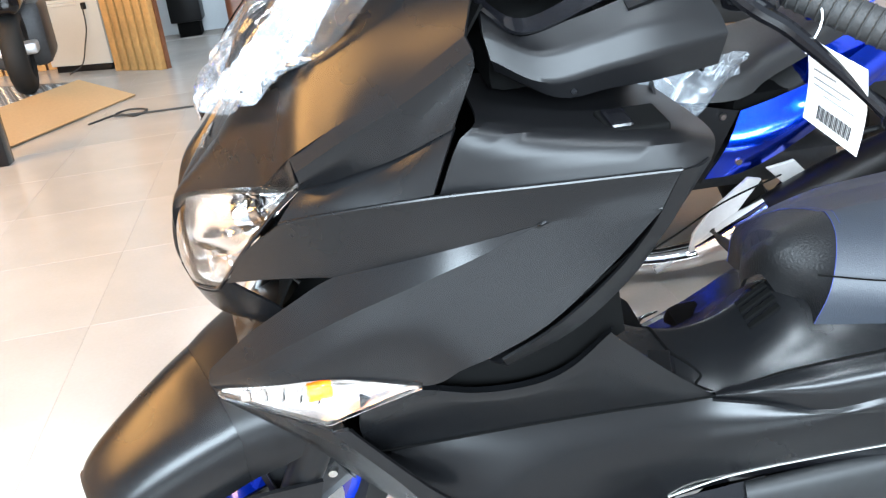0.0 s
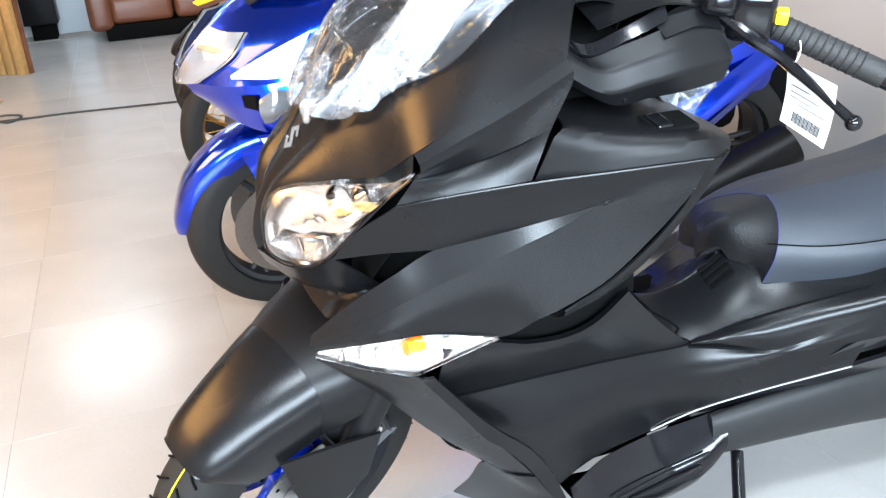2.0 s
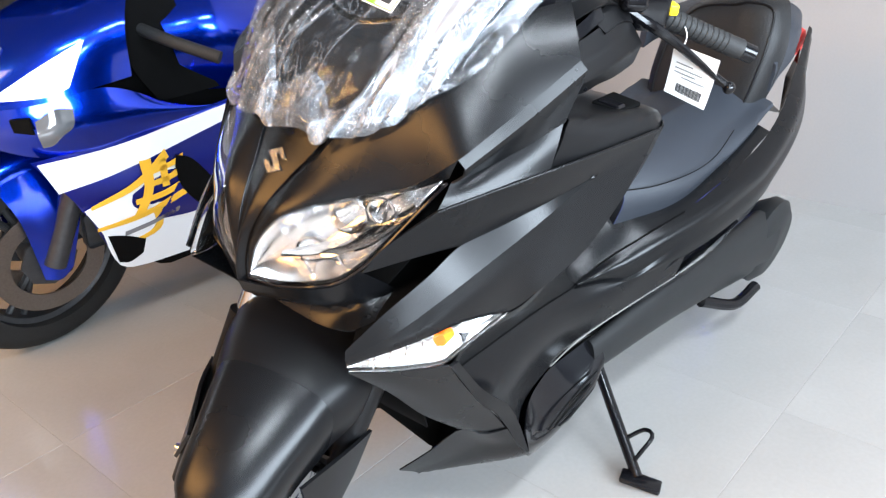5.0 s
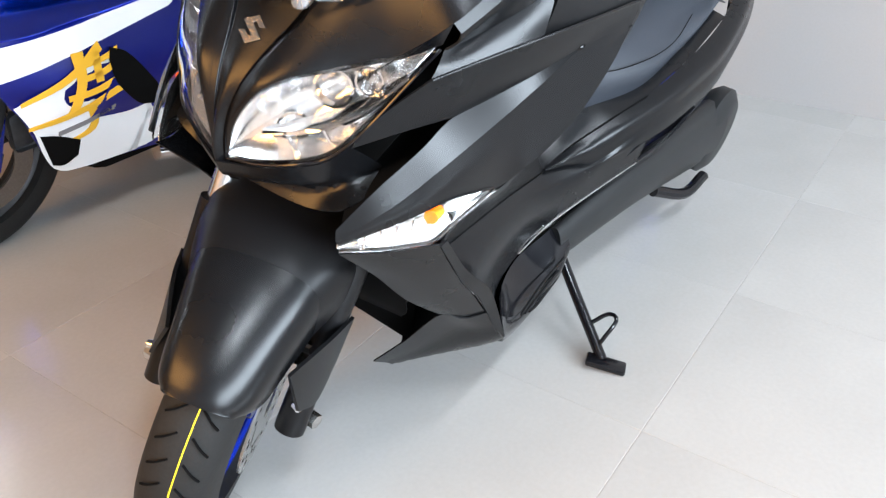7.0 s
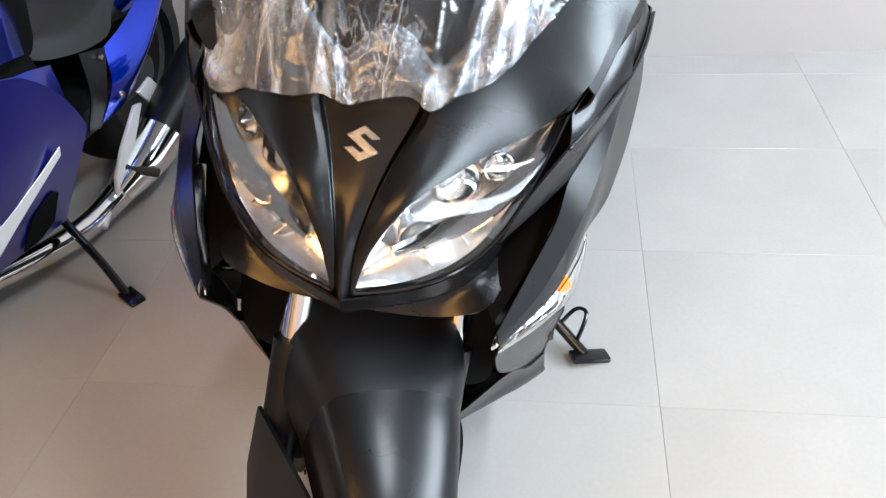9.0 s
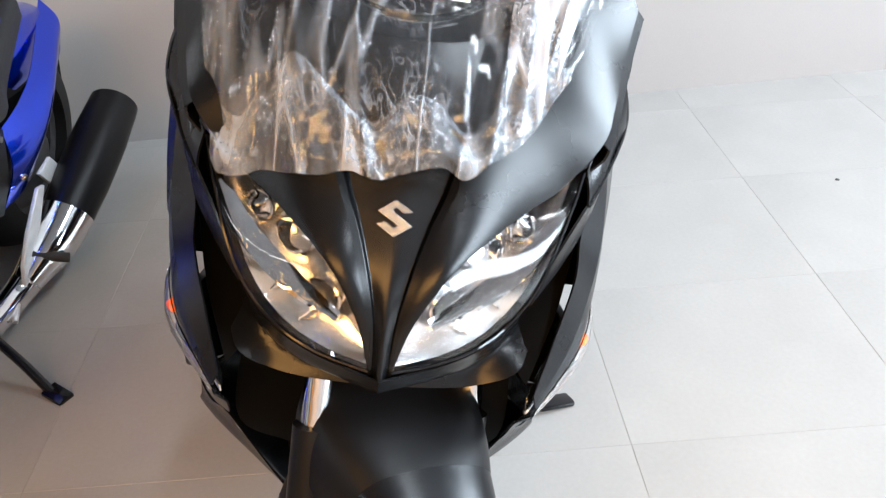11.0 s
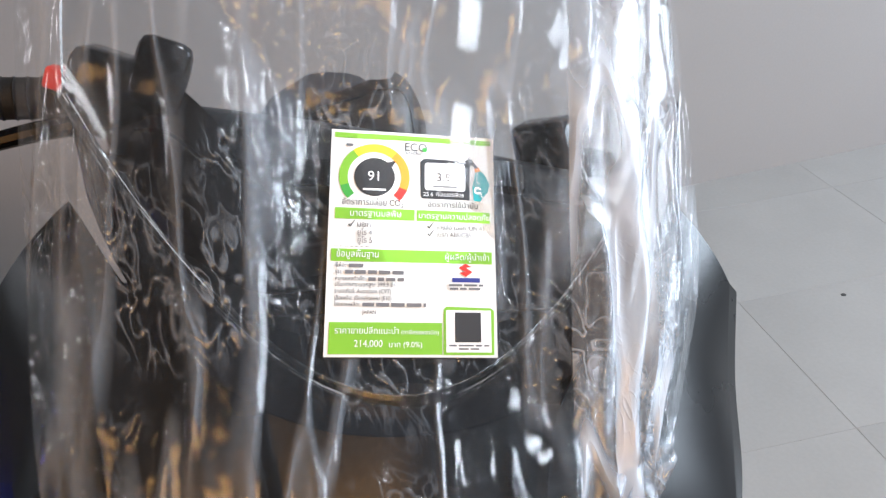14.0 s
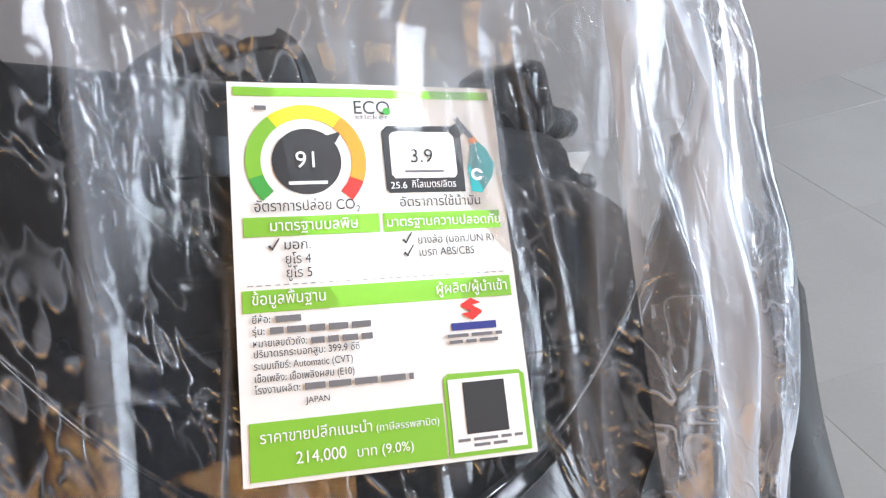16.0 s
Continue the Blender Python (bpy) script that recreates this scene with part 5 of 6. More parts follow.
# ---- paper tag tied to the left grip ----
tag = thing("paper_tag", scooter.matrix_world.copy(), "white printed paper tag tied to the handlebar grip", "tag")
tl_, tr_, br_, bl_ = Vector((0.62, -0.26, 1.03)), Vector((0.638, -0.338, 1.02)), Vector((0.65, -0.328, 0.925)), Vector((0.632, -0.256, 0.94))
grid = np.array([[np.array(tl_.lerp(tr_, a).lerp(bl_.lerp(br_, a), b)) + 0.006 * math.sin(3 * b) * np.array((0.95, 0.2, 0)) for b in np.linspace(0, 1, 10)] for a in np.linspace(0, 1, 10)])
part("paper", smooth(sheet(bmesh.new(), grid, (-0.97, -0.2, 0), 0.0004)), PAPER, tag)


def on_tag(a, b):
    return tl_.lerp(tr_, a).lerp(bl_.lerp(br_, a), b) + 0.006 * math.sin(3 * b) * Vector((0.95, 0.2, 0)) + Vector((-0.97, -0.22, 0)) * 0.0012


for k, (a0, a1, b) in enumerate(((0.12, 0.5, 0.35), (0.12, 0.75, 0.45), (0.12, 0.6, 0.53), (0.3, 0.85, 0.6))):
    part("text_bar", tube([on_tag(a0, b), on_tag(a1, b)], 0.0009, 3, 4), INK, tag)
for k in range(22):
    a = 0.25 + 0.6 * k / 22
    part("code_bar", tube([on_tag(a, 0.74), on_tag(a, 0.9)], 0.0006 + 0.0004 * (k % 3 == 0), 3, 4), BLACKP, tag)
part("string", smooth(tube([(0.63, -0.245, 1.075), (0.625, -0.275, 1.05), (0.61, -0.28, 1.02)], 0.001, 12, 6)), WHITEI, tag)

# ---- price sticker on the bag ----
S_BL, S_BR, S_TR, S_TL = [Vector(p) for p in ((0.148, 0.053, 1.112), (0.146, -0.063, 1.109), (0.259, -0.071, 1.222), (0.250, 0.045, 1.232))]
sx = (S_BR - S_BL).normalized()
sy = S_TL - S_BL
sy = (sy - sx * sy.dot(sx)).normalized()
SW, SH = 0.1135, 0.158
base = Matrix((sx, sy, sx.cross(sy))).transposed().to_4x4()
base.translation = S_BL
sticker = thing("price_sticker", scooter.matrix_world @ base, "white and green printed price sticker on the plastic bag", "sticker")
FLAT = [base.inverted() @ p for p in (S_BL, S_BR, S_TR, S_TL)]


def bend(me):
    """Lays a flat print onto the slightly twisted paper."""
    for v in me.vertices:
        a, b = v.co.x / SW, v.co.y / SH
        v.co = (FLAT[0] * (1 - a) + FLAT[1] * a) * (1 - b) + (FLAT[3] * (1 - a) + FLAT[2] * a) * b + Vector((0, 0, v.co.z))


UNIT = SW / 100


def printed(name, outline, mat, level=1, label=""):
    """A flat print; the outline in hundredths of the sticker's width, y up."""
    ob = part(name, slab([(x * UNIT, y * UNIT) for x, y in outline], 0.00012, pose(0, 0, 0.0003 + 0.0003 * level)), mat, sticker, label)
    bend(ob.data)
    return ob


def bar(name, x0, y0, x1, y1, mat, level=1):
    n = max(2, int(abs(x1 - x0) / 8) + 1)
    xs = np.linspace(x0, x1, n)
    return printed(name, [(x, y0) for x in xs] + [(x, y1) for x in xs[::-1]], mat, level)


def lettering(text, x, y, size, mat, level=3, align="LEFT", width=None):
    """Writing in the built-in font as a thin mesh; width squeezes it to the given length."""
    curve = bpy.data.curves.new("lettering", "FONT")
    curve.body, curve.size, curve.align_x, curve.extrude = text, size * UNIT, align, 0.00004
    source = bpy.data.objects.new("lettering_source", curve)
    me = bpy.data.meshes.new_from_object(source)
    bpy.data.objects.remove(source)
    span = max((v.co.x for v in me.vertices), default=1) - min((v.co.x for v in me.vertices), default=0)
    squeeze = width * UNIT / span if width else 1.0
    for v in me.vertices:
        v.co = Vector((v.co.x * squeeze + x * UNIT, v.co.y + y * UNIT, v.co.z + 0.00042 + 0.0003 * level))
    bend(me)
    me.materials.append(mat)
    ob = new("lettering", me)
    ob.parent = sticker
    return ob


def ring(r0, r1, a0, a1, n=14):
    outer = [(r1 * math.cos(radians(a)), r1 * math.sin(radians(a))) for a in np.linspace(a0, a1, n)]
    inner = [(r0 * math.cos(radians(a)), r0 * math.sin(radians(a))) for a in np.linspace(a1, a0, n)]
    return outer + inner


def moved(outline, x, y):
    return [(x + a, y + b) for a, b in outline]


def words(x0, x1, y, h, mat, level=3, seed=1):
    """Unreadable or withheld writing as plain bars of its size."""
    rnd = random.Random(seed)
    x = x0
    while x < x1 - 1:
        w = min(x1 - x, rnd.uniform(3, 9))
        bar("text_bar", x, y, x + w, y + h, mat, level)
        x += w + 1.2


def grid_slab():
    bm = bmesh.new()
    n = 12
    for z, order in ((0.0, -1), (0.0003, 1)):
        vs = [[bm.verts.new((SW * i / n, SH * j / n, z)) for j in range(n + 1)] for i in range(n + 1)]
        for i in range(n):
            for j in range(n):
                bm.faces.new((vs[i][j], vs[i + 1][j], vs[i + 1][j + 1], vs[i][j + 1])[::order])
    return smooth(bm)


bend(part("sheet", grid_slab(), PAPER, sticker).data)
bar("top_bar", 2, 134, 98, 137.3, GREEN)
GX, GY = 26.3, 109.6
for a0, a1, mat in ((197, 222, GREEND), (128, 197, GREEN), (52, 128, YELLOWP), (-22, 52, ORANGEP), (-44, -22, REDP)):
    printed("gauge_ring", moved(ring(16, 21.2, a0, a1), GX, GY), mat)
printed("gauge_face", moved(ring(0.01, 12.2, 0, 360, 40)[:40], GX, GY), BLACKP)
printed("needle", moved([(7.5, 9.6), (10.4, 6.6), (12.9, 11.2)], GX, GY), BLACKP)
lettering("91", GX, GY - 2.4, 8.6, WHITEI, 3, "CENTER")
bar("unit_text", GX - 6.8, GY - 8.6, GX + 6.8, GY - 7.4, WHITEI, 2)
words(9, 13, 128.6, 1.6, INK, seed=11)
lettering("ECO", 43.8, 127.4, 7.4, BLACKP, width=13.4)
printed("leaf", moved(ring(0.01, 1.5, 0, 360, 14)[:14], 56.4, 128.4), GREEND, 4)
lettering("sticker", 44.4, 125.2, 3.0, INK, width=12.6)
printed("display", [(55.4, 97), (84.4, 97), (84.6, 120.5), (82.5, 123), (56, 123), (53.8, 120.6), (54.2, 98.4)], BLACKP)
printed("display_window", [(57.8, 102.5), (80.6, 102.5), (81.8, 104), (81.6, 119), (80, 120.4), (58, 120.4), (56.6, 119), (56.6, 104)], WHITEI, 2)
lettering("3.9", 68.2, 108.4, 7.6, BLACKP, 4, "CENTER")
bar("unit_text", 61.5, 104.6, 76.5, 105.5, INK, 3)
lettering("25.6", 55.6, 98.5, 3.6, WHITEI, 4, width=6)
lettering("กิโลเมตร/ลิตร", 63.5, 98.7, 3.8, WHITEI, 4, width=17)
printed("pump_nozzle", [(87, 97), (91, 96.4), (96, 103), (97.2, 108), (94.5, 114), (90.8, 117.4), (88, 115), (86.2, 106)], TEAL, 2)
printed("pump_collar", [(88.2, 115.6), (91.4, 116.6), (90.2, 118.8), (87.4, 117.6)], ORANGEP, 3)
printed("pump_neck", [(90, 118.4), (87, 122.6), (84, 126.8), (82.4, 125.6), (85, 121), (87.8, 117.8)], BLACKP, 3)
printed("pump_drop", moved(ring(0.01, 2.7, 0, 360, 16)[:16], 83, 121), BLACKP, 3)
printed("pump_ring", moved(ring(1.3, 2.4, 20, 330, 16), 89.6, 103.6), WHITEI, 3)
lettering("อัตราการปล่อย CO", 7.2, 91.5, 5.3, BLACKP, width=34.6)
lettering("2", 42.4, 90.4, 3.4, BLACKP)
lettering("อัตราการใช้น้ำมัน", 58.3, 91.7, 5.0, BLACKP, width=31)
bar("heading_bar", 3.6, 82.7, 50.6, 89.6, GREEN)
bar("heading_bar", 52, 82.6, 97, 89.5, GREEN)
lettering("มาตรฐานมลพิษ", 12, 84.5, 5.4, WHITEI, width=30.4)
lettering("มาตรฐานความปลอดภัย", 52.8, 84.4, 4.8, WHITEI, width=43.6)
for x, y in ((11.4, 77.6), (58.2, 77.8), (58.4, 73)):
    printed("tick", moved([(0, 1.6), (0.6, 2.0), (1.3, 1.0), (3.6, 4.4), (4.0, 4.1), (1.4, -0.1)], x, y), BLACKP, 2)
lettering("มอก.", 16.4, 77.8, 4.8, BLACKP)
lettering("ยูโร 4", 16.7, 72.8, 4.8, BLACKP, width=8.6)
lettering("ยูโร 5", 16.8, 68, 4.8, BLACKP, width=8.6)
lettering("ยางล้อ (มอก./UN R)", 63.7, 77.6, 4.0, BLACKP, width=29.4)
lettering("เบรก ABS/CBS", 63.8, 73.0, 4.2, BLACKP, width=21)
for k in range(31):
    bar("dash", 4 + 3 * k, 65.6, 5.8 + 3 * k, 65.85, INK, 1)
bar("heading_bar", 2.2, 56.6, 97.8, 64.2, GREEN)
lettering("ข้อมูลพื้นฐาน", 5, 59.2, 5.6, WHITEI, width=24.4)
lettering("ผู้ผลิต/ผู้นำเข้า", 68.8, 58.8, 5.2, WHITEI, width=26.8)
for text, y, w in (("ยี่ห้อ:", 53, 5.8), ("รุ่น:", 49.1, 3.9), ("หมายเลขตัวถัง:", 45, 17.4), ("ปริมาตรกระบอกสูบ: 399.9 ซีซี", 41.5, 35), ("ระบบเกียร์: Automatic (CVT)", 37.5, 32.5), ("เชื้อเพลิง: เชื้อเพลิงผสม (E10)", 33.4, 32.6), ("โรงงานผลิต:", 29.6, 14.6)):
    lettering(text, 4.8, y, 3.5, BLACKP, width=w)
words(12.6, 21, 52.9, 2.2, INK, seed=2)
words(10.6, 45, 49, 2.3, INK, seed=3)
words(24, 47, 44.8, 2.2, INK, seed=4)
words(21, 58, 29.6, 2.2, INK, seed=5)
lettering("JAPAN", 21.1, 25.2, 3.0, BLACKP, width=7.9)
printed("maker_mark", moved([(0, 1.6), (3.8, -0.9), (7.5, 1.6), (7.5, 2.4), (3.9, 4.6), (7.5, 5.2), (3.8, 7.2), (0, 5.0), (0, 4.2), (3.6, 2.2)], 77.8, 49.4), REDP, 2)
bar("maker_name", 73.5, 45.1, 90.3, 47.8, NAVYP)
words(71.5, 92, 42.6, 1.2, INK, seed=6)
words(72, 91.5, 40.4, 1.2, INK, seed=7)
printed("price_band", [(x, 1.6) for x in np.linspace(2.4, 67.6, 9)] + [(x, 20.3) for x in np.linspace(67.4, 2.6, 9)], GREEN)
printed("code_frame", [(68.2, 1.4), (98, 1.4), (98.4, 27.6), (96.6, 29.4), (70, 30.1), (68.4, 28.4)], GREEN)
bar("code_panel", 69.8, 2.9, 96.4, 28, WHITEI, 2)
bar("blank_code", 75, 8.8, 90.3, 26.6, BLACKP, 3)
words(71.5, 95, 6.4, 1.0, INK, seed=8)
words(77, 89, 4.4, 1.0, INK, seed=9)
lettering("ราคาขายปลีกแนะนำ", 5.6, 13.6, 5.2, WHITEI, width=36.4)
lettering("(ภาษีสรรพสามิต)", 43.5, 13.4, 3.4, WHITEI, width=21.7)
lettering("214,000", 16.7, 6.0, 5.6, WHITEI, 3, width=16.2)
lettering("บาท (9.0%)", 36.4, 5.8, 4.6, WHITEI, width=19)

# ---- the row of motorcycles behind the scooter ----
def fork_pair(bike, axle, top, spread, r, mat, label):
    for s in (-1, 1):
        a, b = Vector((axle[0], s * spread, axle[1])), Vector((top[0], s * spread, top[1]))
        leg = part("fork_leg", smooth(tube([a, a.lerp(b, 0.45)], r * 1.25, 4, 16)), ENGINE, bike)
        part("fork_tube", smooth(tube([a.lerp(b, 0.4), b], r, 6, 16)), mat, leg, label)


def arch(bike, centre, prof, mat, name="mudguard", drop=1.0):
    rows = []
    for deg, r, w in prof:
        rows.append([(centre[0] + (r - d * drop) * math.cos(radians(deg)), w * f, centre[1] + (r - d * drop) * math.sin(radians(deg))) for f, d in ((-1, 0.08), (-0.97, 0.04), (-0.8, 0.014), (-0.4, 0.002), (0.4, 0.002), (0.8, 0.014), (0.97, 0.04), (1, 0.08))])
    return part(name, smooth(skin(rows, (-1, 0, 1), 28, 24)), mat, bike)


def disc(bike, x, z, y, r):
    bm = lathe([(-0.0025, r * 0.68), (0.0025, r * 0.68), (0.0025, r), (-0.0025, r)], (x, y, z), (0, 1, 0), 40)
    d = part("brake_disc", smooth(bm), DISC, bike, "steel brake disc")
    part("carrier", smooth(lathe([(-0.004, 0.03), (0.004, 0.03), (0.004, r * 0.5), (-0.004, r * 0.5)], (x, y * 0.97, z), (0, 1, 0), 8)), ENGINE, d)


def panel(bike, name, rows, out, mat, nu=24, nv=10, thick=0.004, label="", angle=32):
    return part(name, smooth(skin(rows, out, nu, nv, thick), angle), mat, bike, label)


def side_y(x, z):
    """The flank of the sport bike's lower fairing."""
    return -(0.21 + 0.09 * min(1, max(0, (z - 0.2) / 0.3))) * (0.85 + 0.15 * min(1, max(0, (x - 0.1) / 0.3)))


def flank(bike, name, top, low, mat, lift=0.0, side=-1, label="", nu=20, nv=6, thick=0.003):
    rows = []
    for k in (0, 0.5, 1):
        a, b = np.array(spline([(x, 0, z) for x, z in top], 12)), np.array(spline([(x, 0, z) for x, z in low], 12))
        mix = a * (1 - k) + b * k
        rows.append([(x, -side * (side_y(x, z) - lift), z) for x, _, z in mix])
    return panel(bike, name, rows, (0, side, 0), mat, nu, nv, thick, label)


sport = thing("sport_motorcycle", pose(-0.05, 1.39, 0, 9, 0, -4), "metallic blue and white sport motorcycle on its side stand", "motorcycle", "motorcycles in a row")
FA, RA = (0.2, 0.3), (1.68, 0.315)
wheel((FA[0], 0, FA[1]), Matrix.Rotation(radians(8), 4, "Z"), 0.3, 0.125, 0.215, "front_wheel", ENGINE, sport, 3)
wheel((RA[0], 0, RA[1]), Matrix.Identity(4), 0.315, 0.19, 0.215, "rear_wheel", ENGINE, sport, 3)
for s in (-1, 1):
    disc(sport, FA[0], FA[1], s * 0.075, 0.155)
    part("brake_caliper", smooth(block(0.3, s * 0.06 - 0.025, 0.3, 0.37, s * 0.06 + 0.04 * s + 0.02, 0.41, 0.015)), ENGINE, sport)
fork_pair(sport, FA, (0.44, 0.86), 0.105, 0.024, GOLD, "gold fork tube")
arch(sport, FA, ((178, 0.325, 0.045), (168, 0.33, 0.07), (145, 0.33, 0.078), (120, 0.33, 0.082), (95, 0.335, 0.085), (72, 0.345, 0.085)), BLUE, "front_mudguard")
for s in (-1, 1):
    panel(sport, "mudguard_flap", [[(0.1, s * 0.083, 0.56), (0.2, s * 0.087, 0.58), (0.3, s * 0.087, 0.56)], [(0.14, s * 0.1, 0.45), (0.22, s * 0.108, 0.44), (0.3, s * 0.1, 0.45)], [(0.17, s * 0.1, 0.26), (0.21, s * 0.108, 0.25), (0.25, s * 0.1, 0.27)]], (0, s, 0), BLUE)
    # upper cowl
    panel(sport, "upper_cowl", [[(x, y * s, z) for x, y, z in r] for r in (
        [(0.01, 0.02, 0.84), (0.08, 0.04, 0.92), (0.17, 0.07, 0.985), (0.3, 0.12, 1.03), (0.46, 0.2, 1.04)],
        [(-0.01, 0.05, 0.815), (0.09, 0.15, 0.885), (0.2, 0.21, 0.935), (0.3, 0.25, 0.955), (0.41, 0.265, 0.965)],
        [(-0.01, 0.07, 0.79), (0.08, 0.2, 0.815), (0.18, 0.265, 0.83), (0.28, 0.285, 0.845), (0.4, 0.288, 0.855)])], (-0.5, s, 0.4), BLUE, 30, 14)
    panel(sport, "cockpit_side", [[(0.46, s * 0.17, 1.0), (0.6, s * 0.16, 0.98)], [(0.44, s * 0.2, 0.86), (0.62, s * 0.2, 0.84)], [(0.5, s * 0.22, 0.74), (0.68, s * 0.22, 0.74)]], (0, s, 0), DARK, 12, 10)
    panel(sport, "mid_cowl", [[(x, y * s, z) for x, y, z in r] for r in (
        [(-0.01, 0.07, 0.79), (0.08, 0.2, 0.815), (0.18, 0.262, 0.828), (0.34, 0.285, 0.84), (0.52, 0.28, 0.745)],
        [(0.0, 0.08, 0.765), (0.1, 0.22, 0.765), (0.22, 0.295, 0.77), (0.38, 0.31, 0.775), (0.6, 0.3, 0.735)],
        [(0.03, 0.07, 0.735), (0.1, 0.19, 0.71), (0.2, 0.26, 0.69), (0.4, 0.295, 0.7), (0.72, 0.3, 0.72)])], (-0.4, s, 0), BLUE, 32, 12)
    lamp_rows = ([(0.085, 0.075, 0.935), (0.12, 0.12, 0.93), (0.175, 0.165, 0.935)], [(0.02, 0.065, 0.865), (0.07, 0.14, 0.865), (0.12, 0.185, 0.875)], [(-0.02, 0.035, 0.8), (-0.012, 0.075, 0.79), (0.03, 0.12, 0.8)])
    lens = panel(sport, "headlamp", [[(x - 0.022, (y + 0.01) * s, z + 0.008) for x, y, z in r] for r in lamp_rows], (-1, s, 0.3), GLASS, 16, 14, label="clear headlamp lens")
    lens.visible_shadow = False
    panel(sport, "lamp_bowl", [[(x - 0.014, (y + 0.006) * s, z + 0.005) for x, y, z in r] for r in lamp_rows], (-1, s, 0.3), LENSGREY, 12, 10, label="bright lamp bowl")
    panel(sport, "lamp_divider", [[(0.035, s * 0.11, 0.905), (0.09, s * 0.17, 0.905)], [(0.028, s * 0.112, 0.893), (0.085, s * 0.172, 0.893)]], (-1, s, 0.3), CHROME, 8, 4, 0.004)
    panel(sport, "white_flash", [[(0.1, s * 0.222, 0.85), (0.2, s * 0.245, 0.905), (0.31, s * 0.262, 0.955)], [(0.1, s * 0.228, 0.842), (0.2, s * 0.272, 0.845), (0.25, s * 0.283, 0.86)]], (-0.4, s, 0.3), WHITEP, 16, 6, 0.002)
    panel(sport, "indicator", [[(0.16, s * 0.285, 0.8), (0.2, s * 0.3, 0.825), (0.245, s * 0.298, 0.815)], [(0.155, s * 0.3, 0.77), (0.195, s * 0.315, 0.775), (0.235, s * 0.31, 0.78)], [(0.165, s * 0.29, 0.735), (0.185, s * 0.3, 0.74), (0.21, s * 0.3, 0.755)]], (-0.3, s, 0), LENSGREY, 14, 10, 0.006, "pale clear indicator")
    panel(sport, "air_scoop", [[(0.118, s * 0.246, 0.8), (0.15, s * 0.278, 0.808)], [(0.122, s * 0.25, 0.77), (0.152, s * 0.285, 0.77)]], (-0.6, s, 0), DARK, 8, 6, 0.006)
    # lower fairing with its painted fields
    flank(sport, "lower_fairing", [(0.14, 0.69), (0.3, 0.7), (0.5, 0.72), (0.75, 0.73), (0.92, 0.62), (1.02, 0.48)], [(0.26, 0.5), (0.29, 0.4), (0.34, 0.3), (0.46, 0.285), (0.7, 0.25), (0.98, 0.2)], NAVY, 0, s, "deep blue lower fairing", 30, 16, 0.006)
    flank(sport, "white_stripe", [(0.15, 0.685), (0.3, 0.69), (0.46, 0.71), (0.72, 0.735)], [(0.185, 0.6), (0.3, 0.615), (0.43, 0.645), (0.66, 0.69)], WHITEP, 0.006, s)
    flank(sport, "white_field", [(0.235, 0.535), (0.33, 0.565), (0.44, 0.61), (0.53, 0.59), (0.56, 0.5), (0.6, 0.41)], [(0.275, 0.45), (0.3, 0.36), (0.335, 0.305), (0.4, 0.292), (0.48, 0.285), (0.56, 0.28)], WHITEP, 0.006, s, nv=10)
    flank(sport, "white_swoosh", [(0.5, 0.43), (0.65, 0.41), (0.78, 0.45), (0.88, 0.5)], [(0.52, 0.285), (0.62, 0.29), (0.74, 0.37), (0.89, 0.47)], WHITEP, 0.006, s)
    flank(sport, "blue_wedge", [(0.41, 0.455), (0.45, 0.51), (0.48, 0.55)], [(0.43, 0.45), (0.52, 0.435), (0.585, 0.44)], NAVY, 0.01, s)
    flank(sport, "upper_vent", [(0.48, 0.63), (0.53, 0.6), (0.6, 0.5), (0.62, 0.45)], [(0.475, 0.6), (0.49, 0.53), (0.55, 0.45), (0.6, 0.43)], DARK, 0.011, s)
    flank(sport, "lower_vent", [(0.285, 0.44), (0.33, 0.425), (0.385, 0.395)], [(0.315, 0.335), (0.345, 0.325), (0.38, 0.345)], DARK, 0.011, s)
    flank(sport, "rear_vent", [(0.79, 0.34), (0.86, 0.37), (0.9, 0.35)], [(0.77, 0.25), (0.84, 0.24), (0.9, 0.26)], DARK, 0.008, s)
    flank(sport, "black_edge", [(0.985, 0.56), (1.03, 0.5), (1.05, 0.4)], [(0.97, 0.2), (1.0, 0.2), (1.04, 0.22)], DARK, -0.03, s)
    for top, low in (([(0.25, 0.545), (0.36, 0.585), (0.45, 0.655)], [(0.25, 0.535), (0.36, 0.565), (0.46, 0.63)]), ([(0.38, 0.64), (0.385, 0.56), (0.35, 0.48)], [(0.41, 0.64), (0.41, 0.56), (0.38, 0.49)]), ([(0.4, 0.61), (0.46, 0.615), (0.5, 0.63)], [(0.4, 0.595), (0.46, 0.6), (0.5, 0.61)]), ([(0.39, 0.575), (0.45, 0.58), (0.49, 0.595)], [(0.39, 0.56), (0.45, 0.563), (0.49, 0.575)]), ([(0.36, 0.535), (0.44, 0.54), (0.51, 0.56)], [(0.36, 0.52), (0.44, 0.523), (0.51, 0.54)]), ([(0.26, 0.475), (0.36, 0.49), (0.52, 0.535)], [(0.26, 0.465), (0.36, 0.472), (0.52, 0.515)]), ([(0.4, 0.5), (0.41, 0.43), (0.35, 0.4)], [(0.425, 0.5), (0.43, 0.42), (0.36, 0.39)]), ([(0.43, 0.63), (0.435, 0.55)], [(0.45, 0.63), (0.455, 0.55)])):
        flank(sport, "gold_stroke", top, low, GOLDP, 0.0095, s, nu=10, nv=3, thick=0.0015)
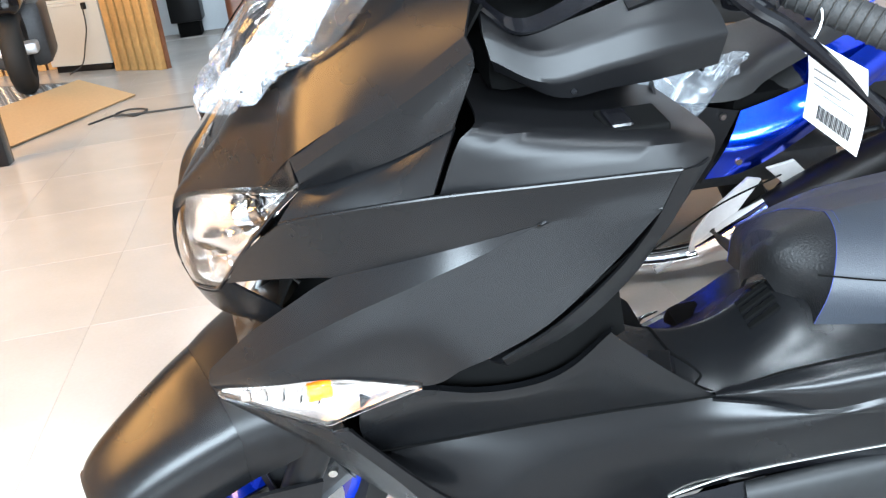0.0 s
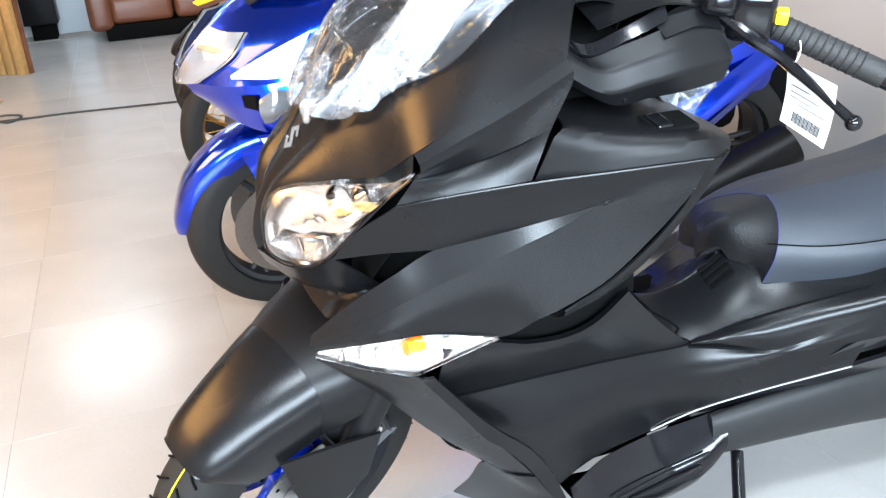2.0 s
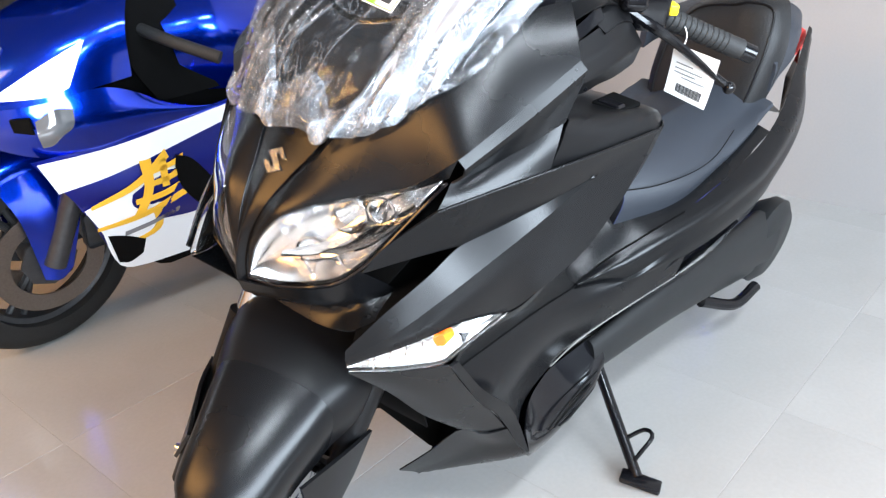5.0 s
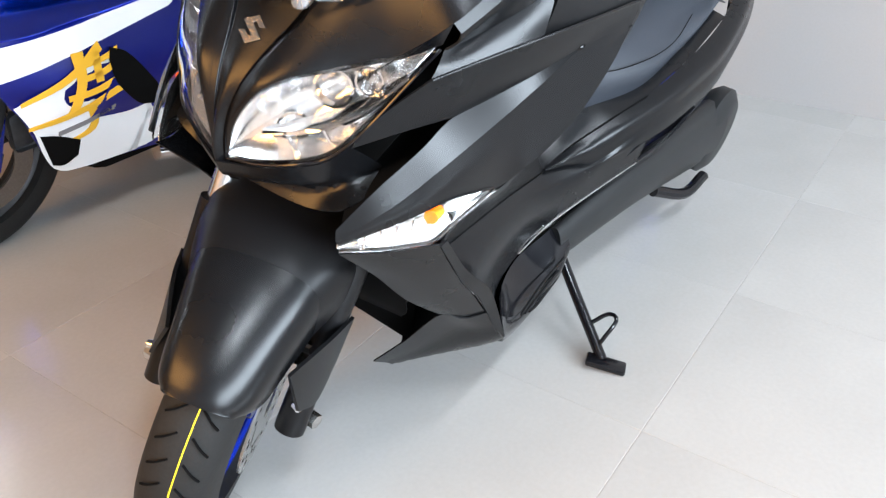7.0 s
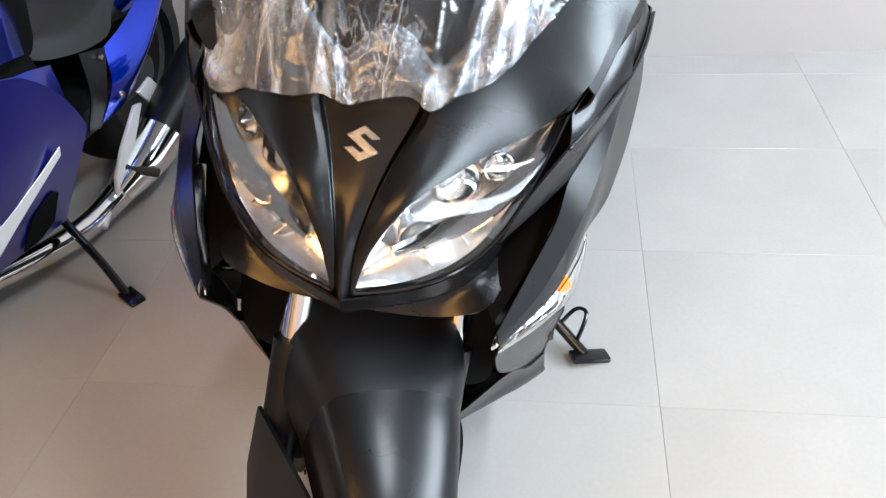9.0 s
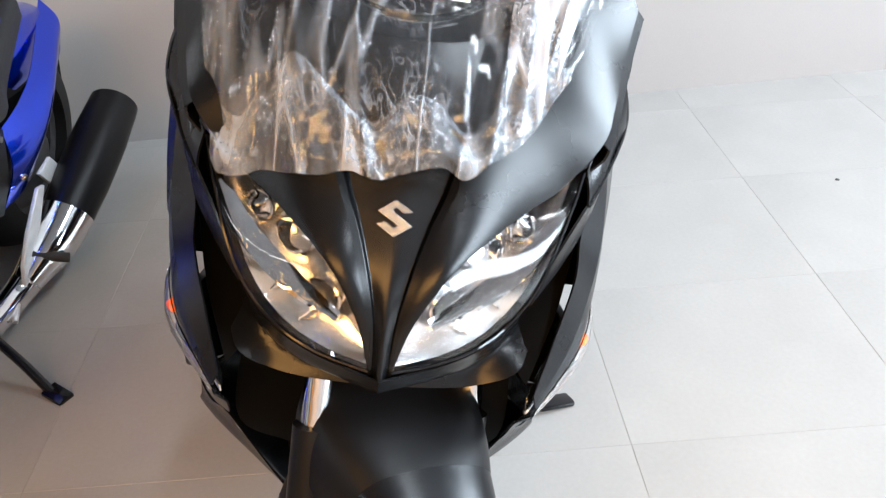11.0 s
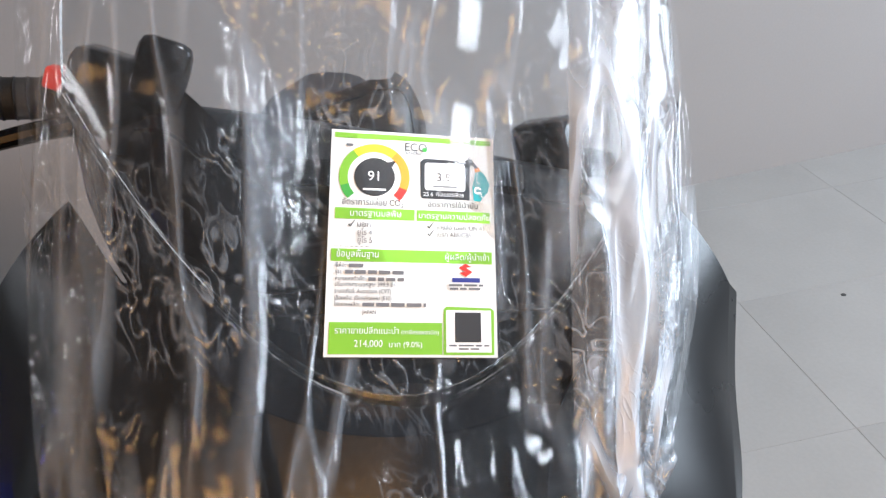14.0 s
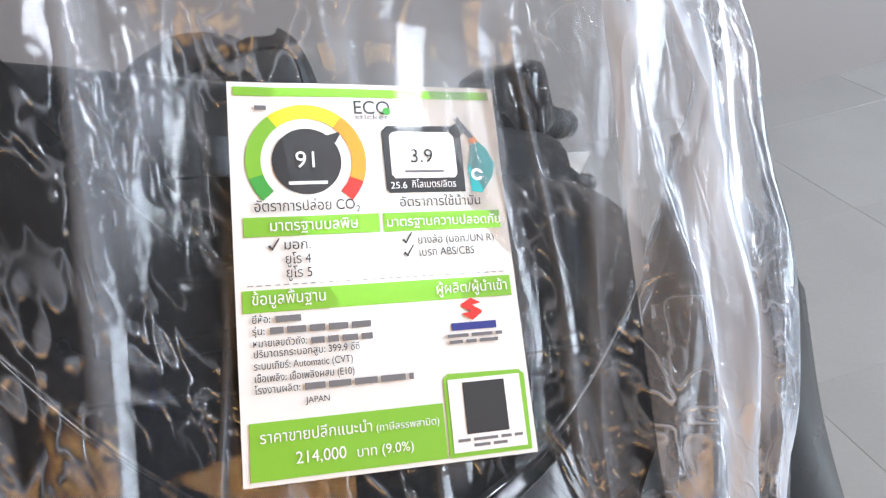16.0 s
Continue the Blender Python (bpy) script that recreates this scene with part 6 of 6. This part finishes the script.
    flank(sport, "grey_lettering", [(0.33, 0.44), (0.4, 0.455), (0.48, 0.475)], [(0.33, 0.425), (0.4, 0.44), (0.48, 0.46)], INK, 0.01, s, nu=10, nv=3, thick=0.001)
    # tail
    panel(sport, "tail_panel", [[(x, y * s, z) for x, y, z in r] for r in (
        [(1.35, 0.165, 0.535), (1.45, 0.17, 0.565), (1.6, 0.15, 0.61), (1.86, 0.08, 0.72)],
        [(1.3, 0.205, 0.45), (1.42, 0.222, 0.47), (1.58, 0.21, 0.545), (1.84, 0.14, 0.67)],
        [(1.25, 0.19, 0.352), (1.36, 0.2, 0.365), (1.52, 0.195, 0.44), (1.78, 0.16, 0.6)])], (0, s, 0.2), BLUE, 26, 12)
    panel(sport, "tail_brace", [[(x, y * s, z) for x, y, z in r] for r in ([(1.2, 0.185, 0.58), (1.34, 0.175, 0.54)], [(1.2, 0.2, 0.47), (1.28, 0.2, 0.44)], [(1.18, 0.19, 0.36), (1.24, 0.19, 0.34)])], (0, s, 0), TRIM, 8, 12)
    part("brace_bolt", smooth(lathe([(-0.004, 0), (-0.004, 0.01), (0.004, 0.008), (0.004, 0)], (1.29, s * 0.19, 0.535), (0, s, 0), 12, closed=False)), STEEL, sport)
    part("tail_bolt", smooth(lathe([(-0.004, 0), (-0.004, 0.011), (0.004, 0.009), (0.004, 0)], (1.335, s * 0.213, 0.405), (0, s, 0), 12, closed=False)), STEEL, sport)
    panel(sport, "tank_side", [[(x, y * s, z) for x, y, z in r] for r in (
        [(0.55, 0.1, 0.98), (0.7, 0.14, 1.0), (0.9, 0.13, 0.93), (1.02, 0.09, 0.82)],
        [(0.55, 0.2, 0.9), (0.7, 0.24, 0.9), (0.9, 0.2, 0.83), (1.04, 0.14, 0.74)],
        [(0.6, 0.2, 0.74), (0.75, 0.22, 0.72), (0.92, 0.19, 0.68), (1.05, 0.15, 0.64)])], (0, s, 0.3), BLUE, 22, 14)
    panel(sport, "side_cover", [[(x, y * s, z) for x, y, z in r] for r in (
        [(0.82, 0.2, 0.66), (0.95, 0.2, 0.64), (1.08, 0.18, 0.6)], [(0.84, 0.22, 0.54), (0.97, 0.22, 0.52), (1.1, 0.19, 0.5)], [(0.87, 0.2, 0.42), (0.98, 0.2, 0.42), (1.1, 0.18, 0.44)])], (0, s, 0), BLUE, 14, 12)
    # silencer and header
    pipe = part("exhaust_pipe", smooth(tube([(0.7, s * 0.12, 0.16), (1.0, s * 0.18, 0.11), (1.2, s * 0.2, 0.11), (1.34, s * 0.235, 0.17)], [0.03, 0.034, 0.038, 0.045], 24, 18)), CHROME, sport, "polished exhaust pipe")
    part("heat_shield", smooth(tube([(1.24, s * 0.215, 0.13), (1.36, s * 0.255, 0.2), (1.43, s * 0.27, 0.245)], [0.042, 0.064, 0.074], 10, 20)), CHROME, pipe)
    part("silencer", smooth(tube([(1.4, s * 0.265, 0.225), (1.5, s * 0.275, 0.28), (1.78, s * 0.29, 0.41), (1.81, s * 0.291, 0.425)], [0.07, 0.078, 0.08, 0.072], 20, 24), 40), TRIM, sport, "black silencer")
    part("foot_bracket", slab([(1.2, 0.12), (1.27, 0.14), (1.3, 0.2), (1.4, 0.35), (1.36, 0.36), (1.26, 0.27), (1.21, 0.2)], 0.012, pose(0, s * 0.22, 0, 90, 0, 0), 0.003), SILVER, sport, "silver foot peg bracket")
    part("foot_peg", smooth(tube([(1.27, s * 0.22, 0.2), (1.29, s * 0.32, 0.19)], 0.014, 5, 12)), GRIPR, sport)
    part("pillion_bracket", slab([(1.42, 0.37), (1.5, 0.385), (1.58, 0.3), (1.7, 0.335), (1.73, 0.32), (1.6, 0.245), (1.53, 0.26)], 0.012, pose(0, s * 0.2, 0, 90, 0, 0), 0.003), SILVER, sport, "silver pillion bracket")
    part("pillion_peg", smooth(tube([(1.62, s * 0.2, 0.28), (1.66, s * 0.31, 0.29)], 0.013, 5, 12)), GRIPR, sport)
    part("clip_on", smooth(tube([(0.47, s * 0.11, 0.93), (0.52, s * 0.25, 0.91), (0.6, s * 0.36, 0.88)], 0.016, 10, 14)), GRIPR, sport)
part("nose_strip", smooth(skin([[(0.0, -0.03, 0.845), (0.09, -0.045, 0.925), (0.18, -0.075, 0.99)], [(-0.005, 0, 0.85), (0.085, 0, 0.935), (0.175, 0, 1.0)], [(0.0, 0.03, 0.845), (0.09, 0.045, 0.925), (0.18, 0.075, 0.99)]], (-1, 0, 1), 14, 10)), BLUE, sport)
part("chin", smooth(skin([[(0.03, -0.08, 0.735), (-0.02, 0, 0.77), (0.03, 0.08, 0.735)], [(-0.01, -0.05, 0.82), (-0.03, 0, 0.82), (-0.01, 0.05, 0.82)]], (-1, 0, 0), 14, 8)), BLUE, sport)
part("smoked_screen", smooth(skin([[(0.18, -0.1, 0.99), (0.16, 0, 1.0), (0.18, 0.1, 0.99)], [(0.3, -0.17, 1.07), (0.27, 0, 1.13), (0.3, 0.17, 1.07)], [(0.48, -0.18, 1.14), (0.46, 0, 1.21), (0.48, 0.18, 1.14)]], (-1, 0, 1), 16, 16)), SMOKE, sport, "smoked windscreen")
part("engine", smooth(block(0.45, -0.19, 0.2, 1.05, 0.19, 0.66, 0.05)), DARK, sport)
part("frame", smooth(block(0.3, -0.16, 0.6, 1.1, 0.16, 0.92, 0.05)), DARK, sport)
part("tank_top", smooth(skin([[(0.5, -0.12, 0.98), (0.5, 0, 1.0), (0.5, 0.12, 0.98)], [(0.68, -0.15, 1.0), (0.68, 0, 1.04), (0.68, 0.15, 1.0)], [(0.88, -0.14, 0.94), (0.88, 0, 0.98), (0.88, 0.14, 0.94)], [(1.03, -0.09, 0.82), (1.03, 0, 0.84), (1.03, 0.09, 0.82)]], (0, 0, 1), 18, 14)), BLUE, sport)
rows = [[(x, -w, z - 0.07), (x, -w * 0.8, z - 0.01), (x, 0, z), (x, w * 0.8, z - 0.01), (x, w, z - 0.07)] for x, z, w in ((0.98, 0.75, 0.12), (1.05, 0.69, 0.16), (1.2, 0.66, 0.195), (1.34, 0.655, 0.195), (1.43, 0.69, 0.16), (1.72, 0.78, 0.09))]
part("seat", smooth(skin(rows, (0, 0, 1), 24, 20, 0.02)), SEATB, sport, "black vinyl seat")
part("swing_arm", smooth(block(1.05, -0.14, 0.28, 1.68, 0.14, 0.38, 0.03)), ENGINE, sport)
part("rear_hugger", smooth(block(1.35, -0.1, 0.4, 1.75, 0.1, 0.56, 0.05)), DARK, sport)
part("tail_unit", smooth(block(1.55, -0.11, 0.52, 1.86, 0.11, 0.72, 0.05)), BLUE, sport)
part("plate_holder", smooth(block(1.86, -0.08, 0.42, 1.95, 0.08, 0.66, 0.01)), DARK, sport)
for s in (-1, 1):
    part("rear_grab", smooth(tube([(1.55, s * 0.1, 0.75), (1.5, s * 0.12, 0.85), (1.62, s * 0.11, 0.89), (1.74, s * 0.07, 0.82)], 0.012, 20, 10)), BLUE, sport, "blue grab rail")
st = part("side_stand", smooth(tube([(1.0, -0.17, 0.2), (0.93, -0.32, 0.13), (0.88, -0.42, 0.07)], 0.012, 10, 12)), GLOSSB, sport, "black side stand, down")
part("foot", smooth(block(-0.04, -0.022, -0.006, 0.03, 0.022, 0.008, 0.005, m=pose(0.876, -0.43, 0.074, -10, 0, 60))), GLOSSB, st)
part("stand_lever", smooth(tube([(1.17, -0.22, 0.12), (1.1, -0.24, 0.1)], 0.008, 4, 8)), ALLOY, sport)


def adventure_bike(m, paint, label):
    """Tall motorcycle with wire wheels, a beak and a high body."""
    bike = thing("adventure_motorcycle", m, label, "motorcycle", "motorcycles in a row")
    fa, ra = (0.12, 0.345), (1.68, 0.33)
    wheel((fa[0], 0, fa[1]), Matrix.Rotation(radians(10), 4, "Z"), 0.345, 0.11, 0.27, "front_wheel", GOLD, bike, 18, True)
    wheel((ra[0], 0, ra[1]), Matrix.Identity(4), 0.33, 0.15, 0.235, "rear_wheel", GOLD, bike, 16, True)
    for s in (-1, 1):
        disc(bike, fa[0], fa[1], s * 0.075, 0.155)
    fork_pair(bike, fa, (0.46, 1.1), 0.1, 0.024, GOLD, "gold fork tube")
    arch(bike, fa, ((150, 0.37, 0.05), (140, 0.375, 0.07), (115, 0.375, 0.075), (90, 0.38, 0.078), (60, 0.39, 0.075)), TRIM, "front_mudguard")
    part("beak", smooth(skin([[(-0.03, -0.03, 0.76), (0.12, -0.1, 0.82), (0.3, -0.15, 0.89)], [(-0.05, 0, 0.77), (0.12, 0, 0.85), (0.3, 0, 0.95)], [(-0.03, 0.03, 0.76), (0.12, 0.1, 0.82), (0.3, 0.15, 0.89)]], (-0.3, 0, 1), 18, 12, 0.006)), paint, bike)
    part("headlamp", smooth(skin([[(0.18, -0.1, 0.88), (0.14, 0, 0.89), (0.18, 0.1, 0.88)], [(0.24, -0.09, 1.0), (0.21, 0, 1.01), (0.24, 0.09, 1.0)]], (-1, 0, 0.2), 14, 8, 0.01)), ALLOY, bike, "pale glass headlamp")
    for s in (-1, 1):
        part("shroud", smooth(skin([[(0.2, s * 0.13, 1.12), (0.4, s * 0.2, 1.12), (0.62, s * 0.24, 1.08)], [(0.22, s * 0.14, 1.0), (0.42, s * 0.24, 0.98), (0.66, s * 0.27, 0.94)], [(0.32, s * 0.16, 0.9), (0.46, s * 0.22, 0.82), (0.62, s * 0.22, 0.76)]], (0, s, 0), 18, 14)), paint, bike)
        part("hand_guard", smooth(skin([[(0.42, s * 0.26, 1.12), (0.4, s * 0.36, 1.12), (0.46, s * 0.42, 1.11)], [(0.42, s * 0.26, 1.04), (0.39, s * 0.36, 1.03), (0.46, s * 0.42, 1.04)]], (-1, 0, 0), 10, 6)), TRIM, bike)
        part("bar", smooth(tube([(0.5, 0, 1.14), (0.52, s * 0.2, 1.12), (0.6, s * 0.42, 1.08)], 0.014, 14, 12)), GRIPR, bike)
        part("crash_bar", smooth(tube([(0.5, s * 0.12, 0.8), (0.48, s * 0.26, 0.66), (0.56, s * 0.24, 0.42), (0.72, s * 0.12, 0.34)], 0.012, 22, 10)), GLOSSB, bike)
    part("screen", smooth(skin([[(0.2, -0.13, 1.14), (0.18, 0, 1.15), (0.2, 0.13, 1.14)], [(0.36, -0.15, 1.34), (0.33, 0, 1.36), (0.36, 0.15, 1.34)]], (-1, 0, 0.3), 14, 8)), SMOKE, bike)
    part("engine", smooth(block(0.5, -0.2, 0.26, 1.1, 0.2, 0.72, 0.06)), ENGINE, bike)
    part("tank", smooth(block(0.5, -0.17, 0.72, 1.0, 0.17, 1.08, 0.09, segs=4)), paint, bike)
    part("seat", smooth(block(0.98, -0.15, 0.74, 1.75, 0.15, 0.88, 0.05, segs=3)), SEATB, bike)
    part("swing_arm", smooth(block(1.05, -0.13, 0.3, 1.68, 0.13, 0.38, 0.03)), ENGINE, bike)
    part("silencer", smooth(tube([(1.2, 0.2, 0.36), (1.4, 0.22, 0.45), (1.85, 0.23, 0.62)], [0.04, 0.06, 0.06], 14, 18)), STEEL, bike)
    stand = part("side_stand", smooth(tube([(0.85, -0.15, 0.3), (0.92, -0.3, 0.06)], 0.012, 6, 10)), GLOSSB, bike)
    return bike


adventure_bike(pose(0.15, 2.42, 0, 9, 0, -4), BLUE, "blue adventure motorcycle with wire-spoked wheels")
adventure_bike(pose(0.2, 3.52, 0, 9, 0, -4), YELLOW, "black and yellow adventure motorcycle with wire-spoked wheels")

# ---- far end of the showroom ----
platform = thing("display_platform", pose(-2.57, 2.51, 0, 0, 0, 64.8), "low display platform topped with bright checker plate", "platform")
# its own x runs along the front edge, y back over the deck
part("deck", block(0.0, 0.31, 0.0, 3.22, 3.2, 0.17), CHECKER, platform)
part("skirt_board", slab([(0, 0), (3.4, 0), (3.22, 0.36), (0, 0.36)], 0.014, pose(0, 0, 0.005, 28, 0, 0), 0.003), BOARD, platform, "tan laminate ramp board")
bm = bmesh.new()
for i in range(63):
    for j in range(26):
        x, y = 0.05 + i * 0.05, 0.34 + j * 0.05
        a = 45 if (i + j) % 2 else -45
        d = Vector((math.cos(radians(a)), math.sin(radians(a)), 0)) * 0.018
        w = Vector((-d.y, d.x, 0)) * 0.28
        c0 = Vector((x, y, 0.1705))
        vs = [bm.verts.new(c0 + p) for p in (-d, w, d, -w)]
        tops = [bm.verts.new(c0 + p * 0.6 + Vector((0, 0, 0.004))) for p in (-d, w, d, -w)]
        bm.faces.new(tops)
        for k in range(4):
            bm.faces.new((vs[k], vs[(k + 1) % 4], tops[(k + 1) % 4], tops[k]))
tagged(part("tread_bumps", bm, BUMPS, platform), kind="stuff")

post = part("black_post", smooth(block(-1.68, 3.92, 0, -1.57, 4.03, 1.6, 0.006)), GLOSSB)
tagged(post, "black square metal post standing on the tiles", "post")

dark_bike = thing("dark_motorcycle", pose(-1.76, 5.3, 0.171, 0, 0, 100), "black motorcycle parked on the display platform", "motorcycle")
wheel((0, 0, 0.3), Matrix.Identity(4), 0.3, 0.15, 0.2, "wheel", ENGINE, dark_bike, 5)
part("tail", smooth(block(-0.3, -0.12, 0.55, 0.7, 0.12, 0.85, 0.06, segs=4)), GLOSSB, dark_bike)
part("engine", smooth(block(0.2, -0.2, 0.15, 0.9, 0.2, 0.6, 0.06)), ENGINE, dark_bike)
part("swing_arm", smooth(block(0.0, -0.13, 0.26, 0.6, 0.13, 0.34, 0.02)), ALLOY, dark_bike)

cooler = thing("air_cooler", pose(-1.72, 7.5, 0, 0, 0, -23), "off-white floor-standing air cooler with louvres and a cable", "air cooler")
part("body", smooth(block(-0.34, -0.25, 0.06, 0.3, 0.25, 1.3, 0.015)), CABINET, cooler)
part("base", smooth(block(-0.31, -0.22, 0.0, 0.27, 0.22, 0.058, 0.01)), TRIM, cooler)
grille = part("grille_frame", block(-0.27, -0.257, 0.59, 0.1, -0.2505, 1.2, 0.004), CABINET, cooler)
for k in range(16):
    part("louvre", block(-0.25, -0.008, -0.012, 0.08, 0.008, 0.0, 0.002, m=pose(0, -0.258, 0.63 + 0.034 * k, 30, 0, 0)), TRIM if k % 2 else CABINET, grille)
side_grille = part("side_grille", block(0.3005, -0.2, 0.62, 0.306, 0.2, 1.2, 0.002), CABINET, cooler)
for k in range(14):
    part("louvre", block(-0.008, -0.18, -0.012, 0.008, 0.18, 0.0, 0.002, m=pose(0.308, 0, 0.63 + 0.038 * k, 0, -30, 0)), TRIM, side_grille)
for z in (0.72, 0.58):
    part("socket", smooth(block(0.15, -0.285, z - 0.03, 0.19, -0.2505, z + 0.03, 0.008)), TRIM, cooler)
part("cable", smooth(tube([(0.17, -0.285, 0.58), (0.16, -0.29, 0.4), (0.1, -0.285, 0.25), (0.03, -0.3, 0.08), (-0.05, -0.4, 0.012)], 0.006, 30, 8)), CABLE, cooler)


def slat_screen(m, n):
    screen_ = thing("slat_screen", m, "honey-coloured wooden slat screen standing on the floor", "screen", "wooden slat screens")
    part("backing", block(0, 0.03, 0, n * 0.1, 0.07, 2.6), WOODD, screen_)
    me = None
    for k in range(n):
        ob = part("slat", smooth(block(0.008, -0.03, 0, 0.084, 0.03, 2.6, 0.004)), WOOD, screen_) if me is None else new("slat", me)
        me = ob.data
        ob.parent = screen_
        ob.location.x = k * 0.1


slat_screen(pose(-1.5, 7.1, 0, 0, 0, -38), 6)
slat_screen(pose(-2.75, 7.75, 0, 0, 0, 0), 7)
slat_screen(pose(-5.6, 4.2, 0, 0, 0, 60), 16)

speaker = thing("speaker", pose(-0.98, 9.05, 0), "tall black loudspeaker standing by the grey wall", "loudspeaker")
part("cabinet", smooth(block(-0.2, -0.2, 0.16, 0.14, 0.2, 1.5, 0.012)), TRIM, speaker)
part("plinth", smooth(block(-0.14, -0.16, 0, 0.1, 0.16, 0.158, 0.006)), DARK, speaker)

sofa = thing("sofa", pose(0.62, 8.55, 0), "brown leather sofa with a black base by the wall", "sofa")
part("base", smooth(block(-1.0, -0.4, 0.0, 1.0, 0.4, 0.16, 0.02)), DARK, sofa)
for k in (-0.62, 0.0, 0.62):
    part("seat_cushion", smooth(block(k - 0.3, -0.42, 0.16, k + 0.3, 0.3, 0.42, 0.06, segs=4)), LEATHER, sofa)
    part("back_cushion", smooth(block(k - 0.3, 0.18, 0.42, k + 0.3, 0.42, 0.82, 0.08, segs=4)), LEATHER, sofa)
for s in (-1, 1):
    part("armrest", smooth(block(s * 1.02 - 0.12, -0.42, 0.1, s * 1.02 + 0.12, 0.42, 0.6, 0.07, segs=4)), LEATHER, sofa)

cord = part("floor_cable", smooth(tube([(-1.3, 4.75, 0.006), (-1.15, 4.95, 0.006), (-1.02, 4.82, 0.006), (-0.95, 4.95, 0.012), (-1.08, 5.02, 0.016), (-1.16, 4.9, 0.012), (-0.98, 4.86, 0.01), (-0.6, 4.85, 0.006), (0.2, 4.72, 0.006), (1.2, 4.7, 0.006), (2.3, 4.9, 0.006)], 0.007, 140, 8)), CABLE)
tagged(cord, "black cable lying loosely looped on the floor", "cable")


# ---- floor tiles ----
TX, TY = 0.578, 0.655
mesh = None
count = 0
rest = bmesh.new()
for i in range(-13, 5):
    for j in range(-9, 14):
        x, y = 0.484 + TX * i, -0.443 + TY * j
        if x > X1 or x + TX < X0 or y + TY < Y0 or y > Y1:
            continue
        near = -4 < i < 4 and -4 < j < 9
        if near:
            if mesh is None:
                first = part("tile", block(0.0008, 0.0008, -0.01, TX - 0.0008, TY - 0.0008, 0.0, 0.0006, segs=1), TILE, floor)
                mesh = first.data
                ob = first
            else:
                ob = new("tile", mesh)
                ob.parent = floor
            ob.location = (x, y, 0)
        else:
            block(x + 0.0012, y + 0.0012, -0.01, x + TX - 0.0012, y + TY - 0.0012, 0.0, bm=rest)
tagged(part("far_tiles", rest, TILE, floor), kind="stuff")
# a crumb of dirt on the tiles
for x, y, r in ((1.577, -1.391, 0.008),):
    speck = part("speck_of_dirt", smooth(lathe([(0, r), (0.002, r * 0.7), (0.0025, 0)], (x, y, 0.0002), (0, 0, 1), 9, closed=False)), CABLE)
    tagged(speck, "small dark speck of dirt on the tiles", "dirt")
